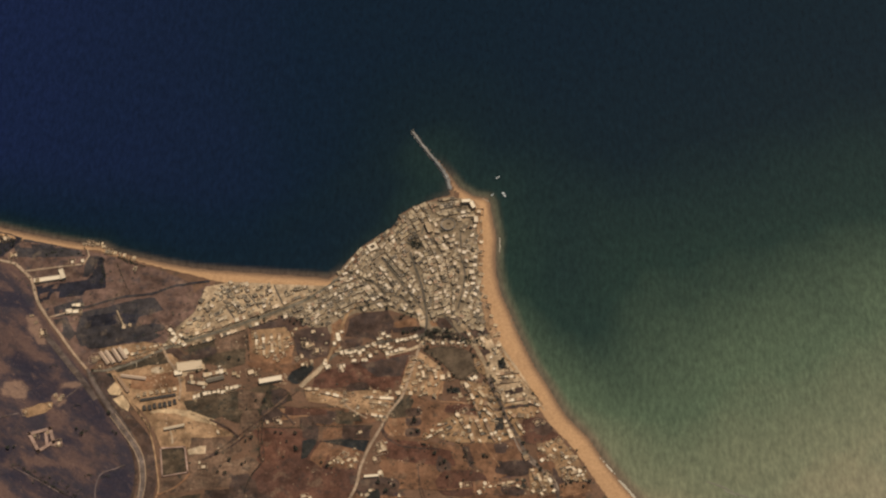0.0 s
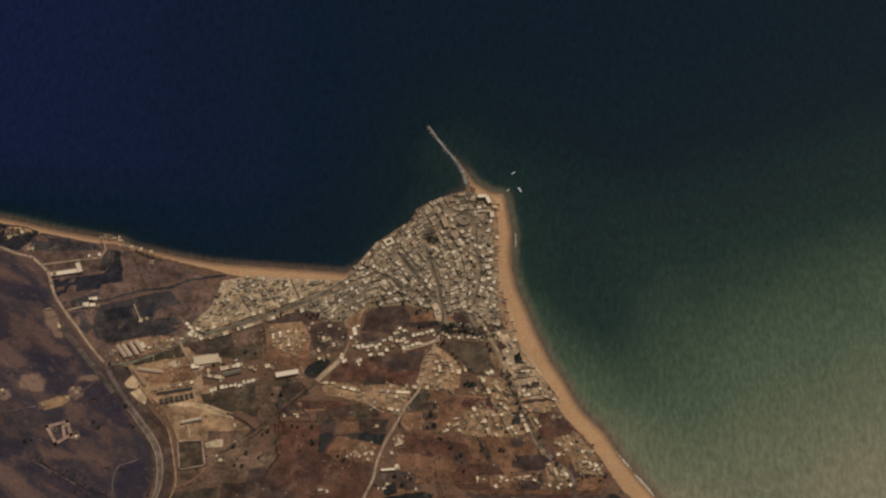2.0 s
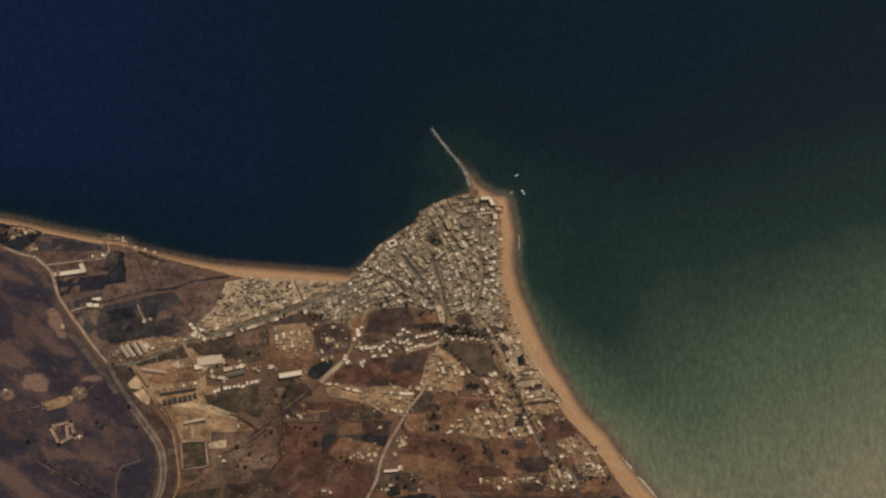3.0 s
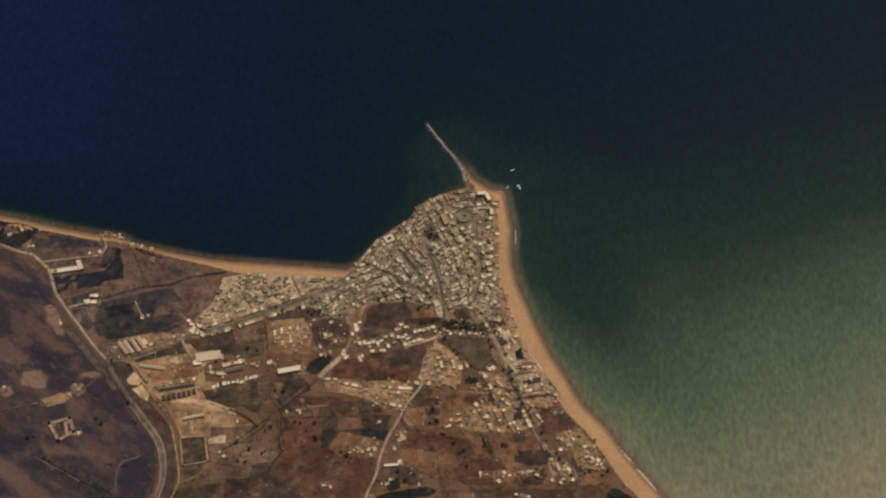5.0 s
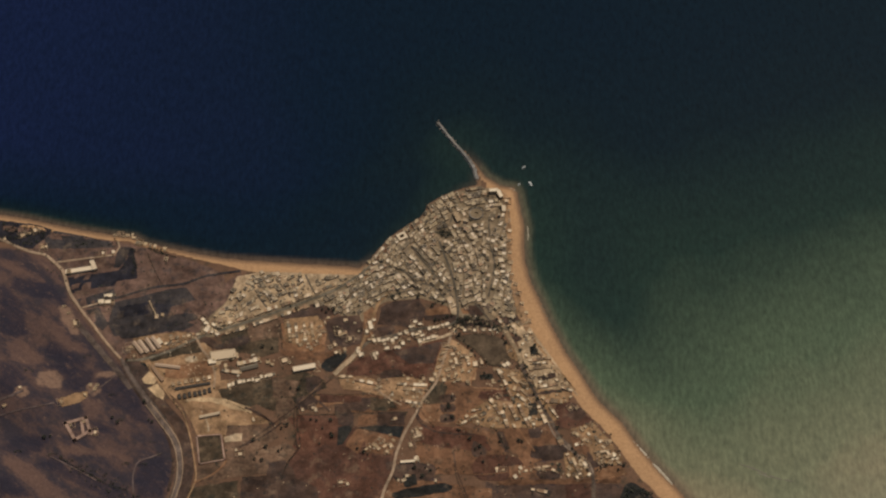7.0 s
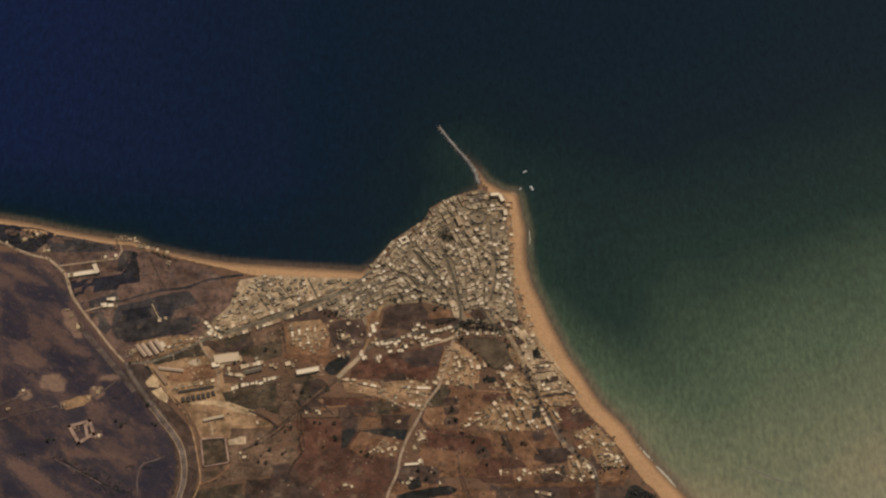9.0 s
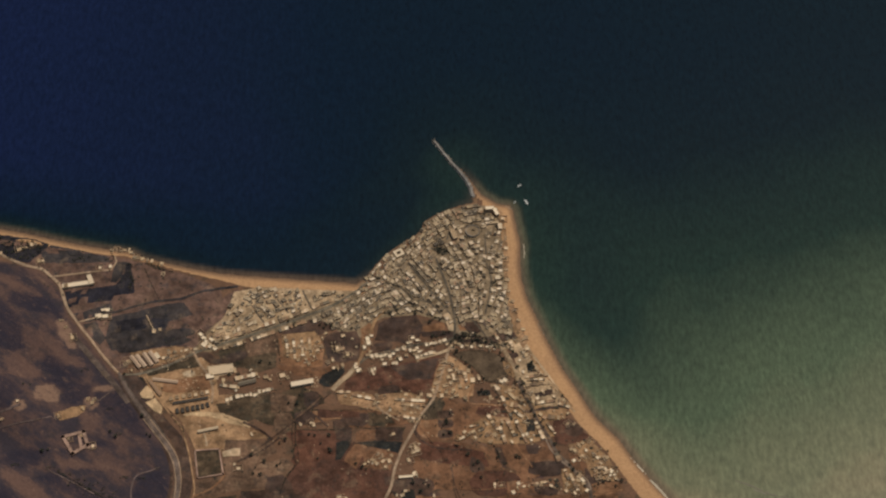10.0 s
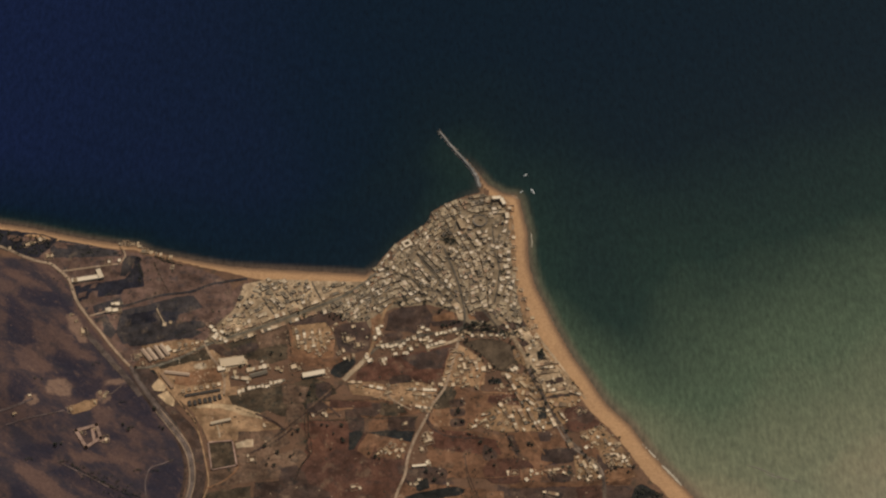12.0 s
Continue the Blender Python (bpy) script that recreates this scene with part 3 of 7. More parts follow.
patch("field", [(-469, -78), (-400, -79), (-371, -55), (-360, -79), (-379, -109), (-447, -111)], MAUVE, "bare orange soil above the suburb")
# heath west of the highway
patch("yard", [(-664, -314), (-637, -298), (-616, -296), (-615, -305), (-626, -316), (-655, -327)], YARD, "tan walled yard in the heath")
# depot and sandy yards
patch("yard", [(-552, -245), (-524, -235), (-461, -210), (-421, -198), (-399, -236), (-393, -276), (-323, -276), (-313, -287), (-390, -293), (-388, -309), (-344, -337), (-300, -359), (-347, -364), (-376, -385), (-425, -383), (-434, -363), (-453, -325), (-486, -292), (-523, -255)], TAN, "pale sandy ground of a depot")
patch("yard", [(-487, -250), (-418, -236), (-402, -264), (-466, -273), (-489, -268)], ORANGE, "bare orange yard")
patch("yard", [(-549, -191), (-528, -186), (-472, -177), (-441, -180), (-461, -203), (-525, -223)], TAN, "pale yard round long sheds")
patch("field", [(-525, -227), (-461, -207), (-440, -198), (-421, -219), (-460, -223), (-488, -232), (-514, -237)], OLIVE, "scrub beside the main street")
patch("yard", [(-457, -231), (-448, -226), (-436, -228), (-434, -235), (-445, -240), (-455, -237)], PALE, "pale oval threshing floor", rounded=True, rough=0.6)
patch("yard", [(-417, -220), (-368, -214), (-364, -230), (-411, -238)], PALE, "bright gravel lot")
patch("yard", [(-418, -236), (-393, -236), (-395, -244), (-414, -246)], PALE, "bright gravel lot")
patch("pond", [(-540, -250), (-535, -239), (-520, -241), (-515, -250), (-530, -259)], GARDEN, "dark sunken garden", rounded=True)
patch("field", [(-396, -293), (-351, -289), (-289, -287), (-293, -296), (-335, -326), (-351, -329), (-388, -311)], OLIVE, "dark olive scrub field")
patch("field", [(-352, -298), (-322, -294), (-310, -303), (-350, -311)], WORN, "brown plot in a scrub field")
patch("enclosure", [(-425, -384), (-386, -381), (-378, -428), (-418, -435)], OLIVE, "olive ground inside a walled enclosure", rough=0.5)
patch("field", [(-377, -364), (-338, -362), (-300, -370), (-290, -386), (-326, -412), (-372, -428), (-379, -396)], WORN, "brown field beside an enclosure")
patch("yard", [(-448, -313), (-420, -309), (-382, -312), (-343, -329), (-338, -340), (-381, -329), (-428, -324), (-442, -326)], SANDLOT, "bright band of trodden sand in a depot", rounded=True, rough=2)
patch("yard", [(-381, -387), (-362, -379), (-350, -379), (-351, -393), (-378, -396)], PALE, "pale rubble lot")
patch("field", [(-422, -440), (-374, -430), (-317, -409), (-278, -397), (-261, -410), (-283, -452), (-347, -458), (-425, -470)], WORN, "brown field with dark bushes")
patch("field", [(-347, -460), (-282, -458), (-287, -481), (-288, -532), (-350, -532)], DARK, "dark fallow field")
patch("field", [(-434, -480), (-352, -466), (-352, -542), (-439, -541)], OLIVE, "dark scrub field")
# central plots
patch("field", [(-379, -109), (-344, -103), (-337, -117), (-357, -141), (-382, -144)], ORANGE, "bare orange plot among houses")
patch("field", [(-399, -187), (-356, -169), (-298, -153), (-298, -220), (-324, -231), (-354, -222), (-392, -219)], OLIVE, "brown fallow field below the main street")
patch("field", [(-356, -162), (-298, -150), (-295, -188), (-345, -199)], WORN, "brown fallow plot")
patch("field", [(-294, -162), (-269, -158), (-224, -162), (-216, -186), (-219, -220), (-257, -226), (-291, -211)], ORANGE, "tan building plot with small houses")
patch("field", [(-296, -215), (-219, -222), (-199, -220), (-209, -234), (-237, -243), (-286, -231)], SOIL, "brown strip field")
patch("field", [(-293, -156), (-279, -139), (-244, -122), (-201, -130), (-203, -144), (-240, -160)], DARK, "dark gardens behind the main street")
patch("field", [(-220, -162), (-201, -149), (-162, -146), (-154, -163), (-156, -203), (-180, -211), (-209, -203)], DARK, "garden plot with shade in its dark colour with a white house")
patch("field", [(-154, -142), (-138, -128), (-130, -145), (-138, -186), (-149, -195)], ORANGE, "bare sandy lane verge")
patch("field", [(-130, -165), (-123, -130), (-103, -118), (-58, -112), (-46, -135), (-52, -161), (-70, -173)], DARK, "dark fallow field inside the town")
patch("field", [(-46, -138), (-10, -128), (-7, -145), (-40, -156)], ORANGE, "bare orange lot")
patch("field", [(-138, -175), (-103, -168), (-103, -189), (-134, -188)], DARK, "dark garden", rounded=True)
patch("field", [(15, -135), (45, -131), (46, -148), (19, -145)], ORANGE, "bare orange lot")
patch("field", [(-178, -248), (-161, -234), (-103, -216), (-60, -207), (-17, -196), (-16, -212), (-32, -258), (-57, -282), (-85, -262), (-112, -266), (-181, -270)], RED, "dark reddish ploughed field")
patch("field", [(-103, -221), (-19, -201), (-31, -244), (-74, -246)], DARK, "dark fallow end of a field")
patch("field", [(-122, -260), (-98, -257), (-83, -268), (-96, -280), (-120, -281)], DARK, "dark garden", rounded=True, rough=3)
patch("stadium_ground", [(5, -194), (23, -189), (48, -187), (77, -193), (95, -207), (101, -225), (96, -242), (77, -251), (59, -247), (49, -233), (36, -217), (18, -205)], TURF, "dark oval field of trodden earth", rounded=True, rough=0.6)
patch("yard", [(-36, -278), (-22, -221), (-6, -194), (9, -203), (31, -222), (42, -242), (37, -278), (-7, -285)], TAN, "sandy ground between houses")
patch("yard", [(-195, -268), (-160, -270), (-129, -277), (-84, -271), (-49, -278), (-44, -302), (-57, -328), (-103, -322), (-141, -302), (-189, -292)], TAN, "pale sandy hamlet ground")
patch("yard", [(-149, -387), (-112, -376), (-91, -389), (-102, -421), (-144, -417)], SOIL, "trodden ground round farmhouses")
patch("tank", [(-224, -252), (-218, -236), (-192, -223), (-180, -229), (-197, -252), (-208, -261)], GARDEN, "dark irrigation tank", rough=0.5, rounded=True)
patch("field", [(-294, -276), (-256, -256), (-217, -277), (-212, -292), (-240, -305), (-273, -323), (-293, -316)], OLIVE, "olive scrub crossed by tracks")
patch("field", [(-236, -308), (-186, -306), (-186, -323), (-230, -330)], ORANGE, "bare orange plot")
patch("field", [(-259, -346), (-195, -346), (-192, -397), (-252, -410)], RED, "red ploughed field with dark bushes")
patch("field", [(-252, -413), (-190, -404), (-140, -421), (-98, -423), (-102, -451), (-149, -457), (-195, -450), (-255, -441), (-277, -450)], MAROON, "wide red ploughed field")
patch("field", [(-277, -452), (-251, -444), (-195, -452), (-149, -459), (-106, -459), (-121, -492), (-139, -538), (-285, -537)], MAROON, "brown fallow field")
patch("field", [(-159, -346), (-123, -344), (-121, -363), (-159, -365)], SOIL, "brown bare plot")
patch("field", [(-120, -341), (-76, -338), (-86, -363), (-118, -363)], OLIVE, "dark scrub plot")
patch("field", [(-183, -305), (-141, -304), (-78, -320), (-68, -333), (-140, -341), (-182, -338)], SOIL, "brown plot")
patch("field", [(-141, -310), (-103, -322), (-112, -338), (-139, -335)], OLIVE, "olive plot")
patch("field", [(-159, -367), (-140, -378), (-149, -397), (-158, -419), (-179, -404), (-172, -387)], SOIL, "brown plot")
patch("field", [(-368, -272), (-296, -272), (-257, -278), (-238, -289), (-256, -311), (-280, -328), (-294, -336), (-322, -327), (-351, -311), (-367, -303)], OLIVE, "dark olive mottled scrub land", rounded=True, rough=3)
# plots south and east of the dirt road
patch("field", [(-54, -283), (-2, -282), (31, -297), (91, -298), (95, -322), (62, -322), (31, -339), (9, -365), (-19, -365), (-51, -364), (-64, -351), (-57, -321)], SOIL, "reddish brown field beside a dirt road")
patch("field", [(-50, -326), (-18, -326), (-18, -358), (-48, -358), (-58, -349)], ORANGE, "orange bare field corner")
patch("field", [(98, -298), (107, -309), (97, -322), (41, -315), (46, -300)], RED, "reddish ploughed strip")
patch("field", [(-35, -277), (-11, -288), (-13, -308), (-2, -310), (-4, -321), (-48, -325), (-44, -301)], OLIVE, "olive scrub along a dirt road", rounded=True)
patch("field", [(-22, -308), (1, -307), (3, -320), (-21, -322)], DARK, "small garden plot with shade in its dark colour", rough=1.2, rounded=True)
patch("field", [(-22, -326), (1, -325), (2, -338), (-21, -340)], DARK, "small garden plot with shade in its dark colour", rough=1.2, rounded=True)
patch("field", [(-22, -346), (0, -345), (2, -359), (-21, -361)], DARK, "small garden plot with shade in its dark colour", rough=1.2, rounded=True)
patch("field", [(-59, -364), (-3, -368), (63, -376), (96, -372), (138, -375), (171, -364), (184, -407), (183, -423), (127, -438), (71, -459), (-40, -458), (-64, -416)], SOIL, "wide reddish brown field with dark bushes")
patch("field", [(-54, -364), (-3, -370), (53, -387), (62, -417), (-3, -411), (-54, -400)], RED, "reddish bare field")
patch("field", [(72, -379), (82, -380), (89, -401), (90, -419), (84, -417), (76, -398)], DARK, "dark ditch across a field", rounded=True)
patch("field", [(33, -395), (44, -402), (55, -417), (48, -429), (30, -423)], DARK, "dark scrubby hollow", rounded=True)
patch("field", [(96, -383), (129, -372), (142, -388), (132, -417), (107, -417)], SOIL, "brown field crossed by a track")
patch("field", [(124, -375), (146, -373), (143, -391), (128, -391)], DARK, "dark garden", rounded=True)
patch("field", [(132, -407), (184, -405), (186, -423), (169, -433), (127, -428)], DARK, "dark fallow strip", rounded=True)
patch("field", [(-96, -439), (-36, -439), (-39, -468), (-96, -466)], DARK, "dark garden land", rounded=True)
patch("field", [(173, -327), (197, -323), (219, -348), (236, -359), (196, -377), (176, -372), (168, -354)], MAROON, "dark reddish fallow field behind the beach")
patch("field", [(199, -323), (222, -343), (210, -359), (191, -348)], DARK, "dark corner of a fallow field", rounded=True)
patch("field", [(192, -391), (222, -386), (230, -418), (211, -424), (197, -412)], SOIL, "brown plot among houses")
patch("field", [(220, -418), (252, -434), (228, -448), (218, -437)], DARK, "dark garden among houses", rounded=True)
patch("field", [(230, -448), (273, -444), (283, -461), (231, -468)], ORANGE, "orange bare strip beside houses")
patch("field", [(70, -467), (181, -469), (229, -466), (273, -467), (271, -476), (181, -478), (70, -479)], SOIL, "brown strip along a track")
patch("field", [(52, -471), (70, -480), (181, -479), (225, -477), (275, -478), (279, -522), (286, -553), (41, -551)], DARK, "dark fallow land south of a track")
patch("field", [(181, -478), (222, -475), (222, -503), (182, -507)], MAROON, "dark reddish plot")
patch("field", [(43, -423), (95, -425), (113, -440), (93, -467), (43, -469), (29, -446)], MAROON, "dark reddish field corner", rounded=True)
patch("field", [(135, -452), (168, -453), (172, -468), (140, -468)], DARK, "dark garden strip below houses", rounded=True)
patch("field", [(89, -444), (131, -438), (135, -466), (89, -465)], SOIL, "brown plot beside a track")
# dark patch paints the shade beneath this grove
patch("woodland_floor", [(280, -479), (289, -476), (304, -484), (324, -504), (351, -538), (393, -584), (303, -583), (269, -512)], GARDEN, "ground of a grove behind the beach, darkened as tree shade", rounded=True)
patch("field", [(-105, -468), (-36, -470), (61, -486), (59, -551), (-132, -549)], SOIL, "brown field with ruts")
patch("field", [(-101, -491), (-63, -481), (-13, -474), (-4, -487), (-40, -495), (-96, -503)], GARDEN, "dark garden strip", rounded=True, rough=1.5)
patch("field", [(-83, -460), (-64, -458), (-61, -476), (-81, -480)], GARDEN, "dark garden behind a white house", rounded=True)
patch("yard", [(75, -255), (109, -259), (127, -270), (141, -298), (179, -291), (200, -297), (192, -323), (163, -329), (176, -356), (148, -366), (127, -372), (89, -372), (63, -374), (30, -361), (12, -369), (9, -357), (34, -333), (62, -317), (97, -322)], YARD, "dusty ground between rows of houses")
patch("yard", [(87, -156), (122, -151), (140, -186), (176, -248), (198, -293), (174, -299), (141, -298), (128, -265), (119, -237), (110, -197)], DUST, "dusty ground of houses behind the beach")
patch("yard", [(193, -375), (233, -362), (255, -392), (280, -434), (265, -445), (229, -434), (221, -407)], YARD, "sandy ground of a shore hamlet")
patch("yard", [(181, -420), (197, -418), (214, -450), (227, -465), (181, -466)], YARD, "sandy ground of houses beside a street")
patch("yard", [(12, -347), (34, -337), (45, -347), (30, -361), (12, -369)], ORANGE, "pinkish bare ground of a hamlet")
patch("garden", [(131, -213), (144, -211), (146, -229), (133, -233)], GARDEN, "dark walled garden", rough=0.6)
patch("garden", [(142, -274), (173, -265), (174, -274), (146, -283)], DARK, "dark garden strip among houses")
patch("garden", [(123, -307), (188, -297), (188, -302), (125, -313)], DARK, "dark planted lane")
patch("garden", [(44, -268), (67, -267), (68, -278), (46, -279)], GARDEN, "dark garden in a village")
patch("garden", [(125, -325), (140, -324), (141, -347), (127, -349)], GARDEN, "dark garden court", rough=0.6)
patch("garden", [(91, -194), (105, -204), (120, -197), (114, -190)], DARK, "dark planted strip beside a street", rounded=True)
patch("yard", [(133, -183), (158, -226), (180, -260), (207, -299), (200, -301), (173, -261), (148, -222), (129, -188)], YARD, "trodden sandy strip behind the beach")

# roads
ribbon("verge", [(-648, -158), (-627, -184), (-601, -216), (-572, -252), (-543, -290)], 10, ROADGREY, "brown trodden verge beside the coast road", 0.3, "verge")
ribbon("road", [(-870, 48), (-807, 23), (-775, 6), (-743, -8), (-720, -14), (-701, -30), (-686, -46), (-679, -60), (-672, -82), (-660, -107), (-650, -121)], 5.0, CHALK, "pale asphalt coast road")
ribbon("road", [(-650, -121), (-641, -134), (-621, -160), (-591, -201), (-561, -236)], 4.2, DIRT, "worn asphalt coast road")
ribbon("road", [(-561, -236), (-545, -267), (-523, -300), (-498, -333), (-476, -365), (-461, -395), (-452, -423), (-450, -451), (-455, -486), (-471, -531), (-491, -581)], 10.5, ROADGREY, "brown-grey two-lane highway curving through the heath")
HIGHWAY_SOUTH = [(-512, -320), (-493, -346), (-475, -370), (-462, -391), (-454, -412), (-450, -436), (-449, -460), (-453, -484), (-461, -516)]
ribbon("road_surface", [(-565, -230), (-553, -252), (-540, -275), (-526, -297), (-512, -318)], 4.6, HIGHWAYLANE, "bleached grey-brown surface of a highway", 0.56)
ribbon("road_surface", HIGHWAY_SOUTH, 6.8, HIGHWAYLANE, "bleached grey-brown surface of a highway bend", 0.56)
for side in (-1, 1):
    ribbon("road_marking", [(x + 4.2 * side, y + 2.0 * side) for x, y in HIGHWAY_SOUTH], 1.3, DIRT, "thin pale worn edge of the highway", 0.62)
ribbon("railway_bed", [(-553, -234), (-531, -268), (-508, -299), (-481, -333), (-458, -361), (-443, -396), (-436, -427), (-437, -461), (-445, -500), (-457, -551)], 19, DARK, "dark gravel railway bed beside the highway", 0.4, "railway")
ribbon("verge", [(-562, -245), (-548, -272), (-528, -304), (-503, -337), (-482, -367), (-468, -398), (-462, -423), (-461, -450), (-466, -486)], 5, DARK, "dark overgrown highway verge", 0.35, "verge")
ribbon("track", [(-524, -236), (-500, -275), (-473, -311), (-454, -336), (-443, -363), (-434, -396), (-426, -434), (-422, -461), (-430, -490), (-448, -536)], 2.4, TAN, "sandy dirt track along a fence", 0.5, "track")
ribbon("track", [(-557, -235), (-524, -232), (-489, -219), (-461, -204), (-433, -189), (-395, -173), (-347, -156), (-299, -136), (-241, -111), (-202, -92), (-163, -62), (-143, -42)], 4.6, MAINSTREET, "dusty main street", 0.5, "street")
ribbon("track", [(-441, -187), (-430, -210), (-413, -236), (-403, -264), (-404, -292)], 4, DIRT, "dirt lane", 0.5, "track")
ribbon("track", [(-195, -259), (-178, -241), (-161, -222), (-151, -195), (-144, -170), (-134, -140), (-126, -118), (-113, -104)], 5, YARD, "pale dirt lane", 0.55, "track")
ribbon("track", [(-128, -549), (-114, -486), (-101, -453), (-94, -417), (-81, -379), (-62, -342), (-50, -315), (-30, -285), (-20, -253), (-10, -217), (-2, -187), (7, -166)], 4.6, CHALK, "pale dirt road into the town", 0.55, "track")
ribbon("track", [(-161, -220), (-142, -200), (-103, -189), (-59, -175), (-15, -171), (7, -161)], 6, STREET, "dusty street", 0.5, "street")
ribbon("track", [(-59, -205), (-15, -191), (2, -182)], 5, PALE, "pale concrete road", 0.5, "street")
ribbon("street", [(56, -123), (68, -141), (82, -160), (93, -185), (103, -206), (112, -225), (116, -248), (124, -273), (136, -300), (146, -329), (162, -359), (175, -389), (193, -412), (213, -439), (226, -460), (227, -486), (224, -527)], 6.5, ASPHALT, "grey asphalt street between houses and beach", 0.6, "street")
ribbon("street", [(68, -141), (82, -160), (93, -185), (103, -206), (112, -225), (116, -248)], 7.5, DUST, "wide pale grey street beside an oval field", 0.64, "street")
ribbon("street", [(150, -348), (157, -362), (164, -381), (175, -398), (186, -410), (200, -421), (212, -431), (224, -444), (228, -460)], 2.6, LANE, "narrow bleached street through a shore hamlet", 0.66, "street")
ribbon("track", [(125, -183), (139, -206), (157, -236), (176, -260), (189, -281), (209, -310)], 2.6, DUST, "sandy path behind the beach", 0.5, "track")
ribbon("track", [(40, -255), (33, -273), (29, -291), (44, -295), (65, -295), (84, -298), (93, -289)], 2.6, ORANGE, "orange sandy lane", 0.5, "track")
ribbon("track", [(-63, -346), (-58, -357), (-48, -367), (-29, -378), (-3, -382), (35, -384)], 2.6, DARK, "dark rutted field track", 0.5, "track")
ribbon("track", [(-56, -332), (-60, -346), (-51, -360)], 3, DARK, "dark rutted field track", 0.5, "track")
ribbon("track", [(107, -372), (119, -394), (133, -417)], 3, ORANGE, "orange field track", 0.5, "track")
ribbon("track", [(70, -475), (126, -473), (181, -472), (227, -469)], 1.6, SOIL, "brown field track", 0.5, "track")
ribbon("track", [(-3, -453), (38, -459), (89, -455)], 1.8, SOIL, "brown field track", 0.5, "track")
ribbon("track", [(227, -469), (255, -467), (283, -458)], 3, ORANGE, "sandy track end", 0.5, "track")
ribbon("track", [(-3, -411), (1, -432), (2, -453), (7, -474), (18, -504)], 1.8, WORN, "rutted field track", 0.5, "track")
ribbon("track", [(0, -416), (4, -448), (11, -471), (22, -502)], 1.2, DARK, "dark rut beside a field track", 0.5, "track")
ribbon("track", [(-522, -487), (-525, -464), (-524, -443), (-517, -429), (-498, -422), (-482, -415)], 2.4, HEATH, "worn heath track round a dark hollow", 0.5, "track")
ribbon("track", [(-414, -346), (-409, -361), (-407, -375)], 3.2, PALE, "short pale path", 0.5, "track")
ribbon("track", [(-594, -111), (-556, -97), (-518, -85), (-469, -78), (-430, -62), (-371, -52)], 5, FALLOW, "dark sunken lane", 0.4, "track")
ribbon("track", [(-642, -127), (-612, -117)], 3, DIRT, "farm track", 0.5, "track")
ribbon("track", [(-696, -31), (-652, -24), (-598, -16)], 3.5, DIRT, "farm track", 0.5, "track")
ribbon("track", [(-598, -17), (-588, 1), (-593, 14)], 3, DIRT, "farm track", 0.5, "track")
ribbon("track", [(-291, -359), (-273, -334), (-250, -312), (-230, -292), (-217, -277)], 2.6, WORN, "grey-brown farm track", 0.5, "track")
ribbon("track", [(-286, -359), (-318, -386), (-355, -405)], 3, DARK, "dark field track", 0.5, "track")
ribbon("track", [(-349, -329), (-320, -344), (-298, -364)], 4, DARK, "dark field track", 0.5, "track")
ribbon("track", [(-243, -305), (-221, -323), (-207, -338)], 3, DARK, "dark field track", 0.5, "track")
ribbon("track", [(-129, -294), (-112, -311), (-87, -326)], 3, DIRT, "farm track", 0.5, "track")
ribbon("track", [(-425, -470), (-398, -457), (-381, -441), (-374, -430)], 3, ORANGE, "field track", 0.5, "track")
ribbon("track", [(-784, -323), (-747, -315), (-720, -302)], 4, HEATH, "heath track", 0.5, "track")
ribbon("track", [(-201, -266), (-188, -250), (-175, -237), (-162, -221)], 8, PALE, "bright bare lane", 0.7, "track")

patch("terrace", [(-185, -281), (-130, -288), (-128, -297), (-187, -295)], TAN, "bright bare terrace beside a hamlet")
patch("terrace", [(-96, -280), (-67, -271), (-44, -293), (-57, -333), (-89, -313)], TAN, "bright trodden ground of a hamlet")
patch("garden", [(-184, -310), (-136, -313), (-136, -328), (-150, -339), (-184, -334)], DARK, "dark olive terrace field")
patch("field", [(-199, -328), (-176, -330), (-167, -343), (-168, -365), (-181, -362), (-185, -345), (-198, -345)], DARK, "dark fallow strip above an irrigated plot", rough=0.8)
patch("field", [(-192, -369), (-181, -365), (-167, -364), (-170, -377), (-184, -401), (-193, -403)], GARDEN, "dark irrigated plot", rough=0.8)
patch("field", [(-166, -370), (-149, -368), (-123, -365), (-81, -368), (-89, -389), (-113, -382), (-147, -373)], GARDEN, "dark wedge of irrigated crop", rough=0.8)
patch("field", [(-127, -339), (-82, -341), (-81, -365), (-123, -364)], DARK, "dark scrub plot beside an irrigated wedge")
patch("field", [(-197, -325), (-180, -323), (-179, -345), (-166, -347), (-166, -367), (-192, -363)], DARK, "dark fallow plot above an irrigated one", rough=0.8)
patch("field", [(-127, -348), (-85, -349), (-82, -364), (-127, -366)], DARK, "dark fallow plot beside a dirt road", rough=0.8)
patch("field", [(-306, -272), (-259, -278), (-266, -308), (-302, -312)], WORN, "worn brown plot")
patch("field", [(-250, -271), (-225, -270), (-224, -296), (-244, -300)], DARK, "dark scrub plot", rounded=True)
patch("field", [(-298, -314), (-268, -313), (-270, -347), (-293, -352)], WORN, "worn brown plot crossed by tracks", rounded=True)
patch("field", [(-264, -311), (-238, -306), (-229, -324), (-257, -335)], DARK, "dark hollow where tracks meet", rounded=True)
patch("field", [(-225, -303), (-192, -307), (-154, -309), (-154, -320), (-224, -322)], MAROON, "dark reddish strip field")
patch("field", [(-262, -344), (-194, -347), (-193, -363), (-261, -363)], RED, "red ploughed field corner", rough=1.0)
patch("yard", [(-416, -217), (-373, -212), (-365, -231), (-407, -242)], PALE, "bright gravel lot of a depot")
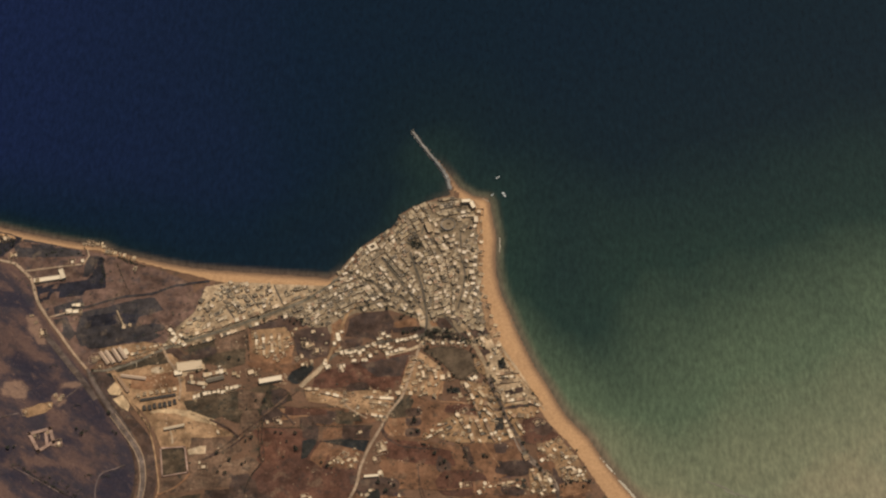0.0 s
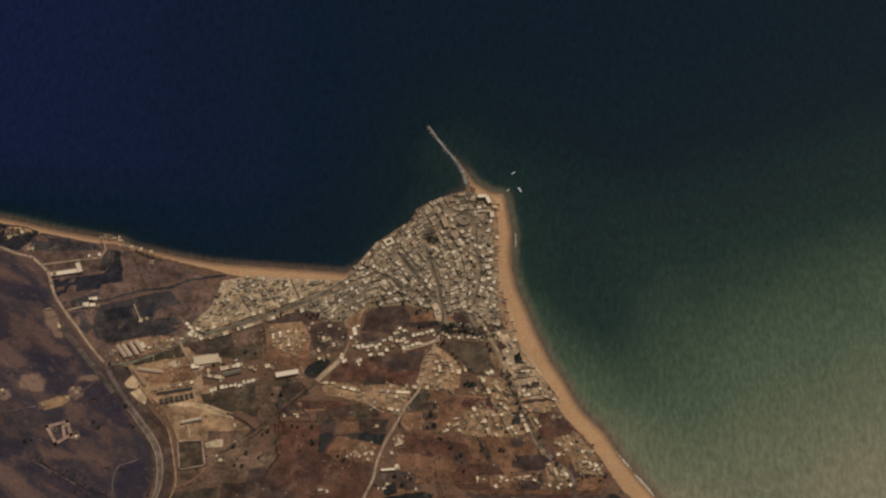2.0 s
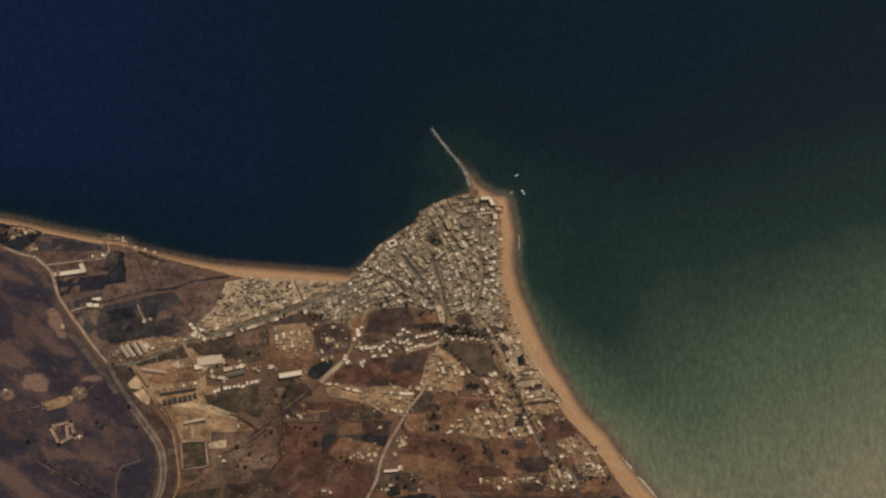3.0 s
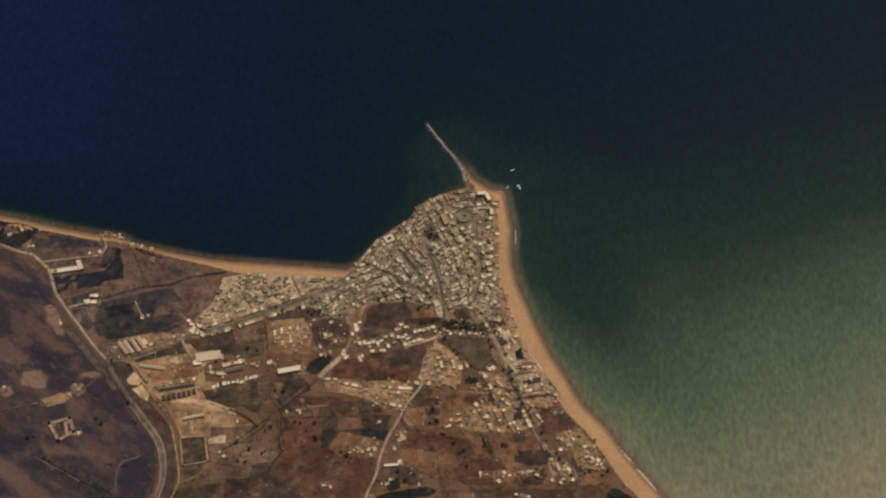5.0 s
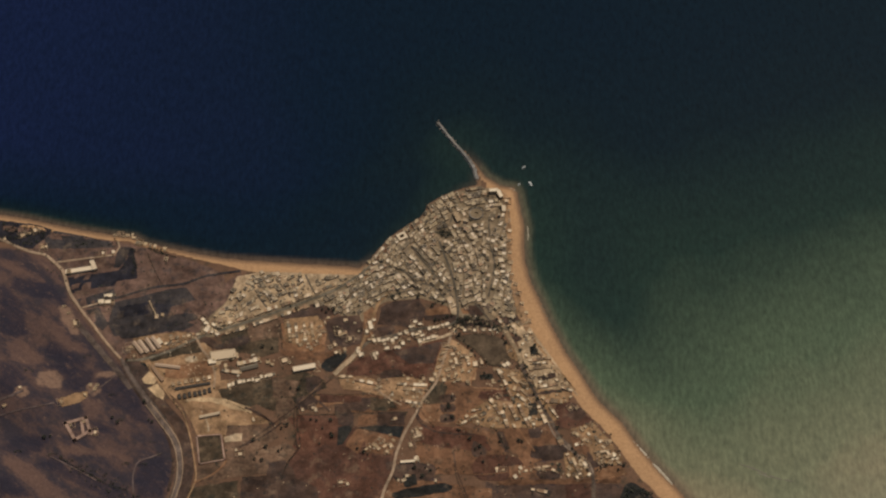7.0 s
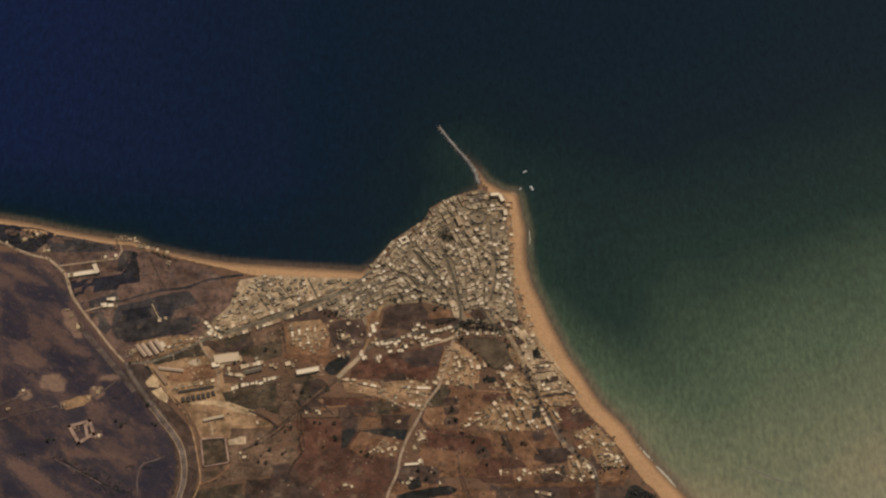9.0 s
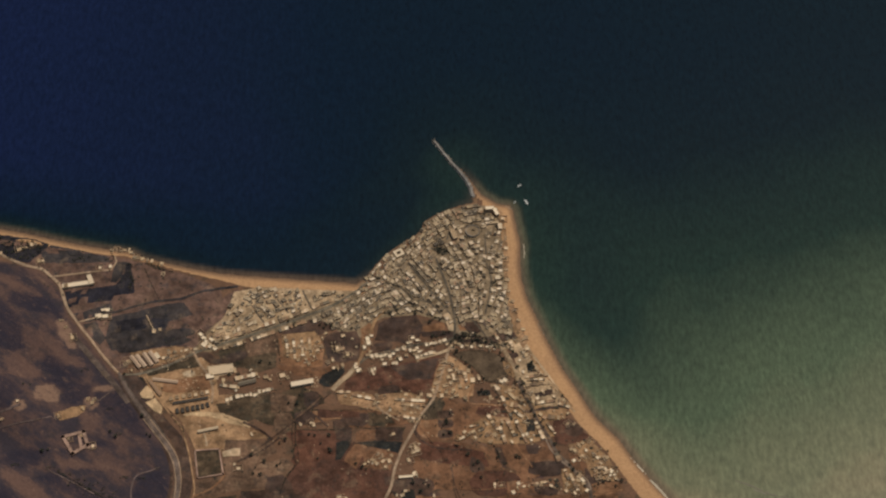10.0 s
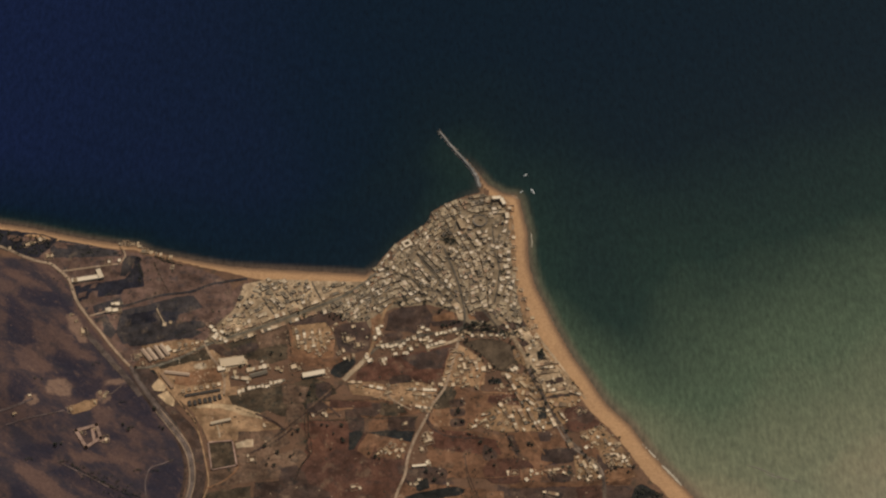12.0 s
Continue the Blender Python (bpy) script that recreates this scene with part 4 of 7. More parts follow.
patch("garden", [(-520, -269), (-535, -253), (-546, -235), (-541, -230), (-524, -246), (-514, -251)], DARK, "dark sunken strip beside the highway")
patch("garden", [(-139, -310), (-103, -317), (-93, -332), (-138, -332)], OLIVE, "olive terrace field")

patch("field", [(-305, -434), (-278, -430), (-266, -443), (-258, -464), (-224, -480), (-219, -505), (-311, -505)], DARK, "dark fallow field")
patch("field", [(-587, -150), (-525, -143), (-496, -146), (-457, -139), (-441, -151), (-484, -167), (-522, -185), (-570, -189)], FALLOW, "fallow land with a blue-grey haze tint in its colour", rounded=True)
patch("field", [(-432, -195), (-416, -190), (-400, -204), (-387, -197), (-366, -188), (-347, -190), (-355, -204), (-384, -213), (-411, -211)], DARK, "dark gardens below the main street", rounded=True)
patch("plaza", [(-11, -112), (-1, -109), (6, -124), (8, -146), (-1, -145), (-6, -127)], PALE, "pale open place at the edge of the old town", "square", rough=0.8)
patch("garden", [(23, -128), (49, -129), (55, -146), (35, -152)], DARK, "dark planted plot below the old town", rounded=True)
patch("garden", [(-51, -148), (-7, -146), (17, -153), (51, -160), (85, -153), (120, -147), (121, -158), (85, -171), (51, -179), (17, -174), (-7, -161), (-46, -158)], DARK, "dark planted belt below the old town", rounded=True)
patch("yard", [(86, 122), (100, 117), (105, 66), (107, 16), (106, -33), (109, -82), (121, -129), (134, -171), (127, -183), (116, -164), (106, -111), (100, -57), (98, 4), (96, 66), (92, 117)], TAN, "sandy ground between the town and the beach", rough=1.5)
patch("field", [(-112, -435), (-102, -432), (-99, -447), (-110, -451)], DARK, "dark garden", rounded=True)
patch("yard", [(91, -208), (106, -217), (111, -245), (102, -240), (94, -227)], YARD, "dusty ground beside a street", rounded=True)
patch("yard", [(-526, -272), (-515, -257), (-500, -270), (-504, -283), (-521, -281)], SANDLOT, "bright bare sandy lot", rough=0.8)
patch("yard", [(-515, -290), (-499, -281), (-485, -301), (-487, -313), (-499, -307)], SANDLOT, "bright bare sandy lot", rough=0.8)
patch("yard", [(-460, -317), (-417, -317), (-378, -328), (-385, -337), (-425, -333), (-454, -328)], TAN, "trodden sand of a depot", rounded=True, rough=3)
ribbon("track", [(-241, -313), (-226, -341)], 2.2, DARK, "dark field track", 0.5, "track")
ribbon("track", [(-256, -317), (-237, -335), (-218, -330)], 2.0, DARK, "dark field track", 0.5, "track")
ribbon("track", [(-204, -273), (-241, -308), (-275, -339), (-309, -369), (-345, -399)], 2.0, DARK, "dark field track", 0.5, "track")
ribbon("track", [(-764, -345), (-723, -336), (-690, -328), (-668, -320)], 2.4, HEATH, "worn heath track", 0.5, "track")
ribbon("track", [(-610, -298), (-591, -284), (-569, -262)], 2.4, HEATH, "worn heath track", 0.5, "track")
ribbon("track", [(-672, -416), (-622, -443), (-584, -465)], 2.2, HEATH, "worn heath track", 0.5, "track")
patch("yard", [(-291, -154), (-234, -147), (-222, -162), (-225, -194), (-258, -207), (-285, -200)], YARD, "tan ground of a building plot", rough=1.2)

# ---- houses ----
BUILT = []


def box(bm, x0, x1, y0, y1, z0, z1, taper=0.0):
    v = [bm.verts.new((x, y, z)) for z, k in ((z0, 0), (z1, taper)) for x, y in ((x0 + k, y0 + k), (x1 - k, y0 + k), (x1 - k, y1 - k), (x0 + k, y1 - k))]
    for f in ((3, 2, 1, 0), (4, 5, 6, 7), (0, 1, 5, 4), (1, 2, 6, 5), (2, 3, 7, 6), (3, 0, 4, 7)):
        bm.faces.new([v[k] for k in f])


def ring(bm, w, d, t, z0, z1):
    """A closed wall round a rectangle."""
    out = [(-w / 2, -d / 2), (w / 2, -d / 2), (w / 2, d / 2), (-w / 2, d / 2)]
    inn = [(math.copysign(abs(x) - t, x), math.copysign(abs(y) - t, y)) for x, y in out]
    o0, o1, i0, i1 = ([bm.verts.new((x, y, z)) for x, y in c] for c, z in ((out, z0), (out, z1), (inn, z0), (inn, z1)))
    for k in range(4):
        j = (k + 1) % 4
        bm.faces.new((o0[k], o0[j], o1[j], o1[k]))
        bm.faces.new((i0[j], i0[k], i1[k], i1[j]))
        bm.faces.new((o1[k], o1[j], i1[j], i1[k]))
        bm.faces.new((o0[j], o0[k], i0[k], i0[j]))


def base(name, x, y, turn, label, category, group=""):
    ob = new(name)
    ob.matrix_world = pose(x, y, gz(x, y), 0, 0, turn)
    return tagged(ob, label, category, group)


def flat_house(x, y, w, d, h, turn, roof=None, wall=None, name="house", label="", category="house", group="", head=True, rnd=random.Random(3), annex=False, yard=False):
    """A cube-shaped house: walls, a roof terrace sunk behind a parapet, often a stair head on it."""
    ob = base(name, x, y, turn, label or "small flat-roofed limewashed house on sandy ground", category, group)
    bm = bmesh.new()
    box(bm, -w / 2, w / 2, -d / 2, d / 2, -1.5, h - 0.55, 0.06)
    part("wall", bm, wall or LIME_WALL, ob)
    bm = bmesh.new()
    box(bm, -w / 2 + 0.3, w / 2 - 0.3, -d / 2 + 0.3, d / 2 - 0.3, h - 0.56, h - 0.35)
    part("roof", bm, roof or LIME_ROOF, ob)
    bm = bmesh.new()
    ring(bm, w, d, 0.32, h - 0.55, h + 0.25)
    part("parapet", bm, TRIM if roof is None else (roof if roof is not BROWN_ROOF else TRIM), ob)
    if head and rnd.random() < 0.5 and min(w, d) > 5:
        bm = bmesh.new()
        s = rnd.uniform(0.22, 0.34)
        cx, cy = rnd.choice((-1, 1)) * w * 0.26, rnd.choice((-1, 1)) * d * 0.24
        box(bm, cx - w * s / 2, cx + w * s / 2, cy - d * s / 2, cy + d * s / 2, h - 0.36, h + 2.1, 0.05)
        part("stair_head", bm, wall or LIME_WALL, ob)
    if annex:
        w2, d2, h2 = w * rnd.uniform(0.4, 0.75), d * rnd.uniform(0.45, 0.9), h * rnd.uniform(0.5, 0.75)
        side, slip = rnd.choice((-1, 1)), rnd.uniform(-0.25, 0.25) * d
        cx = side * (w / 2 + w2 / 2 - 0.1)
        bm = bmesh.new()
        box(bm, cx - w2 / 2, cx + w2 / 2, slip - d2 / 2, slip + d2 / 2, -1.5, h2, 0.05)
        wing = part("annex", bm, wall or LIME_WALL, ob, "lower side building")
        bm = bmesh.new()
        box(bm, cx - w2 / 2 + 0.2, cx + w2 / 2 - 0.2, slip - d2 / 2 + 0.2, slip + d2 / 2 - 0.2, h2, h2 + 0.25)
        part("annex_roof", bm, rnd.choice((LIME_ROOF, LIME_ROOF, BROWN_ROOF, GREY_ROOF)), wing)
    if yard:
        bm = bmesh.new()
        ring(bm, w + rnd.uniform(5, 9), d + rnd.uniform(5, 9), 0.6, -1.0, rnd.uniform(1.4, 2.2))
        bmesh.ops.translate(bm, vec=(rnd.uniform(-2, 2), rnd.uniform(-2, 2), 0), verts=bm.verts[:])
        part("yard_wall", bm, DIRT, ob)
    BUILT.append((x, y, max(w, d) / 2))
    return ob


def ridge_house(x, y, w, d, h, turn, roof, wall=None, name="shed", label="", category="building", group="", rise=0.22):
    """A long building with a two-pitched roof that overhangs its walls, ridge along its length."""
    ob = base(name, x, y, turn, label, category, group)
    g = d * rise
    bm = bmesh.new()
    v = [bm.verts.new(p) for p in ((-w / 2, -d / 2, -1.5), (w / 2, -d / 2, -1.5), (w / 2, d / 2, -1.5), (-w / 2, d / 2, -1.5), (-w / 2, -d / 2, h), (w / 2, -d / 2, h), (w / 2, d / 2, h), (-w / 2, d / 2, h), (-w / 2, 0, h + g), (w / 2, 0, h + g))]
    for f in ((3, 2, 1, 0), (0, 1, 5, 4), (2, 3, 7, 6), (1, 2, 6, 9, 5), (3, 0, 4, 8, 7)):
        bm.faces.new([v[k] for k in f])
    part("wall", bm, wall or LIME_WALL, ob)
    for s in (-1, 1):
        bm = bmesh.new()
        e, o = 0.5, d / 2 + 0.5
        lo, hi = h - 0.5 * g / (d / 2), h + g
        a = [bm.verts.new(p) for p in ((-w / 2 - e, s * o, lo + 0.05), (w / 2 + e, s * o, lo + 0.05), (w / 2 + e, 0, hi + 0.05), (-w / 2 - e, 0, hi + 0.05), (-w / 2 - e, s * o, lo + 0.3), (w / 2 + e, s * o, lo + 0.3), (w / 2 + e, 0, hi + 0.3), (-w / 2 - e, 0, hi + 0.3))]
        for f in ((0, 1, 2, 3), (7, 6, 5, 4), (0, 4, 5, 1), (1, 5, 6, 2), (2, 6, 7, 3), (3, 7, 4, 0)):
            bm.faces.new([a[k] for k in (f if s > 0 else f[::-1])])
        part("roof_slope", bm, roof, ob)
    BUILT.append((x, y, max(w, d) / 2))
    return ob


def between(a, b):
    """Centre, length and heading of the line from a to b."""
    a, b = Vector(a), Vector(b)
    c, e = (a + b) / 2, b - a
    return c.x, c.y, e.length, math.degrees(math.atan2(e.y, e.x))


def long_shed(a, b, width, h, roof, label, name="shed", category="shed", wall=None, group=""):
    x, y, n, turn = between(a, b)
    return ridge_house(x, y, n, width, h, turn, roof, wall, name, label, category, group)


def long_block(a, b, width, h, label, roof=None, name="building", category="building", wall=None, group=""):
    x, y, n, turn = between(a, b)
    return flat_house(x, y, n, width, h, turn, roof, wall, name, label, category, group, False)


def garden_wall(points, label, h=2.0, t=0.8, material=None):
    """A masonry wall along a line, with a rounded coping."""
    ob = base("garden_wall", points[0][0], points[0][1], 0, label, "wall")
    x0, y0 = points[0][:2]
    for a, b in zip(points, points[1:]):
        x, y, n, turn = between(a, b)
        for name, z0, z1, k, over in (("wall", -1.0, h, 0.0, t / 2), ("coping", h, h + 0.25, 0.15, t / 2 + 0.12)):
            bm = bmesh.new()
            box(bm, -n / 2 - over, n / 2 + over, -over, over, z0, z1, k)
            bmesh.ops.transform(bm, matrix=pose(x - x0, y - y0, 0, 0, 0, turn), verts=bm.verts[:])
            part(name, bm, material or DIRT, ob)
    return ob


def hamlet(places, group, label, size=(7, 11), h=(3.5, 6), turn=0, spread=12, roof=None, wall=None, seed=1, name="house"):
    rnd = random.Random(seed)
    for x, y in places:
        w = rnd.uniform(*size) * rnd.uniform(0.64, 0.98)
        flat_house(x, y, w, w * rnd.uniform(0.6, 0.95), rnd.uniform(*h) * 0.64, turn + rnd.uniform(-spread, spread) + rnd.choice((0, 90)), roof, wall, name, label, "house", group, True, rnd, rnd.random() < 0.6, rnd.random() < 0.35)


def house_row(a, b, width, h, label, seed, mainly=None):
    """Attached houses of uneven height along a line, each with its own roof terrace."""
    rnd = random.Random(seed)
    x, y, n, turn = between(a, b)
    ob = base("house_row", x, y, turn, label, "houses", "house rows")
    p = -n / 2
    while p < n / 2 - 2:
        w = min(rnd.uniform(4.0, 7.5), n / 2 - p)
        d, hh = width * rnd.uniform(0.6, 1.0), h * rnd.uniform(0.55, 0.9)
        bm = bmesh.new()
        box(bm, p + 0.05, p + w - 0.05, -d / 2, d / 2, -1.5, hh, 0.04)
        unit = part("house", bm, LIME_WALL, ob)
        bm = bmesh.new()
        ring(bm, w - 0.2, d - 0.1, 0.3, hh - 0.02, hh + 0.5)
        box(bm, -w / 2 + 0.4, w / 2 - 0.4, -d / 2 + 0.35, d / 2 - 0.35, hh, hh + 0.15)
        bmesh.ops.translate(bm, vec=(p + w / 2, 0, 0), verts=bm.verts[:])
        part("roof", bm, rnd.choice((LIME_ROOF, LIME_ROOF, LIME_ROOF, LIME_ROOF, BROWN_ROOF, GREY_ROOF, mainly or WHITE_ROOF, mainly or LIME_ROOF, mainly or BROWN_ROOF, mainly or LIME_ROOF)), unit)
        p += w + (rnd.uniform(1.5, 4) if rnd.random() < 0.25 else 0)
    t = Vector((math.cos(radians(turn)), math.sin(radians(turn))))
    for k in range(int(n / 6) + 1):
        q = Vector((x, y)) + t * (k * 6 - n / 2)
        BUILT.append((q.x, q.y, 4))
    return ob


# ---- named buildings ----
a, b = [(-678, -54), (-628, -45)]
long_block(a, b, 8.5, 5, "long cream flat-roofed building beside a dark crop field", WHITE_ROOF)
a, b = [(-634, -31), (-626, -50)]
long_block(a, b, 8, 7, "short white cross wing of a long building", WHITE_ROOF)
a, b = [(-675, -55), (-668, -54)]
long_block(a, b, 8, 6.5, "cream end pavilion of a long building")
hamlet([(-616, -13), (-598, -11)], "twin villas", "white flat-roofed villa in brown fields", (8, 10), (5, 7), 5, 5, WHITE_ROOF, seed=4, name="villa")
hamlet([(-609, -117), (-598, -116), (-602, -104), (-596, -103)], "white farmstead", "white farm building with a roof terrace", (9, 13), (4, 8), 10, 8, WHITE_ROOF, seed=5, name="farm_building")
hamlet([(-511, -147), (-501, -144)], "small farm", "small limewashed farm building", (6, 9), (3, 5), 10, 10, seed=6, name="farm_building")
garden_wall([(-526, -115), (-520, -129), (-512, -144)], "pale garden wall beside a dark plot", 3, 1.6, PALE)
hamlet([(-794, 20), (-763, 28), (-755, 31), (-742, 38), (-735, 39), (-718, 2), (-725, 1)], "coast cottages", "small pale cottage among dark trees", (6, 10), (3, 5), 20, 20, seed=7, name="cottage")
hamlet([(-599, 27), (-592, 30), (-584, 26), (-576, 27), (-568, 30), (-565, 22), (-557, 11), (-551, 9), (-543, 8), (-534, 6), (-526, 3), (-508, -2), (-504, -26)], "beach houses", "small pale beach house on the sand edge", (6, 9), (3, 5), -15, 10, seed=8, name="beach_house")
hamlet([(-430, -154), (-424, -162), (-419, -170), (-411, -165), (-412, -179), (-404, -183), (-423, -175)], "white cluster", "bright white flat-roofed house at the suburb edge", (8, 10.5), (4, 6), 40, 14, WHITE_ROOF, seed=10)
hamlet([(-391, -157), (-385, -164), (-409, -147)], "white suburb houses", "bright white flat-roofed house", (8, 10), (4, 5), 30, 8, seed=9)
# depot
for a, b in ([(-546, -199), (-529, -222)], [(-537, -197), (-520, -220)], [(-525, -193), (-509, -217)], [(-515, -190), (-500, -211)]):
    long_shed(a, b, 6, 3.5, PALE_TILE, "long low barrack with a pale tiled roof in a yard", "barrack", "barrack", None, "barracks of the depot")
# dark strips stand in for the shade between the barracks
for k, (a, b) in enumerate(([(-542, -199), (-525, -221)], [(-532, -194), (-515, -219)], [(-521, -191), (-506, -214)])):
    ribbon("alley", [a, b], 3.2, DARK, "alley between barracks, shade laid in as a dark strip", 0.5, "alley")
a, b = [(-505, -194), (-498, -204)]
long_block(a, b, 7, 5, "white block beside barracks", WHITE_ROOF)
hamlet([(-491, -202), (-477, -204), (-470, -198), (-461, -188), (-453, -186), (-445, -191), (-482, -191), (-456, -200), (-550, -209), (-555, -215), (-543, -227)], "depot sheds", "small pale shed in a yard", (5, 8), (3, 4), 15, 10, seed=33, name="hut")
a, b = [(-505, -245), (-463, -251)]
long_shed(a, b, 5, 3, PALE_TILE, "long low pale-roofed shed in a sandy depot")
a, b = [(-510, -249), (-490, -277)]
long_shed(a, b, 5, 3.5, BROWN_ROOF, "long low shed in a sandy depot")
a, b = [(-468, -293), (-410, -282)]
long_shed(a, b, 3.8, 3, DARK_ROOF, "very long narrow dark-roofed shelter")
for x, y in [(-460, -308), (-451, -307), (-443, -304), (-434, -303), (-426, -301), (-418, -299), (-410, -296)]:
    flat_house(x, y, 5.4, 9.5, 3.2, 14, DARK_ROOF, DARK_ROOF, "hut", "small dark-roofed hut in a depot row", "hut", "dark depot huts", False)
for x, y in [(-472, -284), (-462, -281), (-451, -279), (-441, -277), (-431, -276), (-420, -274), (-412, -271)]:
    flat_house(x, y, 6.0, 6.5, 3.0, 14, None, None, "hut", "small pale hut in a depot row", "hut", "pale depot huts", False)
a, b = [(-423, -349), (-390, -341)]
long_shed(a, b, 3.8, 4.5, CREAM_ROOF, "long narrow cream-roofed shelter on sand")
a, b = [(-412, -230), (-370, -223)]
long_block(a, b, 17, 4, "large cream flat-roofed depot hall", CREAM_ROOF)
house_row(*[(-366, -245), (-327, -235)], 10, 5, "row of attached white workshops in a depot", 180, WHITE_ROOF)
flat_house(-409, -240, 13, 9, 4.6, 10, WHITE_ROOF, None, "building", "white cross wing of a depot hall", "building")
flat_house(-374, -230, 9, 7, 3.4, 10, DARK_ROOF, None, "building", "low dark-roofed lean-to of a depot hall", "building")
house_row(*[(-392, -257), (-358, -262)], 7, 4, "row of attached pale workshops in a depot", 181, CREAM_ROOF)
a, b = [(-271, -258), (-233, -250)]
long_block(a, b, 9.5, 6, "large long white hall beside a dark tank", WHITE_ROOF, "hall", "hall")
a, b = [(-360, -256), (-331, -248)]
long_shed(a, b, 7, 4, GREY_ROOF, "long grey-roofed workshop in a yard")
hamlet([(-377, -287), (-371, -284), (-360, -280), (-353, -279), (-345, -277), (-338, -276), (-330, -277), (-324, -270), (-316, -269), (-309, -267)], "row of cottages", "small bright cottage in a straight row", (8, 9.5), (4, 5), 12, 5, WHITE_ROOF, seed=12, name="cottage")
hamlet([(-314, -241), (-307, -246), (-286, -238), (-277, -242), (-386, -247), (-376, -234)], "yard houses", "pale flat-roofed house in a brown yard", (8, 11), (4, 5), 10, 10, seed=13)
garden_wall([(-426, -384), (-386, -381), (-377, -428), (-418, -436), (-426, -384)], "pinkish wall round a walled enclosure", 1.8, 2.4, RUIN)
garden_wall([(-646, -358), (-613, -348), (-604, -373), (-627, -390), (-646, -358)], "pinkish ruined wall round a square heath enclosure", 1.6, 5.4, RUIN)
garden_wall([(-620, -353), (-614, -379), (-592, -374)], "pinkish low wall beside a square heath enclosure", 1.4, 4.8, RUIN)
hamlet([(-616, -352), (-595, -375), (-637, -361)], "heath ruins", "pale roofless-looking block of a heath farm", (6, 8), (3, 4), 15, 8, seed=14, name="farm_building")
hamlet([(-750, -328), (-612, -283), (-600, -284), (-604, -291), (-619, -302), (-657, -318), (-726, -297), (-673, -127), (-663, -140), (-650, -161)], "heath huts", "small pale hut standing in dark heath", (6, 9), (3, 4), 15, 15, seed=15, name="hut")
# plots inside the suburb
hamlet([(-284, -165), (-277, -177), (-272, -189), (-266, -202), (-257, -179), (-253, -195), (-247, -184), (-247, -205), (-239, -189), (-233, -200), (-229, -170), (-227, -187), (-222, -180), (-233, -177), (-220, -161), (-214, -152), (-260, -207), (-242, -214)], "plot houses", "small pale house on a tan building plot", (6, 8), (3.5, 5), 15, 12, seed=16)
hamlet([(-194, -182), (-188, -185), (-184, -158), (-176, -196), (-201, -207), (-209, -212), (-193, -221), (-184, -217), (-199, -223)], "garden houses", "pale house in a dark garden", (6, 9), (4, 6), 15, 12, seed=17)
hamlet([(-147, -120), (-142, -164), (-135, -158), (-140, -172), (-147, -181), (-134, -199), (-126, -198), (-118, -199), (-110, -197), (-103, -199), (-90, -187), (-79, -183), (-71, -172), (-68, -188), (-56, -183), (-52, -190), (-112, -215), (-97, -214), (-92, -214), (-85, -206), (-134, -228), (-129, -225), (-156, -228), (-161, -221)], "roadside houses", "bright flat-roofed house along a dirt lane", (7, 10), (4, 6), 15, 12, WHITE_ROOF, seed=18)
hamlet([(-56, -201), (-48, -198), (-41, -196), (-33, -193), (-40, -176), (-33, -174), (-25, -172), (-17, -169), (-9, -167), (-64, -162), (-56, -167)], "street houses", "bright flat-roofed house along a dusty street", (7, 9.5), (4, 6), 15, 8, WHITE_ROOF, seed=19)
hamlet(([(-36, -279), (-30, -268), (-24, -254), (-20, -239), (-16, -225), (-10, -211), (-3, -213), (4, -217), (0, -228), (11, -226), (5, -239), (17, -232), (25, -236), (31, -229), (13, -247), (1, -254), (-9, -259), (-7, -272), (5, -268), (16, -261)] + [(-15, -279), (10, -279), (25, -284), (38, -248), (49, -245)]), "southern quarter", "tan flat-roofed house on sandy ground", (7, 10), (4, 6), 10, 12, seed=20)
hamlet([(-178, -278), (-168, -282), (-125, -278), (-121, -291), (-129, -294), (-108, -322), (-103, -318), (-55, -283), (-50, -276), (-76, -276), (-82, -289), (-72, -296), (-61, -301), (-67, -312), (-53, -305), (-78, -305), (-57, -329), (-65, -327), (-51, -318), (-90, -285), (-97, -353)], "hamlet by the dirt road", "tan flat-roofed house in a sandy hamlet", (5, 8), (3, 4.2), 10, 12, seed=21)
house_row(*[(-193, -271), (-168, -271)], 6, 3.6, "row of low attached pale houses in a sandy hamlet", 200, LIME_ROOF)
house_row(*[(-168, -276), (-128, -286)], 6, 3.6, "row of low attached pale houses in a sandy hamlet", 201, WHITE_ROOF)
house_row(*[(-95, -286), (-43, -289)], 6, 3.6, "row of low attached pale houses in a sandy hamlet", 204, WHITE_ROOF)
house_row(*[(-84, -296), (-42, -299)], 6, 3.6, "row of low attached pale houses in a sandy hamlet", 205, LIME_ROOF)
house_row(*[(-80, -320), (-52, -326)], 5.5, 3.6, "row of low attached pale houses in a sandy hamlet", 207, WHITE_ROOF)
hamlet([(-144, -411), (-138, -407), (-131, -403), (-124, -411), (-119, -399), (-123, -392), (-110, -416), (-104, -405), (-100, -394), (-114, -405)], "farm cluster", "pale farm building beside a dark crop field", (6, 9), (3, 5), 40, 12, seed=22, name="farm_building")
a, b = [(-88, -436), (-64, -434)]
long_block(a, b, 4.5, 4, "long thin white building beside a dirt road", WHITE_ROOF)
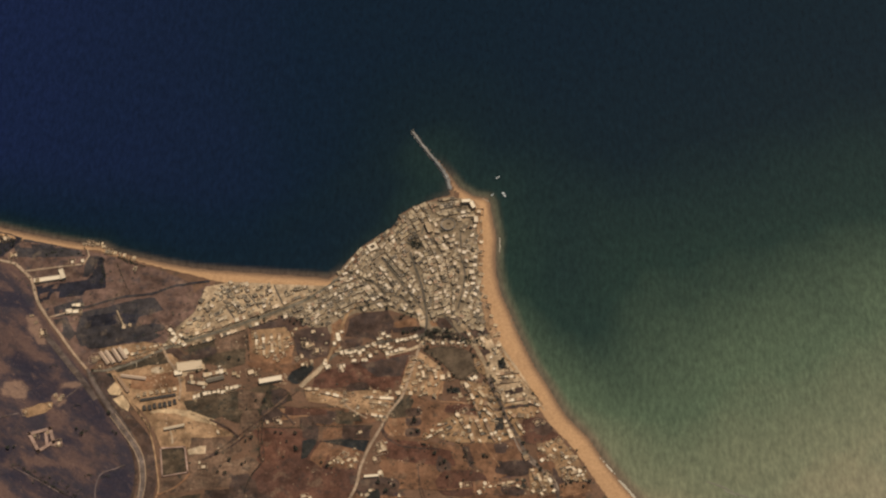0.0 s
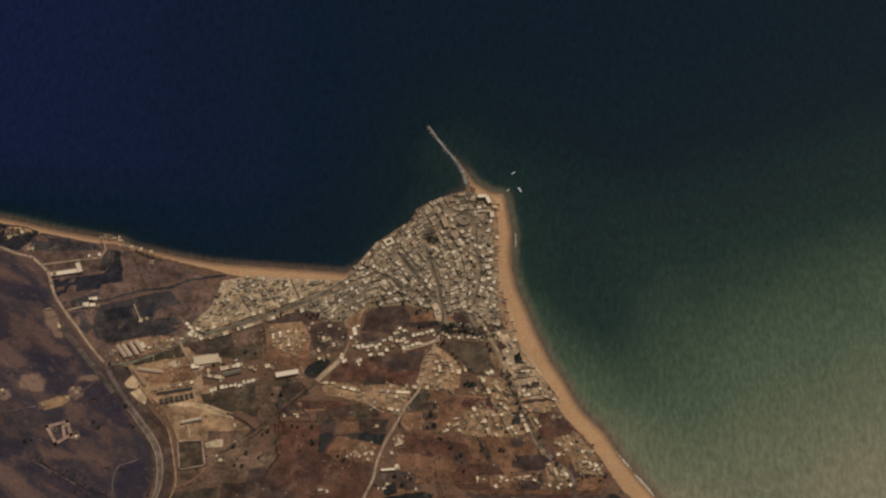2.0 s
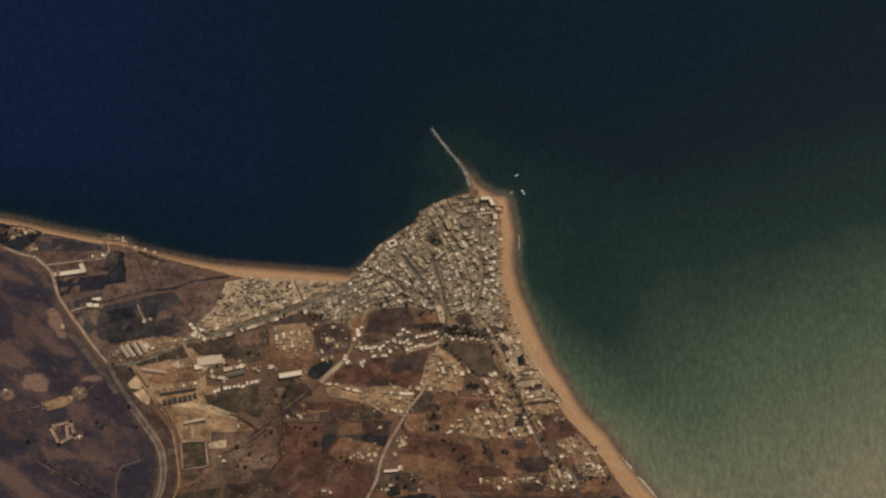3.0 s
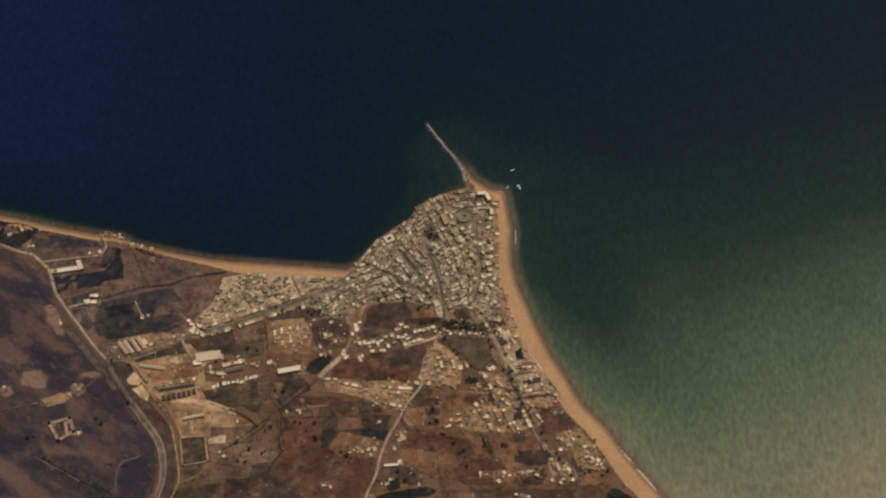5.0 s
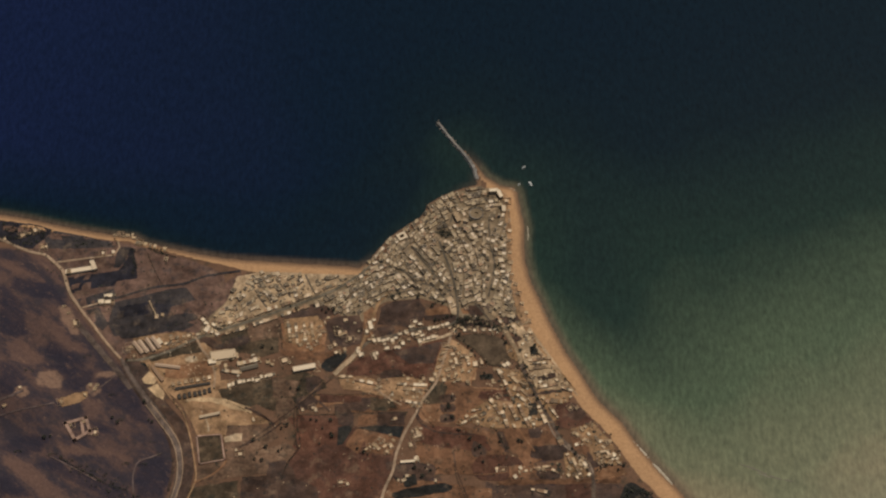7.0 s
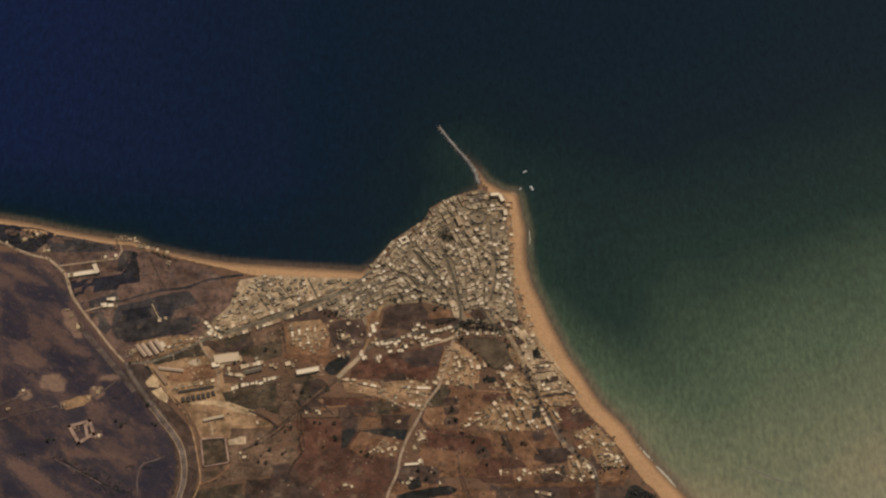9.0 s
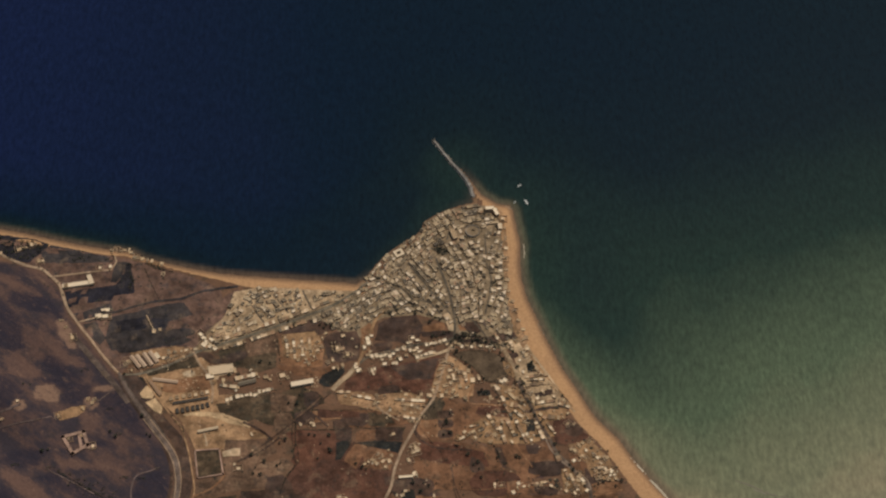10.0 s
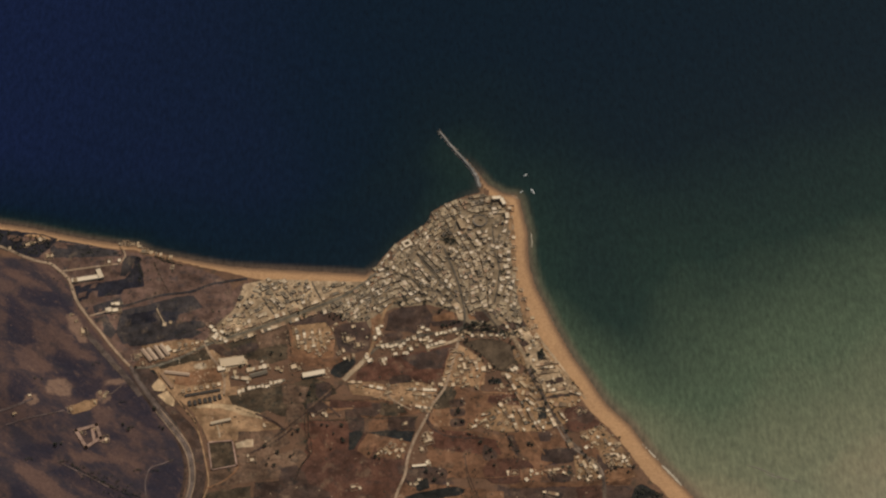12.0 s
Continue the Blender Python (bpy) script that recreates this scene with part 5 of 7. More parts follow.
hamlet([(-61, -429), (-77, -461), (-70, -404), (-60, -380), (-54, -373), (-57, -386), (-230, -336), (-252, -335), (-235, -331), (-185, -472), (-174, -475), (-333, -354), (-359, -411), (-352, -418), (-91, -469), (-82, -469), (-30, -471)], "lone farmhouses", "small cream farmhouse in brown fields", (6, 8), (3, 5), 15, 15, CREAM_ROOF, seed=23, name="farmhouse")
# rows behind the eastern beach
house_row(*[(76, -259), (91, -292)], 6, 4, "row of attached white flat-roofed houses behind the beach", 100, WHITE_ROOF)
house_row(*[(90, -295), (103, -323)], 6, 4, "row of attached white flat-roofed houses behind the beach", 101, WHITE_ROOF)
house_row(*[(101, -296), (114, -300)], 11, 4, "row of attached tan flat-roofed houses behind the beach", 102)
house_row(*[(99, -274), (110, -287)], 6, 4, "row of attached tan flat-roofed houses behind the beach", 103)
house_row(*[(62, -317), (78, -347)], 7, 4, "row of attached tan flat-roofed houses behind the beach", 104)
house_row(*[(81, -340), (90, -371)], 8, 4, "row of attached tan flat-roofed houses behind the beach", 105)
house_row(*[(93, -324), (106, -359)], 8, 4, "row of attached tan flat-roofed houses behind the beach", 106)
house_row(*[(109, -329), (126, -371)], 7, 4, "row of attached white flat-roofed houses behind the beach", 107, WHITE_ROOF)
house_row(*[(125, -353), (136, -371)], 6, 4, "row of attached tan flat-roofed houses behind the beach", 108)
house_row(*[(142, -331), (154, -364)], 7, 4, "row of attached tan flat-roofed houses behind the beach", 109)
house_row(*[(161, -333), (174, -354)], 5.5, 4, "row of attached white flat-roofed houses behind the beach", 110, WHITE_ROOF)
house_row(*[(148, -314), (163, -327)], 8, 4, "row of attached tan flat-roofed houses behind the beach", 111)
house_row(*[(163, -321), (184, -323)], 11, 4, "row of attached tan flat-roofed houses behind the beach", 112)
house_row(*[(143, -294), (177, -289)], 7, 4, "row of attached tan flat-roofed houses behind the beach", 113)
house_row(*[(182, -295), (201, -303)], 6, 4, "row of attached tan flat-roofed houses behind the beach", 114)
house_row(*[(128, -242), (168, -236)], 7, 4, "row of attached tan flat-roofed houses behind the beach", 115)
house_row(*[(128, -259), (163, -254)], 7, 4, "row of attached tan flat-roofed houses behind the beach", 116)
house_row(*[(131, -248), (162, -246)], 5, 4, "row of attached tan flat-roofed houses behind the beach", 117)
house_row(*[(99, -160), (110, -181)], 8, 4, "row of attached tan flat-roofed houses behind the beach", 118)
house_row(*[(78, -153), (89, -174)], 6, 4, "row of attached tan flat-roofed houses behind the beach", 119)
house_row(*[(31, -340), (48, -336)], 4.5, 4, "row of attached white flat-roofed houses behind the beach", 120, WHITE_ROOF)
house_row(*[(13, -364), (28, -356)], 5, 4, "row of attached tan flat-roofed houses behind the beach", 121)
house_row(*[(28, -353), (43, -347)], 6, 4, "row of attached tan flat-roofed houses behind the beach", 122)
house_row(*[(45, -349), (56, -343)], 6, 4, "row of attached tan flat-roofed houses behind the beach", 123)
house_row(*[(57, -359), (67, -350)], 6, 4, "row of attached tan flat-roofed houses behind the beach", 124)
house_row(*[(130, -449), (159, -445)], 5.5, 4, "row of attached tan flat-roofed houses behind the beach", 125)
house_row(*[(160, -451), (171, -458)], 5, 4, "row of attached tan flat-roofed houses behind the beach", 126)
house_row(*[(186, -422), (193, -441)], 7, 4, "row of attached tan flat-roofed houses behind the beach", 127)
house_row(*[(195, -430), (206, -462)], 7, 4, "row of attached tan flat-roofed houses behind the beach", 128)
house_row(*[(200, -407), (218, -395)], 6, 4, "row of attached tan flat-roofed houses behind the beach", 129)
house_row(*[(231, -420), (252, -418)], 5, 4, "row of attached tan flat-roofed houses behind the beach", 130)
house_row(*[(233, -432), (261, -428)], 5, 4, "row of attached tan flat-roofed houses behind the beach", 131)
house_row(*[(252, -419), (262, -435)], 6, 4, "row of attached white flat-roofed houses behind the beach", 132, WHITE_ROOF)
house_row(*[(173, -391), (179, -406)], 10, 4, "row of attached tan flat-roofed houses behind the beach", 133)
house_row(*[(125, -488), (151, -493)], 6, 4, "row of attached tan flat-roofed houses behind the beach", 134)
house_row(*[(114, -298), (125, -311)], 6, 4, "row of attached tan flat-roofed houses behind the beach", 135)
house_row(*[(55, -328), (62, -337)], 5, 4, "row of attached tan flat-roofed houses behind the beach", 136)
house_row(*[(107, -309), (121, -322)], 6, 4, "row of attached tan flat-roofed houses behind the beach", 137)
hamlet([(71, -177), (87, -251), (93, -248), (80, -264), (126, -190), (120, -208), (125, -231), (147, -284), (109, -448), (100, -464), (221, -461), (215, -442), (263, -425), (268, -432), (242, -400), (224, -386), (-62, -428)], "bright shore houses", "bright white flat-roofed house near the beach", (7, 9), (4, 5), -50, 10, WHITE_ROOF, seed=24)
hamlet([(5, -182), (21, -180), (38, -180), (54, -180), (65, -180), (77, -185)], "houses above the oval", "small white house in dark trees above an oval field", (6, 7.5), (4, 5), 0, 6, WHITE_ROOF, seed=29)
hamlet([(131, -197), (133, -186), (148, -227), (156, -270), (132, -274), (175, -281), (192, -288), (197, -314), (116, -168), (128, -165), (89, -187), (98, -222)], "beach row", "tan flat-roofed house beside the beach", (6, 9), (4, 6), -50, 10, seed=27)
hamlet([(199, -384), (213, -377), (219, -372), (205, -386), (231, -367), (237, -395), (247, -410), (254, -402), (221, -399), (212, -405), (237, -424), (244, -437), (257, -439), (270, -439), (189, -449), (199, -445), (201, -466), (187, -462), (211, -431), (196, -334), (206, -336)], "shore hamlet", "pale flat-roofed house near the beach", (6, 8.5), (3.5, 5), -50, 10, seed=26)
hamlet([(73, -355), (86, -331), (101, -369), (134, -362), (65, -369), (40, -360), (22, -350), (74, -314), (117, -287)], "beach quarter", "small tan flat-roofed house behind the beach", (6, 9), (3.5, 5), -52, 8, seed=25)
hamlet([(-68, -378), (-61, -375), (-57, -384), (-65, -389), (-72, -403)], "roadside farm", "pinkish flat-roofed farm building by a dirt road", (6, 8), (3, 4), 20, 12, seed=31, name="farm_building")
hamlet([(3, -178), (16, -175), (30, -178), (43, -175), (55, -178), (69, -183), (32, -163), (10, -172)], "stadium row", "pale house in a row above an oval field", (7, 9), (4, 5), 0, 6, seed=28)
hamlet([(100, 96), (103, 75), (104, 53), (104, 30), (103, 8), (103, -17), (104, -39), (106, -63), (111, -85), (115, -104), (121, -125), (128, -144), (133, -161)], "beach front houses", "small pale house between old town and beach", (7, 9.5), (3.5, 5), 80, 8, seed=34)
hamlet([(70, -449), (81, -451), (107, -455), (118, -453), (126, -453), (137, -451), (146, -451)], "track houses", "small pale house along a sandy track", (5, 7), (3, 4), 0, 10, seed=35)
for k, (a, b) in enumerate(([(-391, -164), (-351, -148)], [(-343, -145), (-303, -128)], [(-295, -126), (-245, -103)], [(-239, -100), (-206, -83)], [(-390, -184), (-350, -169)], [(-343, -166), (-302, -149)], [(-295, -147), (-248, -127)])):
    house_row(a, b, 8, 4, "row of attached pale houses along the main street", 160 + k)
for k, (a, b) in enumerate(([(-282, -164), (-278, -201)], [(-270, -162), (-266, -201)], [(-256, -161), (-252, -199)], [(-243, -160), (-239, -197)])):
    house_row(a, b, 6, 3.4, "short row of small pale houses on a tan plot", 170 + k)
# the cape
a, b = [(69, 116), (85, 117)]
long_block(a, b, 7, 8, "long white block on the cape above the sand", WHITE_ROOF)
a, b = [(85, 116), (91, 101)]
long_block(a, b, 7, 8, "white block on the cape above the sand", WHITE_ROOF)
a, b = [(7, 69), (14, 49)]
long_block(a, b, 8, 7, "tall cream block in the old town", LIME_ROOF)
a, b = [(94, 83), (95, 70)]
long_block(a, b, 7, 7, "white block beside the beach", WHITE_ROOF)
hamlet([(79, -61), (89, -58), (87, -34)], "white houses by the beach", "white flat-roofed house at the edge of the old town", (8, 10), (4, 5), 5, 5, WHITE_ROOF, seed=36)
BUILT.append((81, -45, 5))
# a round bastion with a sunken court on the cape
FX, FY = 45, 68
fort = base("fort", FX, FY, 0, "round tan stone bastion with a dark central pit", "fort")
for name, r0, r1, z0, z1, mat in (("wall", 11.6, 13.0, -1, 3.4, ROCK), ("terrace", 3.4, 11.6, -1, 2.4, TOWNGROUND)):
    bm = bmesh.new()
    rows = [[bm.verts.new((r * math.cos(k * math.tau / 28), r * math.sin(k * math.tau / 28), z)) for k in range(28)] for r, z in ((r0, z0), (r1, z0), (r1, z1), (r0, z1))]
    for p, q in zip(rows, rows[1:] + rows[:1]):
        for k in range(28):
            bm.faces.new((p[k], p[(k + 1) % 28], q[(k + 1) % 28], q[k]))
    bmesh.ops.recalc_face_normals(bm, faces=bm.faces[:])
    part(name, bm, mat, fort)
BUILT.append((FX, FY, 17))
# a low white building round a reddish court, near the western shore
court = base("courtyard_house", -88, 19, 30, "bright white house round a reddish court", "house")
bm = bmesh.new()
ring(bm, 17, 15, 4.6, -1.5, 3.4)
part("wall", bm, LIME_WALL, court)
bm = bmesh.new()
ring(bm, 16.6, 14.6, 4.2, 3.4, 3.65)
part("roof", bm, WHITE_ROOF, court, "white roof terrace")
bm = bmesh.new()
box(bm, -3.9, 3.9, -2.9, 2.9, -0.5, 0.5)
part("court_floor", bm, ORANGE, court, "reddish trodden floor")
BUILT.append((-88, 19, 7))
BUILT.append((-14, 24, 9))

# ---- the dense town ----
OLD_STREETS = [[(-22, 11), (-13, -20), (-3, -51), (4, -81), (10, -129), (6, -175)], [(-73, -1), (-43, -44), (-14, -87), (2, -111)], [(68, -2), (75, -33), (72, -69), (63, -111)], [(-143, -42), (-163, -62), (-202, -92), (-241, -111), (-299, -136), (-347, -156), (-395, -173), (-433, -189)], [(-53, -81), (-34, -87), (-14, -111)], [(40, -123), (60, -152), (77, -176)]]
SIDE_STREETS = [[(-113, -110), (-83, -98), (-53, -93)], [(-32, 32), (-2, 17)], [(-301, -79), (-280, -109)], [(-257, -61), (-241, -98)], [(-339, -103), (-319, -133)], [(-113, -44), (-83, -56), (-63, -81)], [(4, 73), (-2, 48)], [(67, 54), (68, 16)]]
STREETS = OLD_STREETS + SIDE_STREETS
OLD_TOWN = [(-143, -32), (-115, 10), (-83, 40), (-50, 62), (-41, 86), (-8, 109), (47, 128), (88, 114), (98, 66), (98, 4), (101, -57), (107, -111), (74, -127), (45, -119), (13, -143), (-4, -124), (-52, -107), (-113, -114), (-142, -128), (-162, -113), (-201, -123), (-198, -99), (-158, -62)]
WEST_SUBURB = [(-377, -69), (-332, -55), (-242, -63), (-163, -66), (-202, -89), (-241, -106), (-299, -132), (-347, -151), (-409, -175), (-433, -182), (-402, -138), (-386, -109)]
STREET_SIDE = [(-409, -187), (-347, -162), (-299, -143), (-245, -118), (-202, -101), (-162, -104), (-147, -128), (-162, -142), (-201, -142), (-229, -127), (-279, -141), (-327, -162), (-394, -187)]
DEPOT_SIDE = [(-548, -204), (-491, -186), (-443, -180), (-421, -184), (-451, -200), (-508, -218)]
STADIUM_SIDE = [(-3, -124), (13, -145), (47, -124), (76, -129), (102, -115), (109, -147), (124, -176), (111, -190), (92, -176), (73, -171), (44, -162), (16, -166)]


# town streets get the dark paving in place of shade between houses
for k, line in enumerate(STREETS):
    if line is not OLD_STREETS[3]:
        ribbon("street", line, 4.0 if k == 0 else 2.8, STREET, "narrow street between town houses, shade put into its dark colour", 0.4, "street")


def inside(poly, x, y):
    r = False
    for (ax, ay), (bx, by) in zip(poly, poly[1:] + poly[:1]):
        if (ay > y) != (by > y) and x < (bx - ax) * (y - ay) / (by - ay) + ax:
            r = not r
    return r


def street_gap(x, y):
    p, best = Vector((x, y)), 1e9
    for line in STREETS:
        for a, b in zip(line, line[1:]):
            a, b = Vector(a), Vector(b)
            e = b - a
            s = max(0, min(1, (p - a).dot(e) / e.length_squared))
            best = min(best, (p - a - e * s).length)
    return best


# districts of the town: a middle, the heading of its rows, the width and depth of its houses, the share of open plots
DISTRICTS = [
    ("old", 52, 98, 14, (5.5, 9.5), (6.0, 8.5), 0.07), ("old", -8, 84, 120, (5.5, 9.0), (5.5, 8.0), 0.06), ("old", 72, 40, 84, (5.0, 9.0), (6.0, 8.0), 0.07),
    ("old", 20, 30, 112, (5.0, 8.5), (5.5, 8.0), 0.06), ("old", -50, 32, 40, (5.0, 9.0), (5.5, 8.0), 0.06), ("old", -100, -12, 47, (5.0, 8.5), (5.5, 7.5), 0.06),
    ("old", -45, -25, 118, (5.0, 8.0), (5.5, 7.5), 0.05), ("old", 35, -30, 106, (5.0, 8.5), (5.5, 8.0), 0.06), ("old", 80, -30, 86, (5.0, 8.5), (6.0, 8.0), 0.08),
    ("old", -130, -75, 20, (5.0, 8.0), (5.5, 8.0), 0.07), ("old", -75, -80, 126, (5.0, 8.0), (5.5, 7.5), 0.06), ("old", -20, -80, 58, (5.0, 8.0), (5.5, 7.5), 0.06),
    ("old", 35, -85, 100, (5.0, 8.5), (5.5, 8.0), 0.08), ("old", 82, -90, 72, (5.0, 8.5), (6.0, 8.0), 0.12), ("old", -178, -108, 27, (5.5, 8.5), (6.0, 8.0), 0.15),
    ("old", 20, -138, 20, (6.0, 9.0), (6.0, 8.0), 0.2),
    ("west", -190, -72, 25, (5.5, 9.0), (6.0, 8.5), 0.22), ("west", -255, -85, 112, (5.0, 8.0), (6.0, 8.5), 0.38), ("west", -320, -95, 118, (5.0, 8.0), (6.0, 8.5), 0.45),
    ("west", -365, -140, 24, (5.5, 8.5), (6.0, 8.5), 0.40), ("west", -300, -125, 24, (5.5, 8.5), (6.0, 8.5), 0.25), ("west", -380, -95, 60, (5.5, 8.5), (6.0, 8.5), 0.62),
    ("side", -360, -172, 22, (5.5, 8.0), (6.0, 8.5), 0.15), ("side", -270, -132, 23, (5.5, 8.0), (6.0, 8.5), 0.18), ("side", -175, -120, 34, (5.5, 8.0), (6.0, 8.5), 0.12),
    ("depot", -490, -200, 22, (6.0, 9.0), (6.0, 9.0), 0.6),
    ("stadium", 20, -140, 8, (6.0, 9.0), (6.0, 8.5), 0.72), ("stadium", 90, -140, 62, (6.0, 9.0), (6.0, 8.5), 0.35)]
AREAS = {"old": OLD_TOWN, "west": WEST_SUBURB, "side": STREET_SIDE, "depot": DEPOT_SIDE, "stadium": STADIUM_SIDE}

town = []
trnd = random.Random(11)


def terraces(district):
    """Rows of attached houses, back to back, with lanes between the rows; each house is a four-cornered plan with its height."""
    area, mx, my, lean, widths, depths, gap = district
    poly = AREAS[area]
    rivals = [q for q in DISTRICTS if q[0] == area]
    ang, v, band = radians(lean), -150.0, 0
    ca, sa = math.cos(ang), math.sin(ang)

    def at(u, w):
        # the lanes bend: the rows follow slow waves
        u2 = u + 4 * math.sin(w / 31 + mx) + 1.5 * math.sin(w / 13)
        w2 = w + 5 * math.sin(u / 43 + my) + 1.6 * math.sin(u / 17 + mx)
        return Vector((mx + u2 * ca - w2 * sa, my + u2 * sa + w2 * ca))

    while v < 150:
        depth = trnd.uniform(*depths)
        u, run = -150.0 + trnd.uniform(0, 8), trnd.randint(2, 6)
        while u < 150:
            w = trnd.uniform(*widths) * (1.5 if trnd.random() < 0.07 else 1)
            f0, f1 = (trnd.choice((0, 0.6, 1.2, 2.4)), -0.2) if band % 2 == 0 else (-0.2, trnd.choice((0, 0.6, 1.2, 2.4)))
            plan = [at(u + 0.05, v + f0), at(u + w - 0.05, v + f0), at(u + w - 0.05, v + depth - f1), at(u + 0.05, v + depth - f1)]
            h = trnd.choice((2.3, 2.5, 2.7, 2.9, 3.2, 3.6, 5.0)) + trnd.uniform(-0.2, 0.2)
            drop = trnd.random()
            c = sum(plan, Vector((0, 0))) / 4
            u += w
            run -= 1
            if run == 0:
                run = trnd.randint(2, 6)
                u += trnd.uniform(1.2, 2.6)
            if drop < gap or min(rivals, key=lambda q: (q[1] - c.x) ** 2 + (q[2] - c.y) ** 2) is not district:
                continue
            if not inside(poly, c.x, c.y) or street_gap(c.x, c.y) < 4.7:
                continue
            if any((c.x - q[0]) ** 2 + (c.y - q[1]) ** 2 < (q[2] + 3.5) ** 2 for q in BUILT):
                continue
            town.append((c, plan, h))
        v += depth + (trnd.uniform(1.2, 2.4) if band % 2 else 0.0)
        band += 1


for district in DISTRICTS:
    terraces(district)


def prism(verts, faces, rings):
    """Stacked four-cornered rings joined by walls, closed on top. Returns how many faces were made."""
    k, n = len(verts), len(faces)
    for ring_of, z in rings:
        verts.extend((p.x, p.y, z) for p in ring_of)
    for lay in range(len(rings) - 1):
        for q in range(4):
            p = (q + 1) % 4
            faces.append((k + lay * 4 + q, k + lay * 4 + p, k + lay * 4 + 4 + p, k + lay * 4 + 4 + q))
    top = k + 4 * (len(rings) - 1)
    faces.append((top, top + 1, top + 2, top + 3))
    return len(faces) - n


def shrunk(plan, by):
    c = sum(plan, Vector((0, 0))) / 4
    return [c + (p - c) * (1 - by / max((p - c).length * 0.7, 1)) for p in plan]


def terrace_house(c, plan, h):
    """One house of a terrace: walls, a roof terrace behind a parapet, often a stair head."""
    ob = base("town_house", c.x, c.y, 0, "tan flat-roofed house packed into the old town", "house", "old town houses")
    local = [p - c for p in plan]
    pieces = [("wall", HOUSE_WALL, [(local, -1.5), (local, h - 0.4)]), ("roof", HOUSE_ROOF, [(shrunk(local, 0.3), h - 0.41), (shrunk(local, 0.32), h - 0.2)])]
    if trnd.random() < 0.4:
        s, cx = trnd.uniform(1.0, 1.5), local[trnd.randrange(4)] * 0.42
        corner = [cx + Vector(q) * s for q in ((-1, -1), (1, -1), (1, 1), (-1, 1))]
        pieces.append(("stair_head", HOUSE_WALL, [(corner, h - 0.25), (shrunk(corner, 0.08), h + 1.9)]))
    for name, mat, rings in pieces:
        verts, faces = [], []
        prism(verts, faces, rings)
        mesh_of(name, verts, faces, mat, ob)
    verts, faces = [], []
    inn = shrunk(local, 0.35)
    for ring_of, z in ((local, h - 0.4), (local, h + 0.15), (inn, h + 0.15), (inn, h - 0.3)):
        verts += [(p.x, p.y, z) for p in ring_of]
    for lay in range(3):
        faces += [(lay * 4 + q, lay * 4 + (q + 1) % 4, lay * 4 + 4 + (q + 1) % 4, lay * 4 + 4 + q) for q in range(4)]
    mesh_of("parapet", verts, faces, HOUSE_ROOF, ob)


def yards(polys, area_each, size, label, seed):
    """Planted beds and trodden courts between the houses, slightly raised and edged, past counting."""
    rnd = random.Random(seed)
    verts, faces = [], []
    for poly in polys:
        xs, ys = [p[0] for p in poly], [p[1] for p in poly]
        area = (max(xs) - min(xs)) * (max(ys) - min(ys))
        for _ in range(int(area / area_each)):
            x, y = rnd.uniform(min(xs), max(xs)), rnd.uniform(min(ys), max(ys))
            if not inside(poly, x, y) or street_gap(x, y) < 3.5:
                continue
            turn = 20 + 26 * math.sin(x / 52 + y / 71) + rnd.uniform(-8, 8)
            m = pose(x, y, gz(x, y), 0, 0, turn)
            a, b, k = rnd.uniform(*size), rnd.uniform(*size) * 0.7, len(verts)
            h = rnd.uniform(1.25, 1.45)
            for f, z in ((1.0, -0.5), (1.0, h), (0.92, h + 0.05)):
                verts += [tuple(m @ Vector((sx * a * f, sy * b * f, z))) for sx, sy in ((-1, -1), (1, -1), (1, 1), (-1, 1))]
            for lay in (0, 4):
                faces += [(k + lay + q, k + lay + (q + 1) % 4, k + lay + 4 + (q + 1) % 4, k + lay + 4 + q) for q in range(4)]
            faces.append((k + 8, k + 9, k + 10, k + 11))
    tagged(mesh_of("garden_beds", verts, faces, YARD_TONES), label, "gardens", kind="stuff")


yards([OLD_TOWN, STREET_SIDE, STADIUM_SIDE], 260, (1.6, 3.4), "dark planted courts and bare yards between town houses", 41)
yards([WEST_SUBURB], 300, (1.6, 3.4), "dark planted beds and bare yards of a suburb", 42)

# looser suburbs: short rows of small houses among yards
SUBURBS = [
    ([(-34, -278), (-22, -226), (-6, -196), (10, -205), (42, -240), (37, -280), (-7, -285)], 7.0, 6.4, 0.58, 12, "southern quarter", "small tan flat-roofed house on sandy ground"),
    ([(-153, -188), (-103, -186), (-44, -168), (1, -161), (1, -178), (-44, -191), (-103, -207), (-151, -221)], 7.2, 6.6, 0.55, 12, "street houses", "small tan flat-roofed house along a dusty street"),
]
VILLAGES = [[(57, -249), (119, -243), (184, -304), (194, -321), (146, -334), (171, -363), (114, -367), (67, -364), (59, -334), (73, -307)],
    [(-193, -268), (-131, -273), (-83, -266), (-45, -275), (-45, -302), (-59, -326), (-103, -320), (-141, -302), (-189, -290)],
    [(214, -365), (243, -366), (272, -409), (280, -434), (234, -441), (225, -405)],
    [(130, -450), (182, -432), (223, -445), (209, -464), (176, -459)],
    [(122, -176), (154, -222), (176, -259), (190, -290), (146, -279), (125, -245), (117, -205)],
    [(6, -364), (40, -331), (68, -323), (71, -356), (20, -368)]]
yards(VILLAGES[:1] + VILLAGES[2:], 260, (1.8, 4.2), "dark gardens and bare yards between small houses", 43)
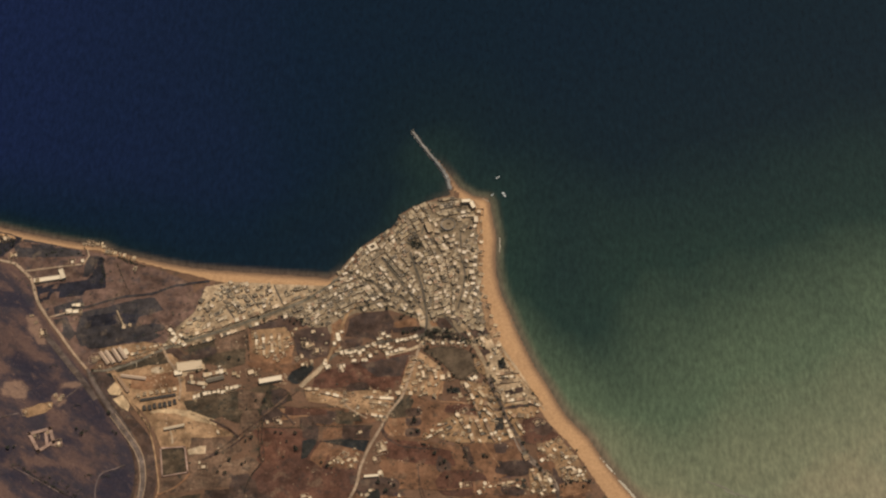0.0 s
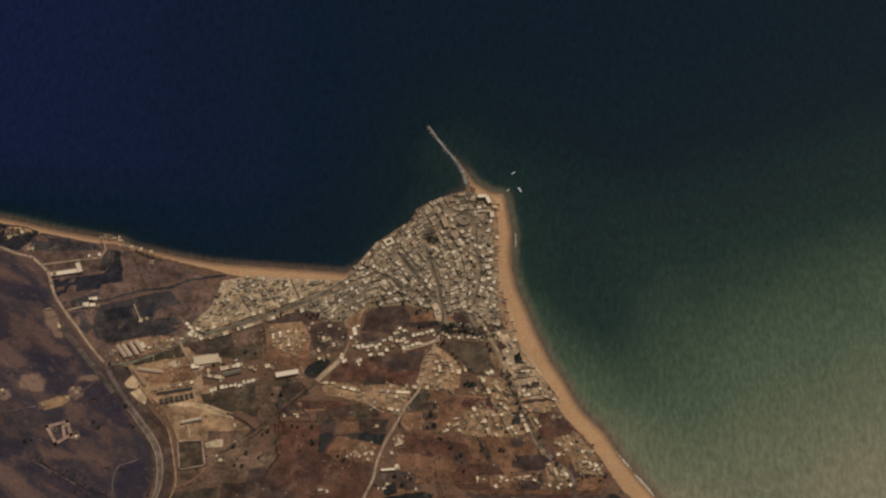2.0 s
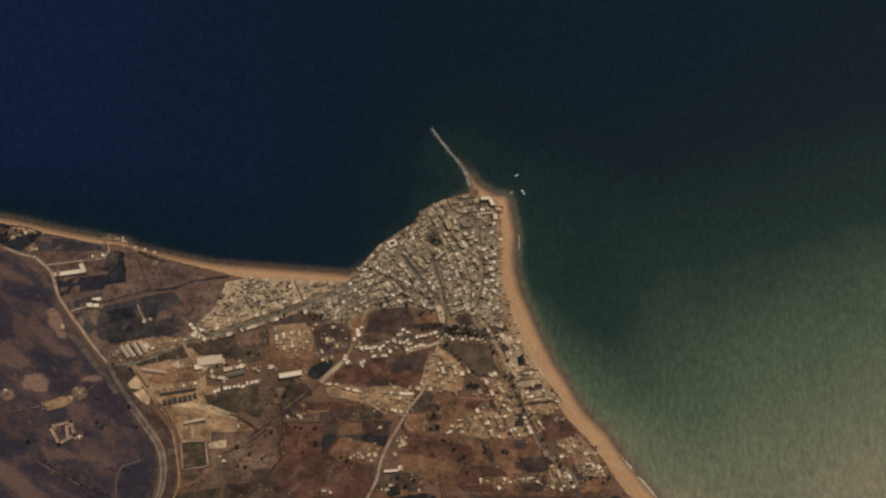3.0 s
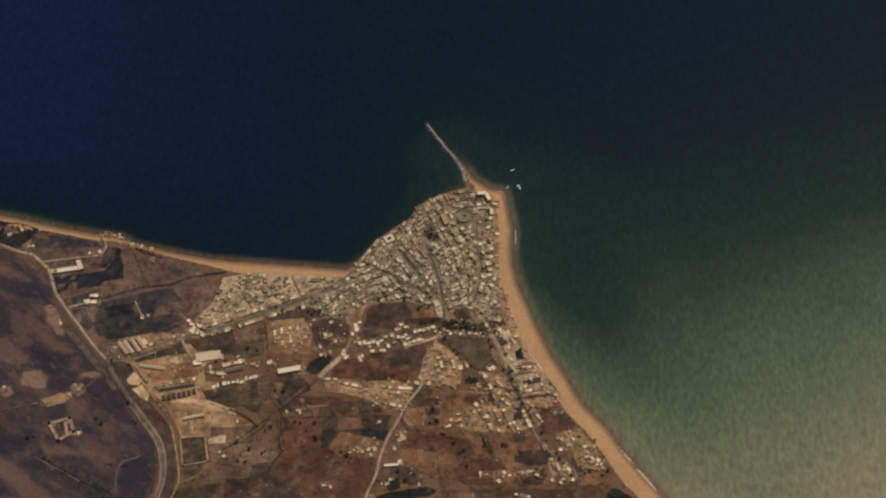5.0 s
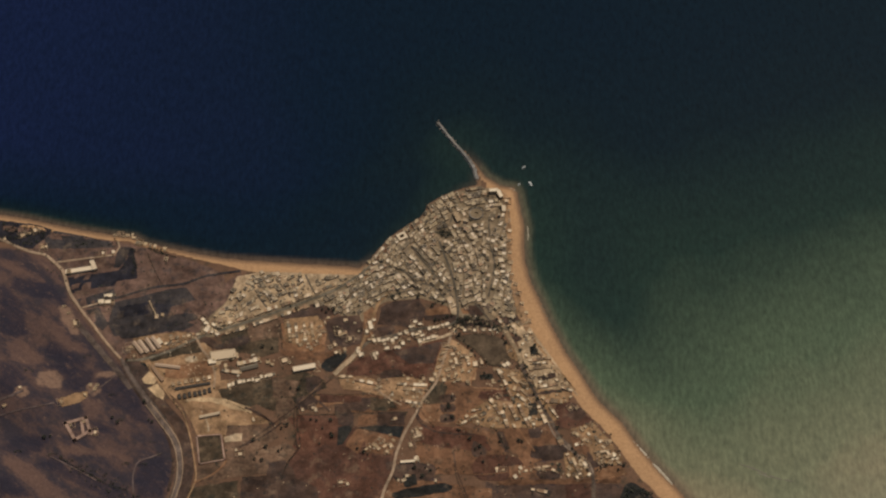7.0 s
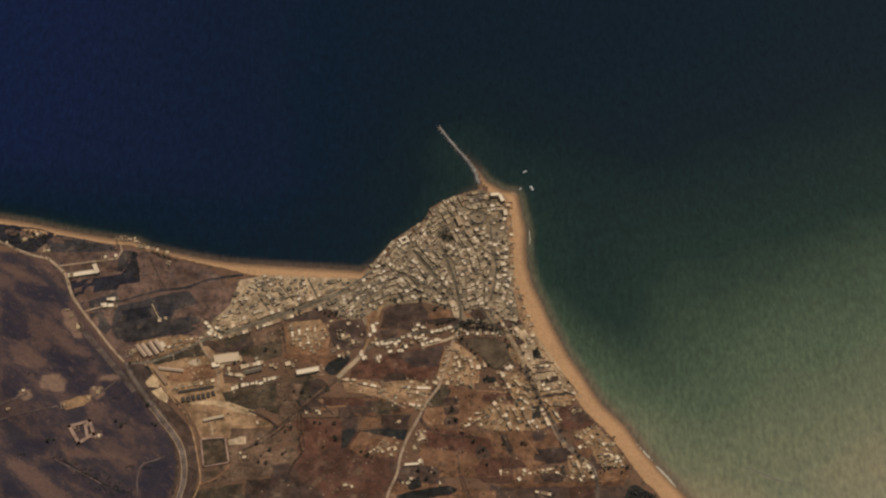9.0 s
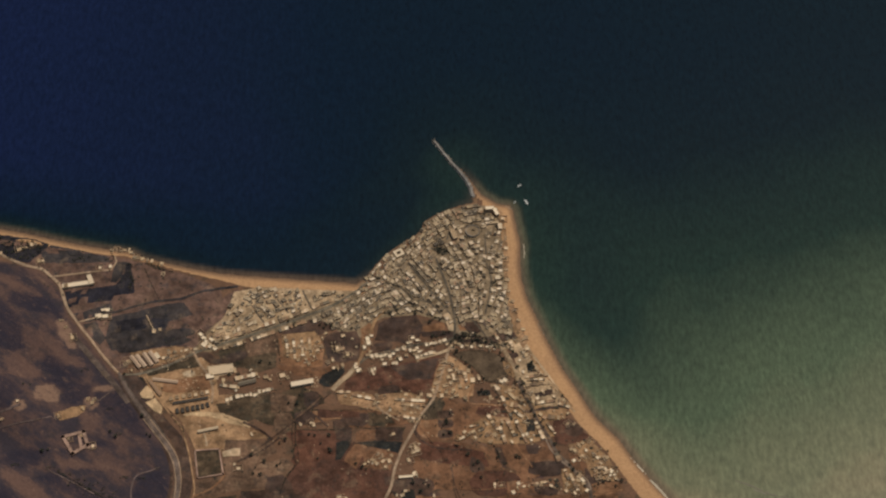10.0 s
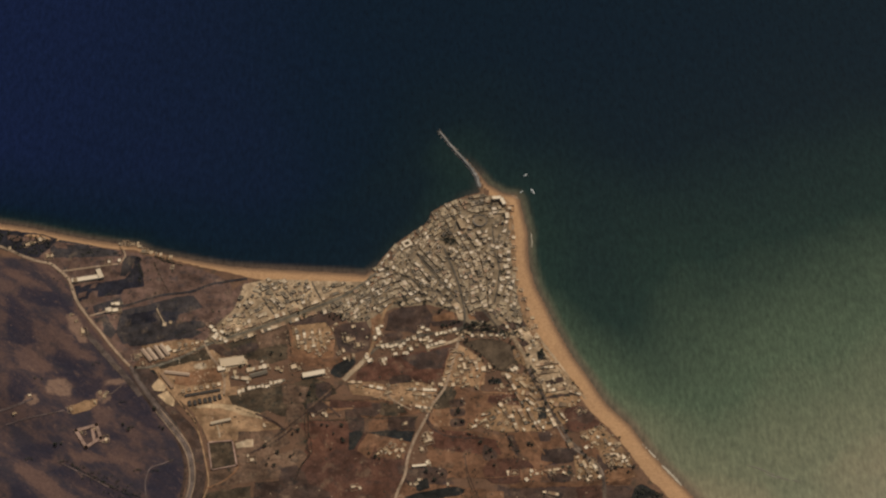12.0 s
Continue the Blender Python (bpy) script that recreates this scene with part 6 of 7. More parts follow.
LANES = STREETS + [[(40, -123), (60, -152), (77, -176), (96, -190), (110, -222), (115, -258), (127, -290), (143, -323), (166, -363), (188, -400), (219, -443)], [(57, -254), (70, -278), (88, -314), (103, -356)], [(37, -284), (89, -279), (134, -290)], [(95, -249), (108, -279), (135, -332)], [(-195, -259), (-161, -222), (-144, -170)], [(-124, -549), (-94, -417), (-62, -342), (-30, -285), (-2, -187)], [(-161, -220), (-103, -189), (-59, -175), (7, -161)], [(127, -290), (170, -279)], [(72, -334), (110, -347)], [(-160, -277), (-112, -288), (-64, -295)]]


def lane_gap(x, y):
    p, best = Vector((x, y)), 1e9
    for line in LANES:
        for a, b in zip(line, line[1:]):
            a, b = Vector(a), Vector(b)
            e = b - a
            s = max(0, min(1, (p - a).dot(e) / e.length_squared))
            best = min(best, (p - a - e * s).length)
    return best


srnd = random.Random(17)
suburb = []
for poly, cw, cd, gap, lean, group, label in SUBURBS:
    xs, ys = [p[0] for p in poly], [p[1] for p in poly]
    mx, my, reach, ang = (min(xs) + max(xs)) / 2, (min(ys) + max(ys)) / 2, max(max(xs) - min(xs), max(ys) - min(ys)), radians(lean)
    for i in range(int(-reach / cw), int(reach / cw) + 1):
        for j in range(int(-reach / cd), int(reach / cd) + 1):
            u, v = i * cw + srnd.uniform(-1, 1), j * cd * (1.25 if j % 3 == 0 else 1) + srnd.uniform(-0.8, 0.8)
            x, y = mx + u * math.cos(ang) - v * math.sin(ang), my + u * math.sin(ang) + v * math.cos(ang)
            if srnd.random() < gap + 0.20 or not inside(poly, x, y) or lane_gap(x, y) < 6:
                continue
            if any((x - q[0]) ** 2 + (y - q[1]) ** 2 < (q[2] + 2.2) ** 2 for q in BUILT):
                continue
            suburb.append((x, y, cw * srnd.uniform(0.55, 1.05), cd * srnd.uniform(0.6, 1.0), srnd.uniform(2.8, 4.6), lean + srnd.uniform(-8, 8), group, label))
srnd.shuffle(suburb)
for x, y, w, d, h, turn, group, label in suburb[:290]:
    flat_house(x, y, w, d, h, turn, srnd.choice((None, None, None, BROWN_ROOF, WHITE_ROOF, WHITE_ROOF, CREAM_ROOF)), None, "small_house", label, "house", group, False, srnd)

# the houses nearest the tip of the cape stand as things of their own
TIP = (51, 136)
town.sort(key=lambda q: (q[0].x - TIP[0]) ** 2 + (q[0].y - TIP[1]) ** 2)
for c, plan, h in town[:290]:
    terrace_house(c, plan, h)
verts, faces, slots = [], [], []
for c, plan, h in town[290:]:
    z, inn = gz(c.x, c.y), shrunk(plan, 0.35)
    n = prism(verts, faces, [(plan, z - 1.5), (plan, z + h + 0.1), (inn, z + h + 0.1), (inn, z + h - 0.3)])
    slots += [0] * (n - 1) + [1]
    if trnd.random() < 0.4:
        s, cx = trnd.uniform(1.0, 1.5), c + (plan[trnd.randrange(4)] - c) * 0.42
        n = prism(verts, faces, [([cx + Vector(q) * s for q in ((-1, -1), (1, -1), (1, 1), (-1, 1))], k) for k in (z + h - 0.35, z + h + 1.9)])
        slots += [0] * (n - 1) + [1]
quarter = mesh_of("town_houses", verts, faces, TOWN_WALL)
quarter.data.materials.append(TOWN_ROOF)
quarter.data.polygons.foreach_set("material_index", slots)
tagged(quarter, "densely packed tan and cream flat-roofed town houses", "houses", kind="stuff")


# ---- trees and scrub ----
def sprays(rnd, verts, faces, x, y, z, r, n):
    """A clump of leaf sprays: small bent quads scattered through an uneven ball."""
    for _ in range(n):
        o = Vector((rnd.gauss(0, 1), rnd.gauss(0, 1), rnd.gauss(0, 0.8)))
        o = o.normalized() * r * rnd.uniform(0.35, 1.05)
        a = Vector((rnd.gauss(0, 1), rnd.gauss(0, 1), rnd.gauss(0, 0.6))).normalized()
        b = a.cross(Vector((rnd.gauss(0, 1), rnd.gauss(0, 1), rnd.gauss(0, 1)))).normalized()
        s = r * rnd.uniform(0.22, 0.42)
        k = len(verts)
        c = Vector((x, y, z)) + o
        verts += [tuple(c + a * s), tuple(c + b * s * 0.8), tuple(c - a * s), tuple(c - b * s * 0.8 + Vector((0, 0, 0.2 * s)))]
        faces.append((k, k + 1, k + 2, k + 3))


def make_tree(seed, h, r):
    rnd = random.Random(seed)
    ob = new("tree")
    tagged(ob, "dark round-crowned tree on dry ground", "tree", "scattered trees")
    bm = bmesh.new()
    bends = [Vector((0, 0, -0.6)), Vector((0.1, 0.05, h * 0.3)), Vector((0.25, -0.1, h * 0.6))]
    lines = [(bends, 0.28)] + [([bends[1 + k % 2], bends[1 + k % 2] + Vector((math.cos(k * 1.7), math.sin(k * 1.7), 0.8)) * r * 0.6], 0.12) for k in range(4)]
    for pts, rad in lines:
        last = None
        for q, p in enumerate(pts):
            ringv = [bm.verts.new(p + Vector((math.cos(j * math.tau / 6), math.sin(j * math.tau / 6), 0)) * rad * (1 - 0.35 * q)) for j in range(6)]
            if last:
                for j in range(6):
                    bm.faces.new((last[j], last[(j + 1) % 6], ringv[(j + 1) % 6], ringv[j]))
            last = ringv
    part("trunk", bm, BARK, ob)
    verts, faces = [], []
    for k in range(7):
        t = k * 2.4 + rnd.uniform(-0.4, 0.4)
        q = r * (0.15 if k == 0 else rnd.uniform(0.4, 0.62))
        sprays(rnd, verts, faces, q * math.cos(t), q * math.sin(t), h * rnd.uniform(0.55, 0.85), r * rnd.uniform(0.42, 0.62), 26)
    mesh_of("crown", verts, faces, LEAF, ob)
    return ob


KINDS = [make_tree(1, 5.0, 2.6), make_tree(2, 6.5, 3.4), make_tree(3, 4.0, 2.0)]
SPOTS = ([(-238, -354), (-205, -356), (-218, -371), (-204, -381), (-202, -386), (-222, -400), (-228, -356), (-332, -392), (-324, -416), (-328, -428), (-316, -430), (-284, -409), (-289, -413), (-310, -405), (-288, -310), (-274, -293), (-260, -294), (-256, -276), (-286, -370), (-277, -364)] + [(-315, -237), (-308, -213), (-325, -210), (-440, -230), (-555, -235), (-518, -317), (-508, -352), (-502, -356), (-677, -385), (-668, -383), (-569, -347), (-559, -357), (6, -375), (10, -377), (43, -407), (45, -420), (36, -412), (27, -393), (71, -377), (76, -399)] + [(-8, -333), (-13, -336), (113, -399), (108, -397), (74, -442), (48, -436), (-52, -462), (-47, -446), (-38, -451), (-65, -446), (234, -453), (241, -449), (249, -445), (260, -443), (269, -453), (279, -443), (260, -387), (190, -279), (140, -213), (144, -222)] + [(134, -222), (137, -218), (142, -228), (53, -267), (60, -272), (56, -276), (49, -272), (-8, -328), (-4, -350), (-13, -355), (-1, -351), (-2, -314), (-159, -410), (-149, -417), (-142, -421), (-280, -127), (-270, -133), (-240, -127), (-225, -134), (-103, -110)] + [(-113, -108), (-91, -104), (-59, -110), (-24, -119), (-16, -124)])
SPOTS2 = ([(3, -171), (10, -166), (18, -161), (26, -157), (32, -164), (40, -169), (48, -166), (56, -164), (63, -171), (71, -176), (78, -183), (86, -194), (91, -206), (95, -222), (6, -182), (12, -189), (20, -201), (27, -212), (33, -222), (38, -231)] + [(57, -245), (44, -155), (36, -152), (23, -152), (97, -176), (104, -183), (109, -190), (115, -222), (119, -245), (120, -258), (124, -272), (131, -290), (136, -308), (141, -319), (155, -340), (152, -330), (172, -374), (179, -389), (195, -413), (200, -423)] + [(207, -430), (218, -453), (-34, -128), (-29, -124), (-1, -150), (-9, -152), (-15, -155), (-22, -159), (-29, -159), (-162, -128), (-169, -142), (-205, -137), (-213, -134), (-218, -141)] + [(-361, -236), (-373, -228), (-377, -236)])
trnd = random.Random(5)
for k, (x, y) in enumerate(SPOTS + SPOTS2):
    src = KINDS[k % 3]
    m = pose(x, y, gz(x, y), 0, 0, trnd.uniform(0, 360))
    if k < 3:
        src.matrix_world = m
    else:
        copy_thing(src, m)


def thicket(name, poly, n, r, label, seed, category="bushes"):
    """Bushes too many to count over a plot."""
    rnd = random.Random(seed)
    xs, ys = [p[0] for p in poly], [p[1] for p in poly]
    verts, faces, left, tries = [], [], n, 0
    while left and tries < 40 * n:
        tries += 1
        x, y = rnd.uniform(min(xs), max(xs)), rnd.uniform(min(ys), max(ys))
        if inside(poly, x, y):
            s = r * rnd.uniform(0.5, 1.2)
            sprays(rnd, verts, faces, x, y, gz(x, y) + 0.55 * s, s, 16)
            left -= 1
    return tagged(mesh_of(name, verts, faces, LEAF), label, category, kind="stuff")


def hedge(points, r, label, seed):
    rnd = random.Random(seed)
    verts, faces = [], []
    for p in wander(points, r * 1.1, r * 0.3, seed):
        if rnd.random() < 0.88:
            s = r * rnd.uniform(0.6, 1.15)
            sprays(rnd, verts, faces, p.x, p.y, gz(p.x, p.y) + 0.5 * s, s, 14)
    return tagged(mesh_of("hedge", verts, faces, LEAF), label, "hedge", kind="stuff")


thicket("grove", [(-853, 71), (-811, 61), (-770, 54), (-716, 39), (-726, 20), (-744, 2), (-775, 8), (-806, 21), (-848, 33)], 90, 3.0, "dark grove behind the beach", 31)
thicket("grove", [(-29, 28), (-20, 33), (-6, 31), (3, 22), (-6, 15), (-22, 18)], 60, 2.5, "dark trees in a square of the old town", 30)
thicket("garden_trees", OLD_TOWN, 190, 1.6, "dark trees in the courts of the old town", 35)
hedge([(FX + 16.5 * math.cos(k * 0.4), FY + 16.5 * math.sin(k * 0.4)) for k in range(16)], 1.5, "dark bushes round a stone bastion", 36)
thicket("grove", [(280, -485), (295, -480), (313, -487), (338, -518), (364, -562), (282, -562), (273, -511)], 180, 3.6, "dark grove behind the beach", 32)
thicket("scrub", [(-651, -418), (-604, -433), (-546, -460), (-506, -500), (-561, -500), (-630, -447)], 60, 2.2, "dark green scrub in a heath gully", 33)
thicket("scrub", [(-294, -276), (-237, -256), (-213, -288), (-254, -319), (-288, -316)], 40, 1.8, "low scrub between tracks", 38)
thicket("scrub", [(-38, -451), (85, -399), (176, -453), (172, -525), (-29, -534)], 60, 2.0, "dark bushes in brown fields", 39)
thicket("scrub", [(-45, -289), (88, -295), (67, -367), (-9, -430), (-37, -398)], 40, 2.0, "dark bushes in brown fields", 40)
thicket("scrub", [(-676, 20), (-599, 11), (-598, 2), (-664, 2)], 24, 2.2, "dark bushes behind the beach", 41)
thicket("scrub", [(-542, 2), (-504, -8), (-501, -18), (-518, -15)], 26, 2.4, "dark bushes behind the beach", 42)
thicket("scrub", [(-568, 0), (-561, -3), (-550, -64), (-559, -63)], 30, 2.2, "dark windbreak beside a crop field", 43)
hedge([(-262, -330), (-260, -364), (-254, -402), (-270, -429), (-278, -452)], 1.5, "dark hedge between red fields", 51)
hedge([(-259, -345), (-225, -344), (-193, -346)], 1.2, "dark hedge between red fields", 52)
hedge([(-236, -305), (-186, -306), (-141, -306), (-137, -306)], 1.2, "dark hedge between plots", 53)
hedge([(-298, -162), (-294, -188), (-291, -213)], 1.6, "dark hedge beside a plot", 54)
hedge([(-343, -460), (-283, -457)], 1.0, "dark hedge beside a field", 55)
hedge([(-49, -320), (-53, -337), (-38, -362), (-18, -388)], 1.2, "dark hedge beside a lane", 56)
hedge([(67, -372), (76, -388), (86, -412)], 2.2, "dark windbreak", 57)
hedge([(-599, 0), (-593, 10), (-600, 20)], 1.6, "dark hedge", 58)
hedge([(-194, -330), (-159, -338), (-103, -342)], 1.2, "dark hedge between plots", 59)
hedge([(-558, -241), (-532, -279), (-496, -325), (-480, -348)], 1.6, "dark hedge beside a railway", 60)
hedge([(-471, -313), (-452, -339), (-443, -361)], 1.8, "dark hedge beside a track", 61)

hedge([(-649, -423), (-625, -437), (-595, -454), (-566, -472), (-533, -483)], 2.2, "dark green bushes along a heath gully", 64)
hedge([(-264, -311), (-266, -344), (-264, -377), (-259, -411), (-275, -437), (-282, -466)], 1.5, "dark hedge round a red field", 65)
hedge([(5, -194), (23, -189), (48, -187), (77, -193), (95, -207), (101, -225), (96, -242), (77, -251), (59, -247), (49, -233), (36, -217), (18, -205), (5, -194)], 1.5, "dark bushes round an oval field", 66)
hedge([(-537, -14), (-529, -32), (-520, -53), (-507, -82)], 1.4, "dark hedge across a brown field", 67)
hedge([(-532, -6), (-517, -11), (-501, -17), (-486, -21)], 2.0, "dark bushes behind beach houses", 68)
hedge([(98, 32), (100, 5), (102, -20), (103, -46), (104, -74)], 1.1, "dark bushes along the upper edge of the beach", 69)
thicket("grove", [(76, -39), (87, -39), (87, -51), (76, -52)], 26, 1.9, "dark trees in a court beside the beach", 70)
hedge([(-433, -187), (-347, -154), (-299, -134), (-241, -109), (-202, -90), (-165, -64)], 0.9, "small dark trees along the main street", 71)
hedge([(-257, -344), (-229, -345), (-201, -343), (-172, -346)], 1.3, "dark hedge along a red field", 72)
hedge([(-260, -330), (-260, -355), (-261, -380), (-262, -403)], 1.4, "dark hedge along a red field", 73)
hedge([(-381, -318), (-357, -329), (-335, -344), (-321, -358)], 1.2, "dark hedge along a scrub field", 74)
hedge([(-214, -284), (-230, -297), (-244, -311)], 1.1, "dark hedge along a farm track", 75)
hedge([(186, -417), (196, -426), (207, -436), (215, -445)], 1.3, "dark bushes along a street", 76)
hedge([(128, -259), (133, -276), (139, -294), (147, -312), (155, -329)], 1.3, "dark bushes along a street", 77)
hedge([(-192, -341), (-142, -342), (-82, -345)], 1.1, "dark hedge between plots", 62)
hedge([(-227, -305), (-200, -307), (-179, -309)], 1.1, "dark hedge between plots", 63)
for k, (x, y) in enumerate([(-675, -383), (-573, -303), (-557, -351), (-501, -395), (-482, -417), (-623, -225), (-660, -416), (-633, -427), (-717, -259), (-718, -412), (-539, -434), (-511, -436)]):
    hedge([(x - 5, y - 1), (x, y + 1), (x + 5, y)], 2.8, "dark bushes in open heath", 150 + k)

thicket("scrub", [(-101, -450), (-53, -444), (-49, -465), (-18, -477), (-27, -492), (-91, -491)], 26, 1.9, "dark bushes in garden land beside a dirt road", 95)
thicket("scrub", [(-340, -303), (-284, -292), (-227, -292), (-217, -303), (-245, -325), (-281, -347), (-320, -331)], 60, 1.5, "low scrub on olive ground", 96)

# ---- breakwater ----
LINE = wander([(48, 148), (42, 175), (26, 204), (3, 238), (-22, 280)], 5, 0.2, 8)
jetty = base("breakwater", LINE[0].x, LINE[0].y, 0, "long narrow grey stone breakwater running into the sea", "breakwater")
jetty.location.z = 0
ox, oy = LINE[0]


def berm(name, half0, half1, z0, z1, material, shift=0.0):
    verts, faces = [], []
    for k, q in enumerate(LINE):
        t = (LINE[min(k + 1, len(LINE) - 1)] - LINE[max(k - 1, 0)]).normalized()
        s = Vector((-t.y, t.x))
        f = 1.5 - 0.7 * k / len(LINE)
        for off, z in ((-half0 * f, z0), (-half1 * f, z1), (half1 * f, z1), (half0 * f, z0)):
            v = q + s * (off + shift)
            verts.append((v.x - ox, v.y - oy, z))
        if k:
            b = k * 4
            faces += [(b - 4 + j, b - 3 + j, b + 1 + j, b + j) for j in range(3)]
    faces += [(3, 2, 1, 0), (len(verts) - 4, len(verts) - 3, len(verts) - 2, len(verts) - 1)]
    return mesh_of(name, verts, faces, material, jetty)


berm("mound", 4.6, 2.4, -3.0, 1.6, JETTY)
berm("causeway", 2.3, 2.1, 1.5, 2.1, JETTY)
berm("parapet", 0.6, 0.45, 1.9, 3.2, JETTY, 1.7)
brnd = random.Random(9)
verts, faces = [], []
for q in LINE:
    for _ in range(9):
        c = Vector((q.x - ox + brnd.uniform(-4.4, 4.4), q.y - oy + brnd.uniform(-4.4, 4.4), brnd.uniform(0.0, 0.9)))
        k, s = len(verts), brnd.uniform(0.6, 1.3)
        for sx in (-1, 1):
            for sy in (-1, 1):
                for sz in (-1, 1):
                    verts.append(tuple(c + Vector((sx * brnd.uniform(0.6, 1), sy * brnd.uniform(0.6, 1), sz * brnd.uniform(0.5, 0.9))) * s))
        faces += [tuple(k + j for j in f) for f in ((0, 1, 3, 2), (4, 6, 7, 5), (0, 4, 5, 1), (2, 3, 7, 6), (0, 2, 6, 4), (1, 5, 7, 3))]
tagged(mesh_of("stone_armour", verts, faces, ROCK, jetty, "rough tan boulders"), kind="stuff")


# ---- boats at anchor ----
def boat(x, y, turn, n, label):
    ob = new("fishing_boat")
    ob.matrix_world = pose(x, y, 0, 0, 0, turn)
    tagged(ob, label, "boat", "boats at anchor")
    bm = bmesh.new()
    rows = []
    for k in range(9):
        t = k / 8
        w = n * 0.17 * (math.sin(math.pi * min(1, 0.28 + 0.72 * t)) ** 0.7 if t < 1 else 0.02)
        sheer = 0.9 + 0.5 * t * t
        rows.append([bm.verts.new(((t - 0.5) * n, s * w * f, z)) for s, f, z in ((-1, 1, sheer), (-1, 0.75, 0.1), (0, 0, -0.5), (1, 0.75, 0.1), (1, 1, sheer))])
    for p, q in zip(rows, rows[1:]):
        for j in range(4):
            bm.faces.new((p[j], q[j], q[j + 1], p[j + 1]))
    bm.faces.new(rows[0])
    bmesh.ops.recalc_face_normals(bm, faces=bm.faces[:])
    part("hull", bm, HULL, ob)
    bm = bmesh.new()
    for p, q in zip(rows and [((k / 8 - 0.5) * n, n * 0.155 * math.sin(math.pi * min(1, 0.28 + 0.72 * k / 8)) ** 0.7) for k in range(8)], [((k / 8 - 0.5) * n, n * 0.155 * math.sin(math.pi * min(1, 0.28 + 0.72 * k / 8)) ** 0.7) for k in range(1, 9)]):
        bm.faces.new([bm.verts.new(c) for c in ((p[0], -p[1], 0.8), (q[0], -q[1], 0.8), (q[0], q[1], 0.8), (p[0], p[1], 0.8))])
    part("deck", bm, HULL, ob)
    bm = bmesh.new()
    box(bm, -n * 0.3, n * 0.02, -n * 0.09, n * 0.09, 0.8, 2.5, 0.12)
    part("cabin", bm, HULL, ob)
    bm = bmesh.new()
    box(bm, n * 0.1, n * 0.115, -n * 0.008, n * 0.008, 0.8, 5.5)
    part("mast", bm, BARK, ob)


x, y = 134, 175
boat(x, y, 35, 8.5, "white fishing boat anchored off the cape")
x, y = 145, 136
boat(x, y, -62, 12, "large white fishing boat anchored off the cape")
x, y = 124, 136
boat(x, y, 50, 6.5, "small white fishing boat anchored off the cape")


# ---- surf ----
def surf(points, width, label, seed, material=None):
    rnd = random.Random(seed)
    line = wander(points, 3, 0.5, seed)
    verts, faces = [], []
    for k, q in enumerate(line):
        t = (line[min(k + 1, len(line) - 1)] - line[max(k - 1, 0)]).normalized()
        s = Vector((-t.y, t.x)) * width * rnd.uniform(0.3, 0.6) * math.sin(math.pi * (k + 0.5) / len(line)) ** 0.5
        verts += [(q.x - s.x, q.y - s.y, 0.06), (q.x, q.y, 0.3), (q.x + s.x, q.y + s.y, 0.06)]
        if k and (rnd.random() < 0.85 or width > 4):
            b = k * 3
            faces += [(b - 3, b, b + 1, b - 2), (b - 2, b + 1, b + 2, b - 1)]
    tagged(mesh_of("surf", verts, faces, material or FOAM), label, "surf", kind="structure")


surf([(136, 43), (137, 28), (136, 9)], 1.8, "white line of surf on the beach", 71)
surf([(153, -123), (158, -139), (167, -158)], 1.4, "thin pale line of surf on the beach", 73, DRIFT)
surf([(297, -397), (309, -413), (322, -431)], 3, "white line of surf on the beach", 74)
surf([(326, -439), (340, -456), (356, -479)], 5, "broad white breaker on the beach", 75)
surf([(107, 128), (117, 122)], 2.5, "small surf at the sand point", 76)


# ---- specks of the fields: bushes, rubble heaps ----
def specks(name, poly, n, r, flat, material, label, category, seed):
    rnd = random.Random(seed)
    xs, ys = [p[0] for p in poly], [p[1] for p in poly]
    places = []
    while len(places) < n:
        x, y = rnd.uniform(min(xs), max(xs)), rnd.uniform(min(ys), max(ys))
        if inside(poly, x, y) and noise.noise((x / 45, y / 45, seed)) > -0.1:
            places.append((x, y))
    zz = heights([p[0] for p in places], [p[1] for p in places])
    verts, faces = [], []
    for (x, y), z in zip(places, zz):
        s, k = r * rnd.uniform(0.4, 1.3), len(verts)
        t0 = rnd.uniform(0, 6)
        for lay, f in ((-0.3, 1.0), (flat * 0.7, 0.8)):
            verts += [(x + s * f * rnd.uniform(0.6, 1.2) * math.cos(t0 + j * math.tau / 6), y + s * f * rnd.uniform(0.6, 1.2) * math.sin(t0 + j * math.tau / 6), z + lay * s + 0.3) for j in range(6)]
        verts.append((x + rnd.uniform(-0.2, 0.2) * s, y, z + flat * s + 0.3))
        for j in range(6):
            i = (j + 1) % 6
            faces += [(k + j, k + i, k + 6 + i, k + 6 + j), (k + 6 + j, k + 6 + i, k + 12)]
    tagged(mesh_of(name, verts, faces, material), label, category, kind="stuff")


for k, poly in enumerate([q for q, *_ in SUBURBS] + VILLAGES):
    area = (max(p[0] for p in poly) - min(p[0] for p in poly)) * (max(p[1] for p in poly) - min(p[1] for p in poly))
    thicket("garden_shrubs", poly, int(area / 240), 1.7, "dark garden shrubs between small houses", 80 + k)
thicket("grove", [(-1, -159), (21, -150), (48, -152), (77, -168), (81, -183), (63, -173), (28, -173), (7, -178)], 150, 2.3, "dark trees between the old town and an oval field", 97)
thicket("grove", [(3, -155), (51, -162), (85, -156), (120, -149), (119, -158), (85, -170), (51, -177), (17, -173)], 60, 2.2, "dark trees below the old town", 93)
thicket("grove", [(97, -193), (103, -206), (110, -238), (118, -270), (129, -294), (122, -294), (111, -269), (103, -238), (95, -211)], 40, 2.0, "dark trees along a street", 94)
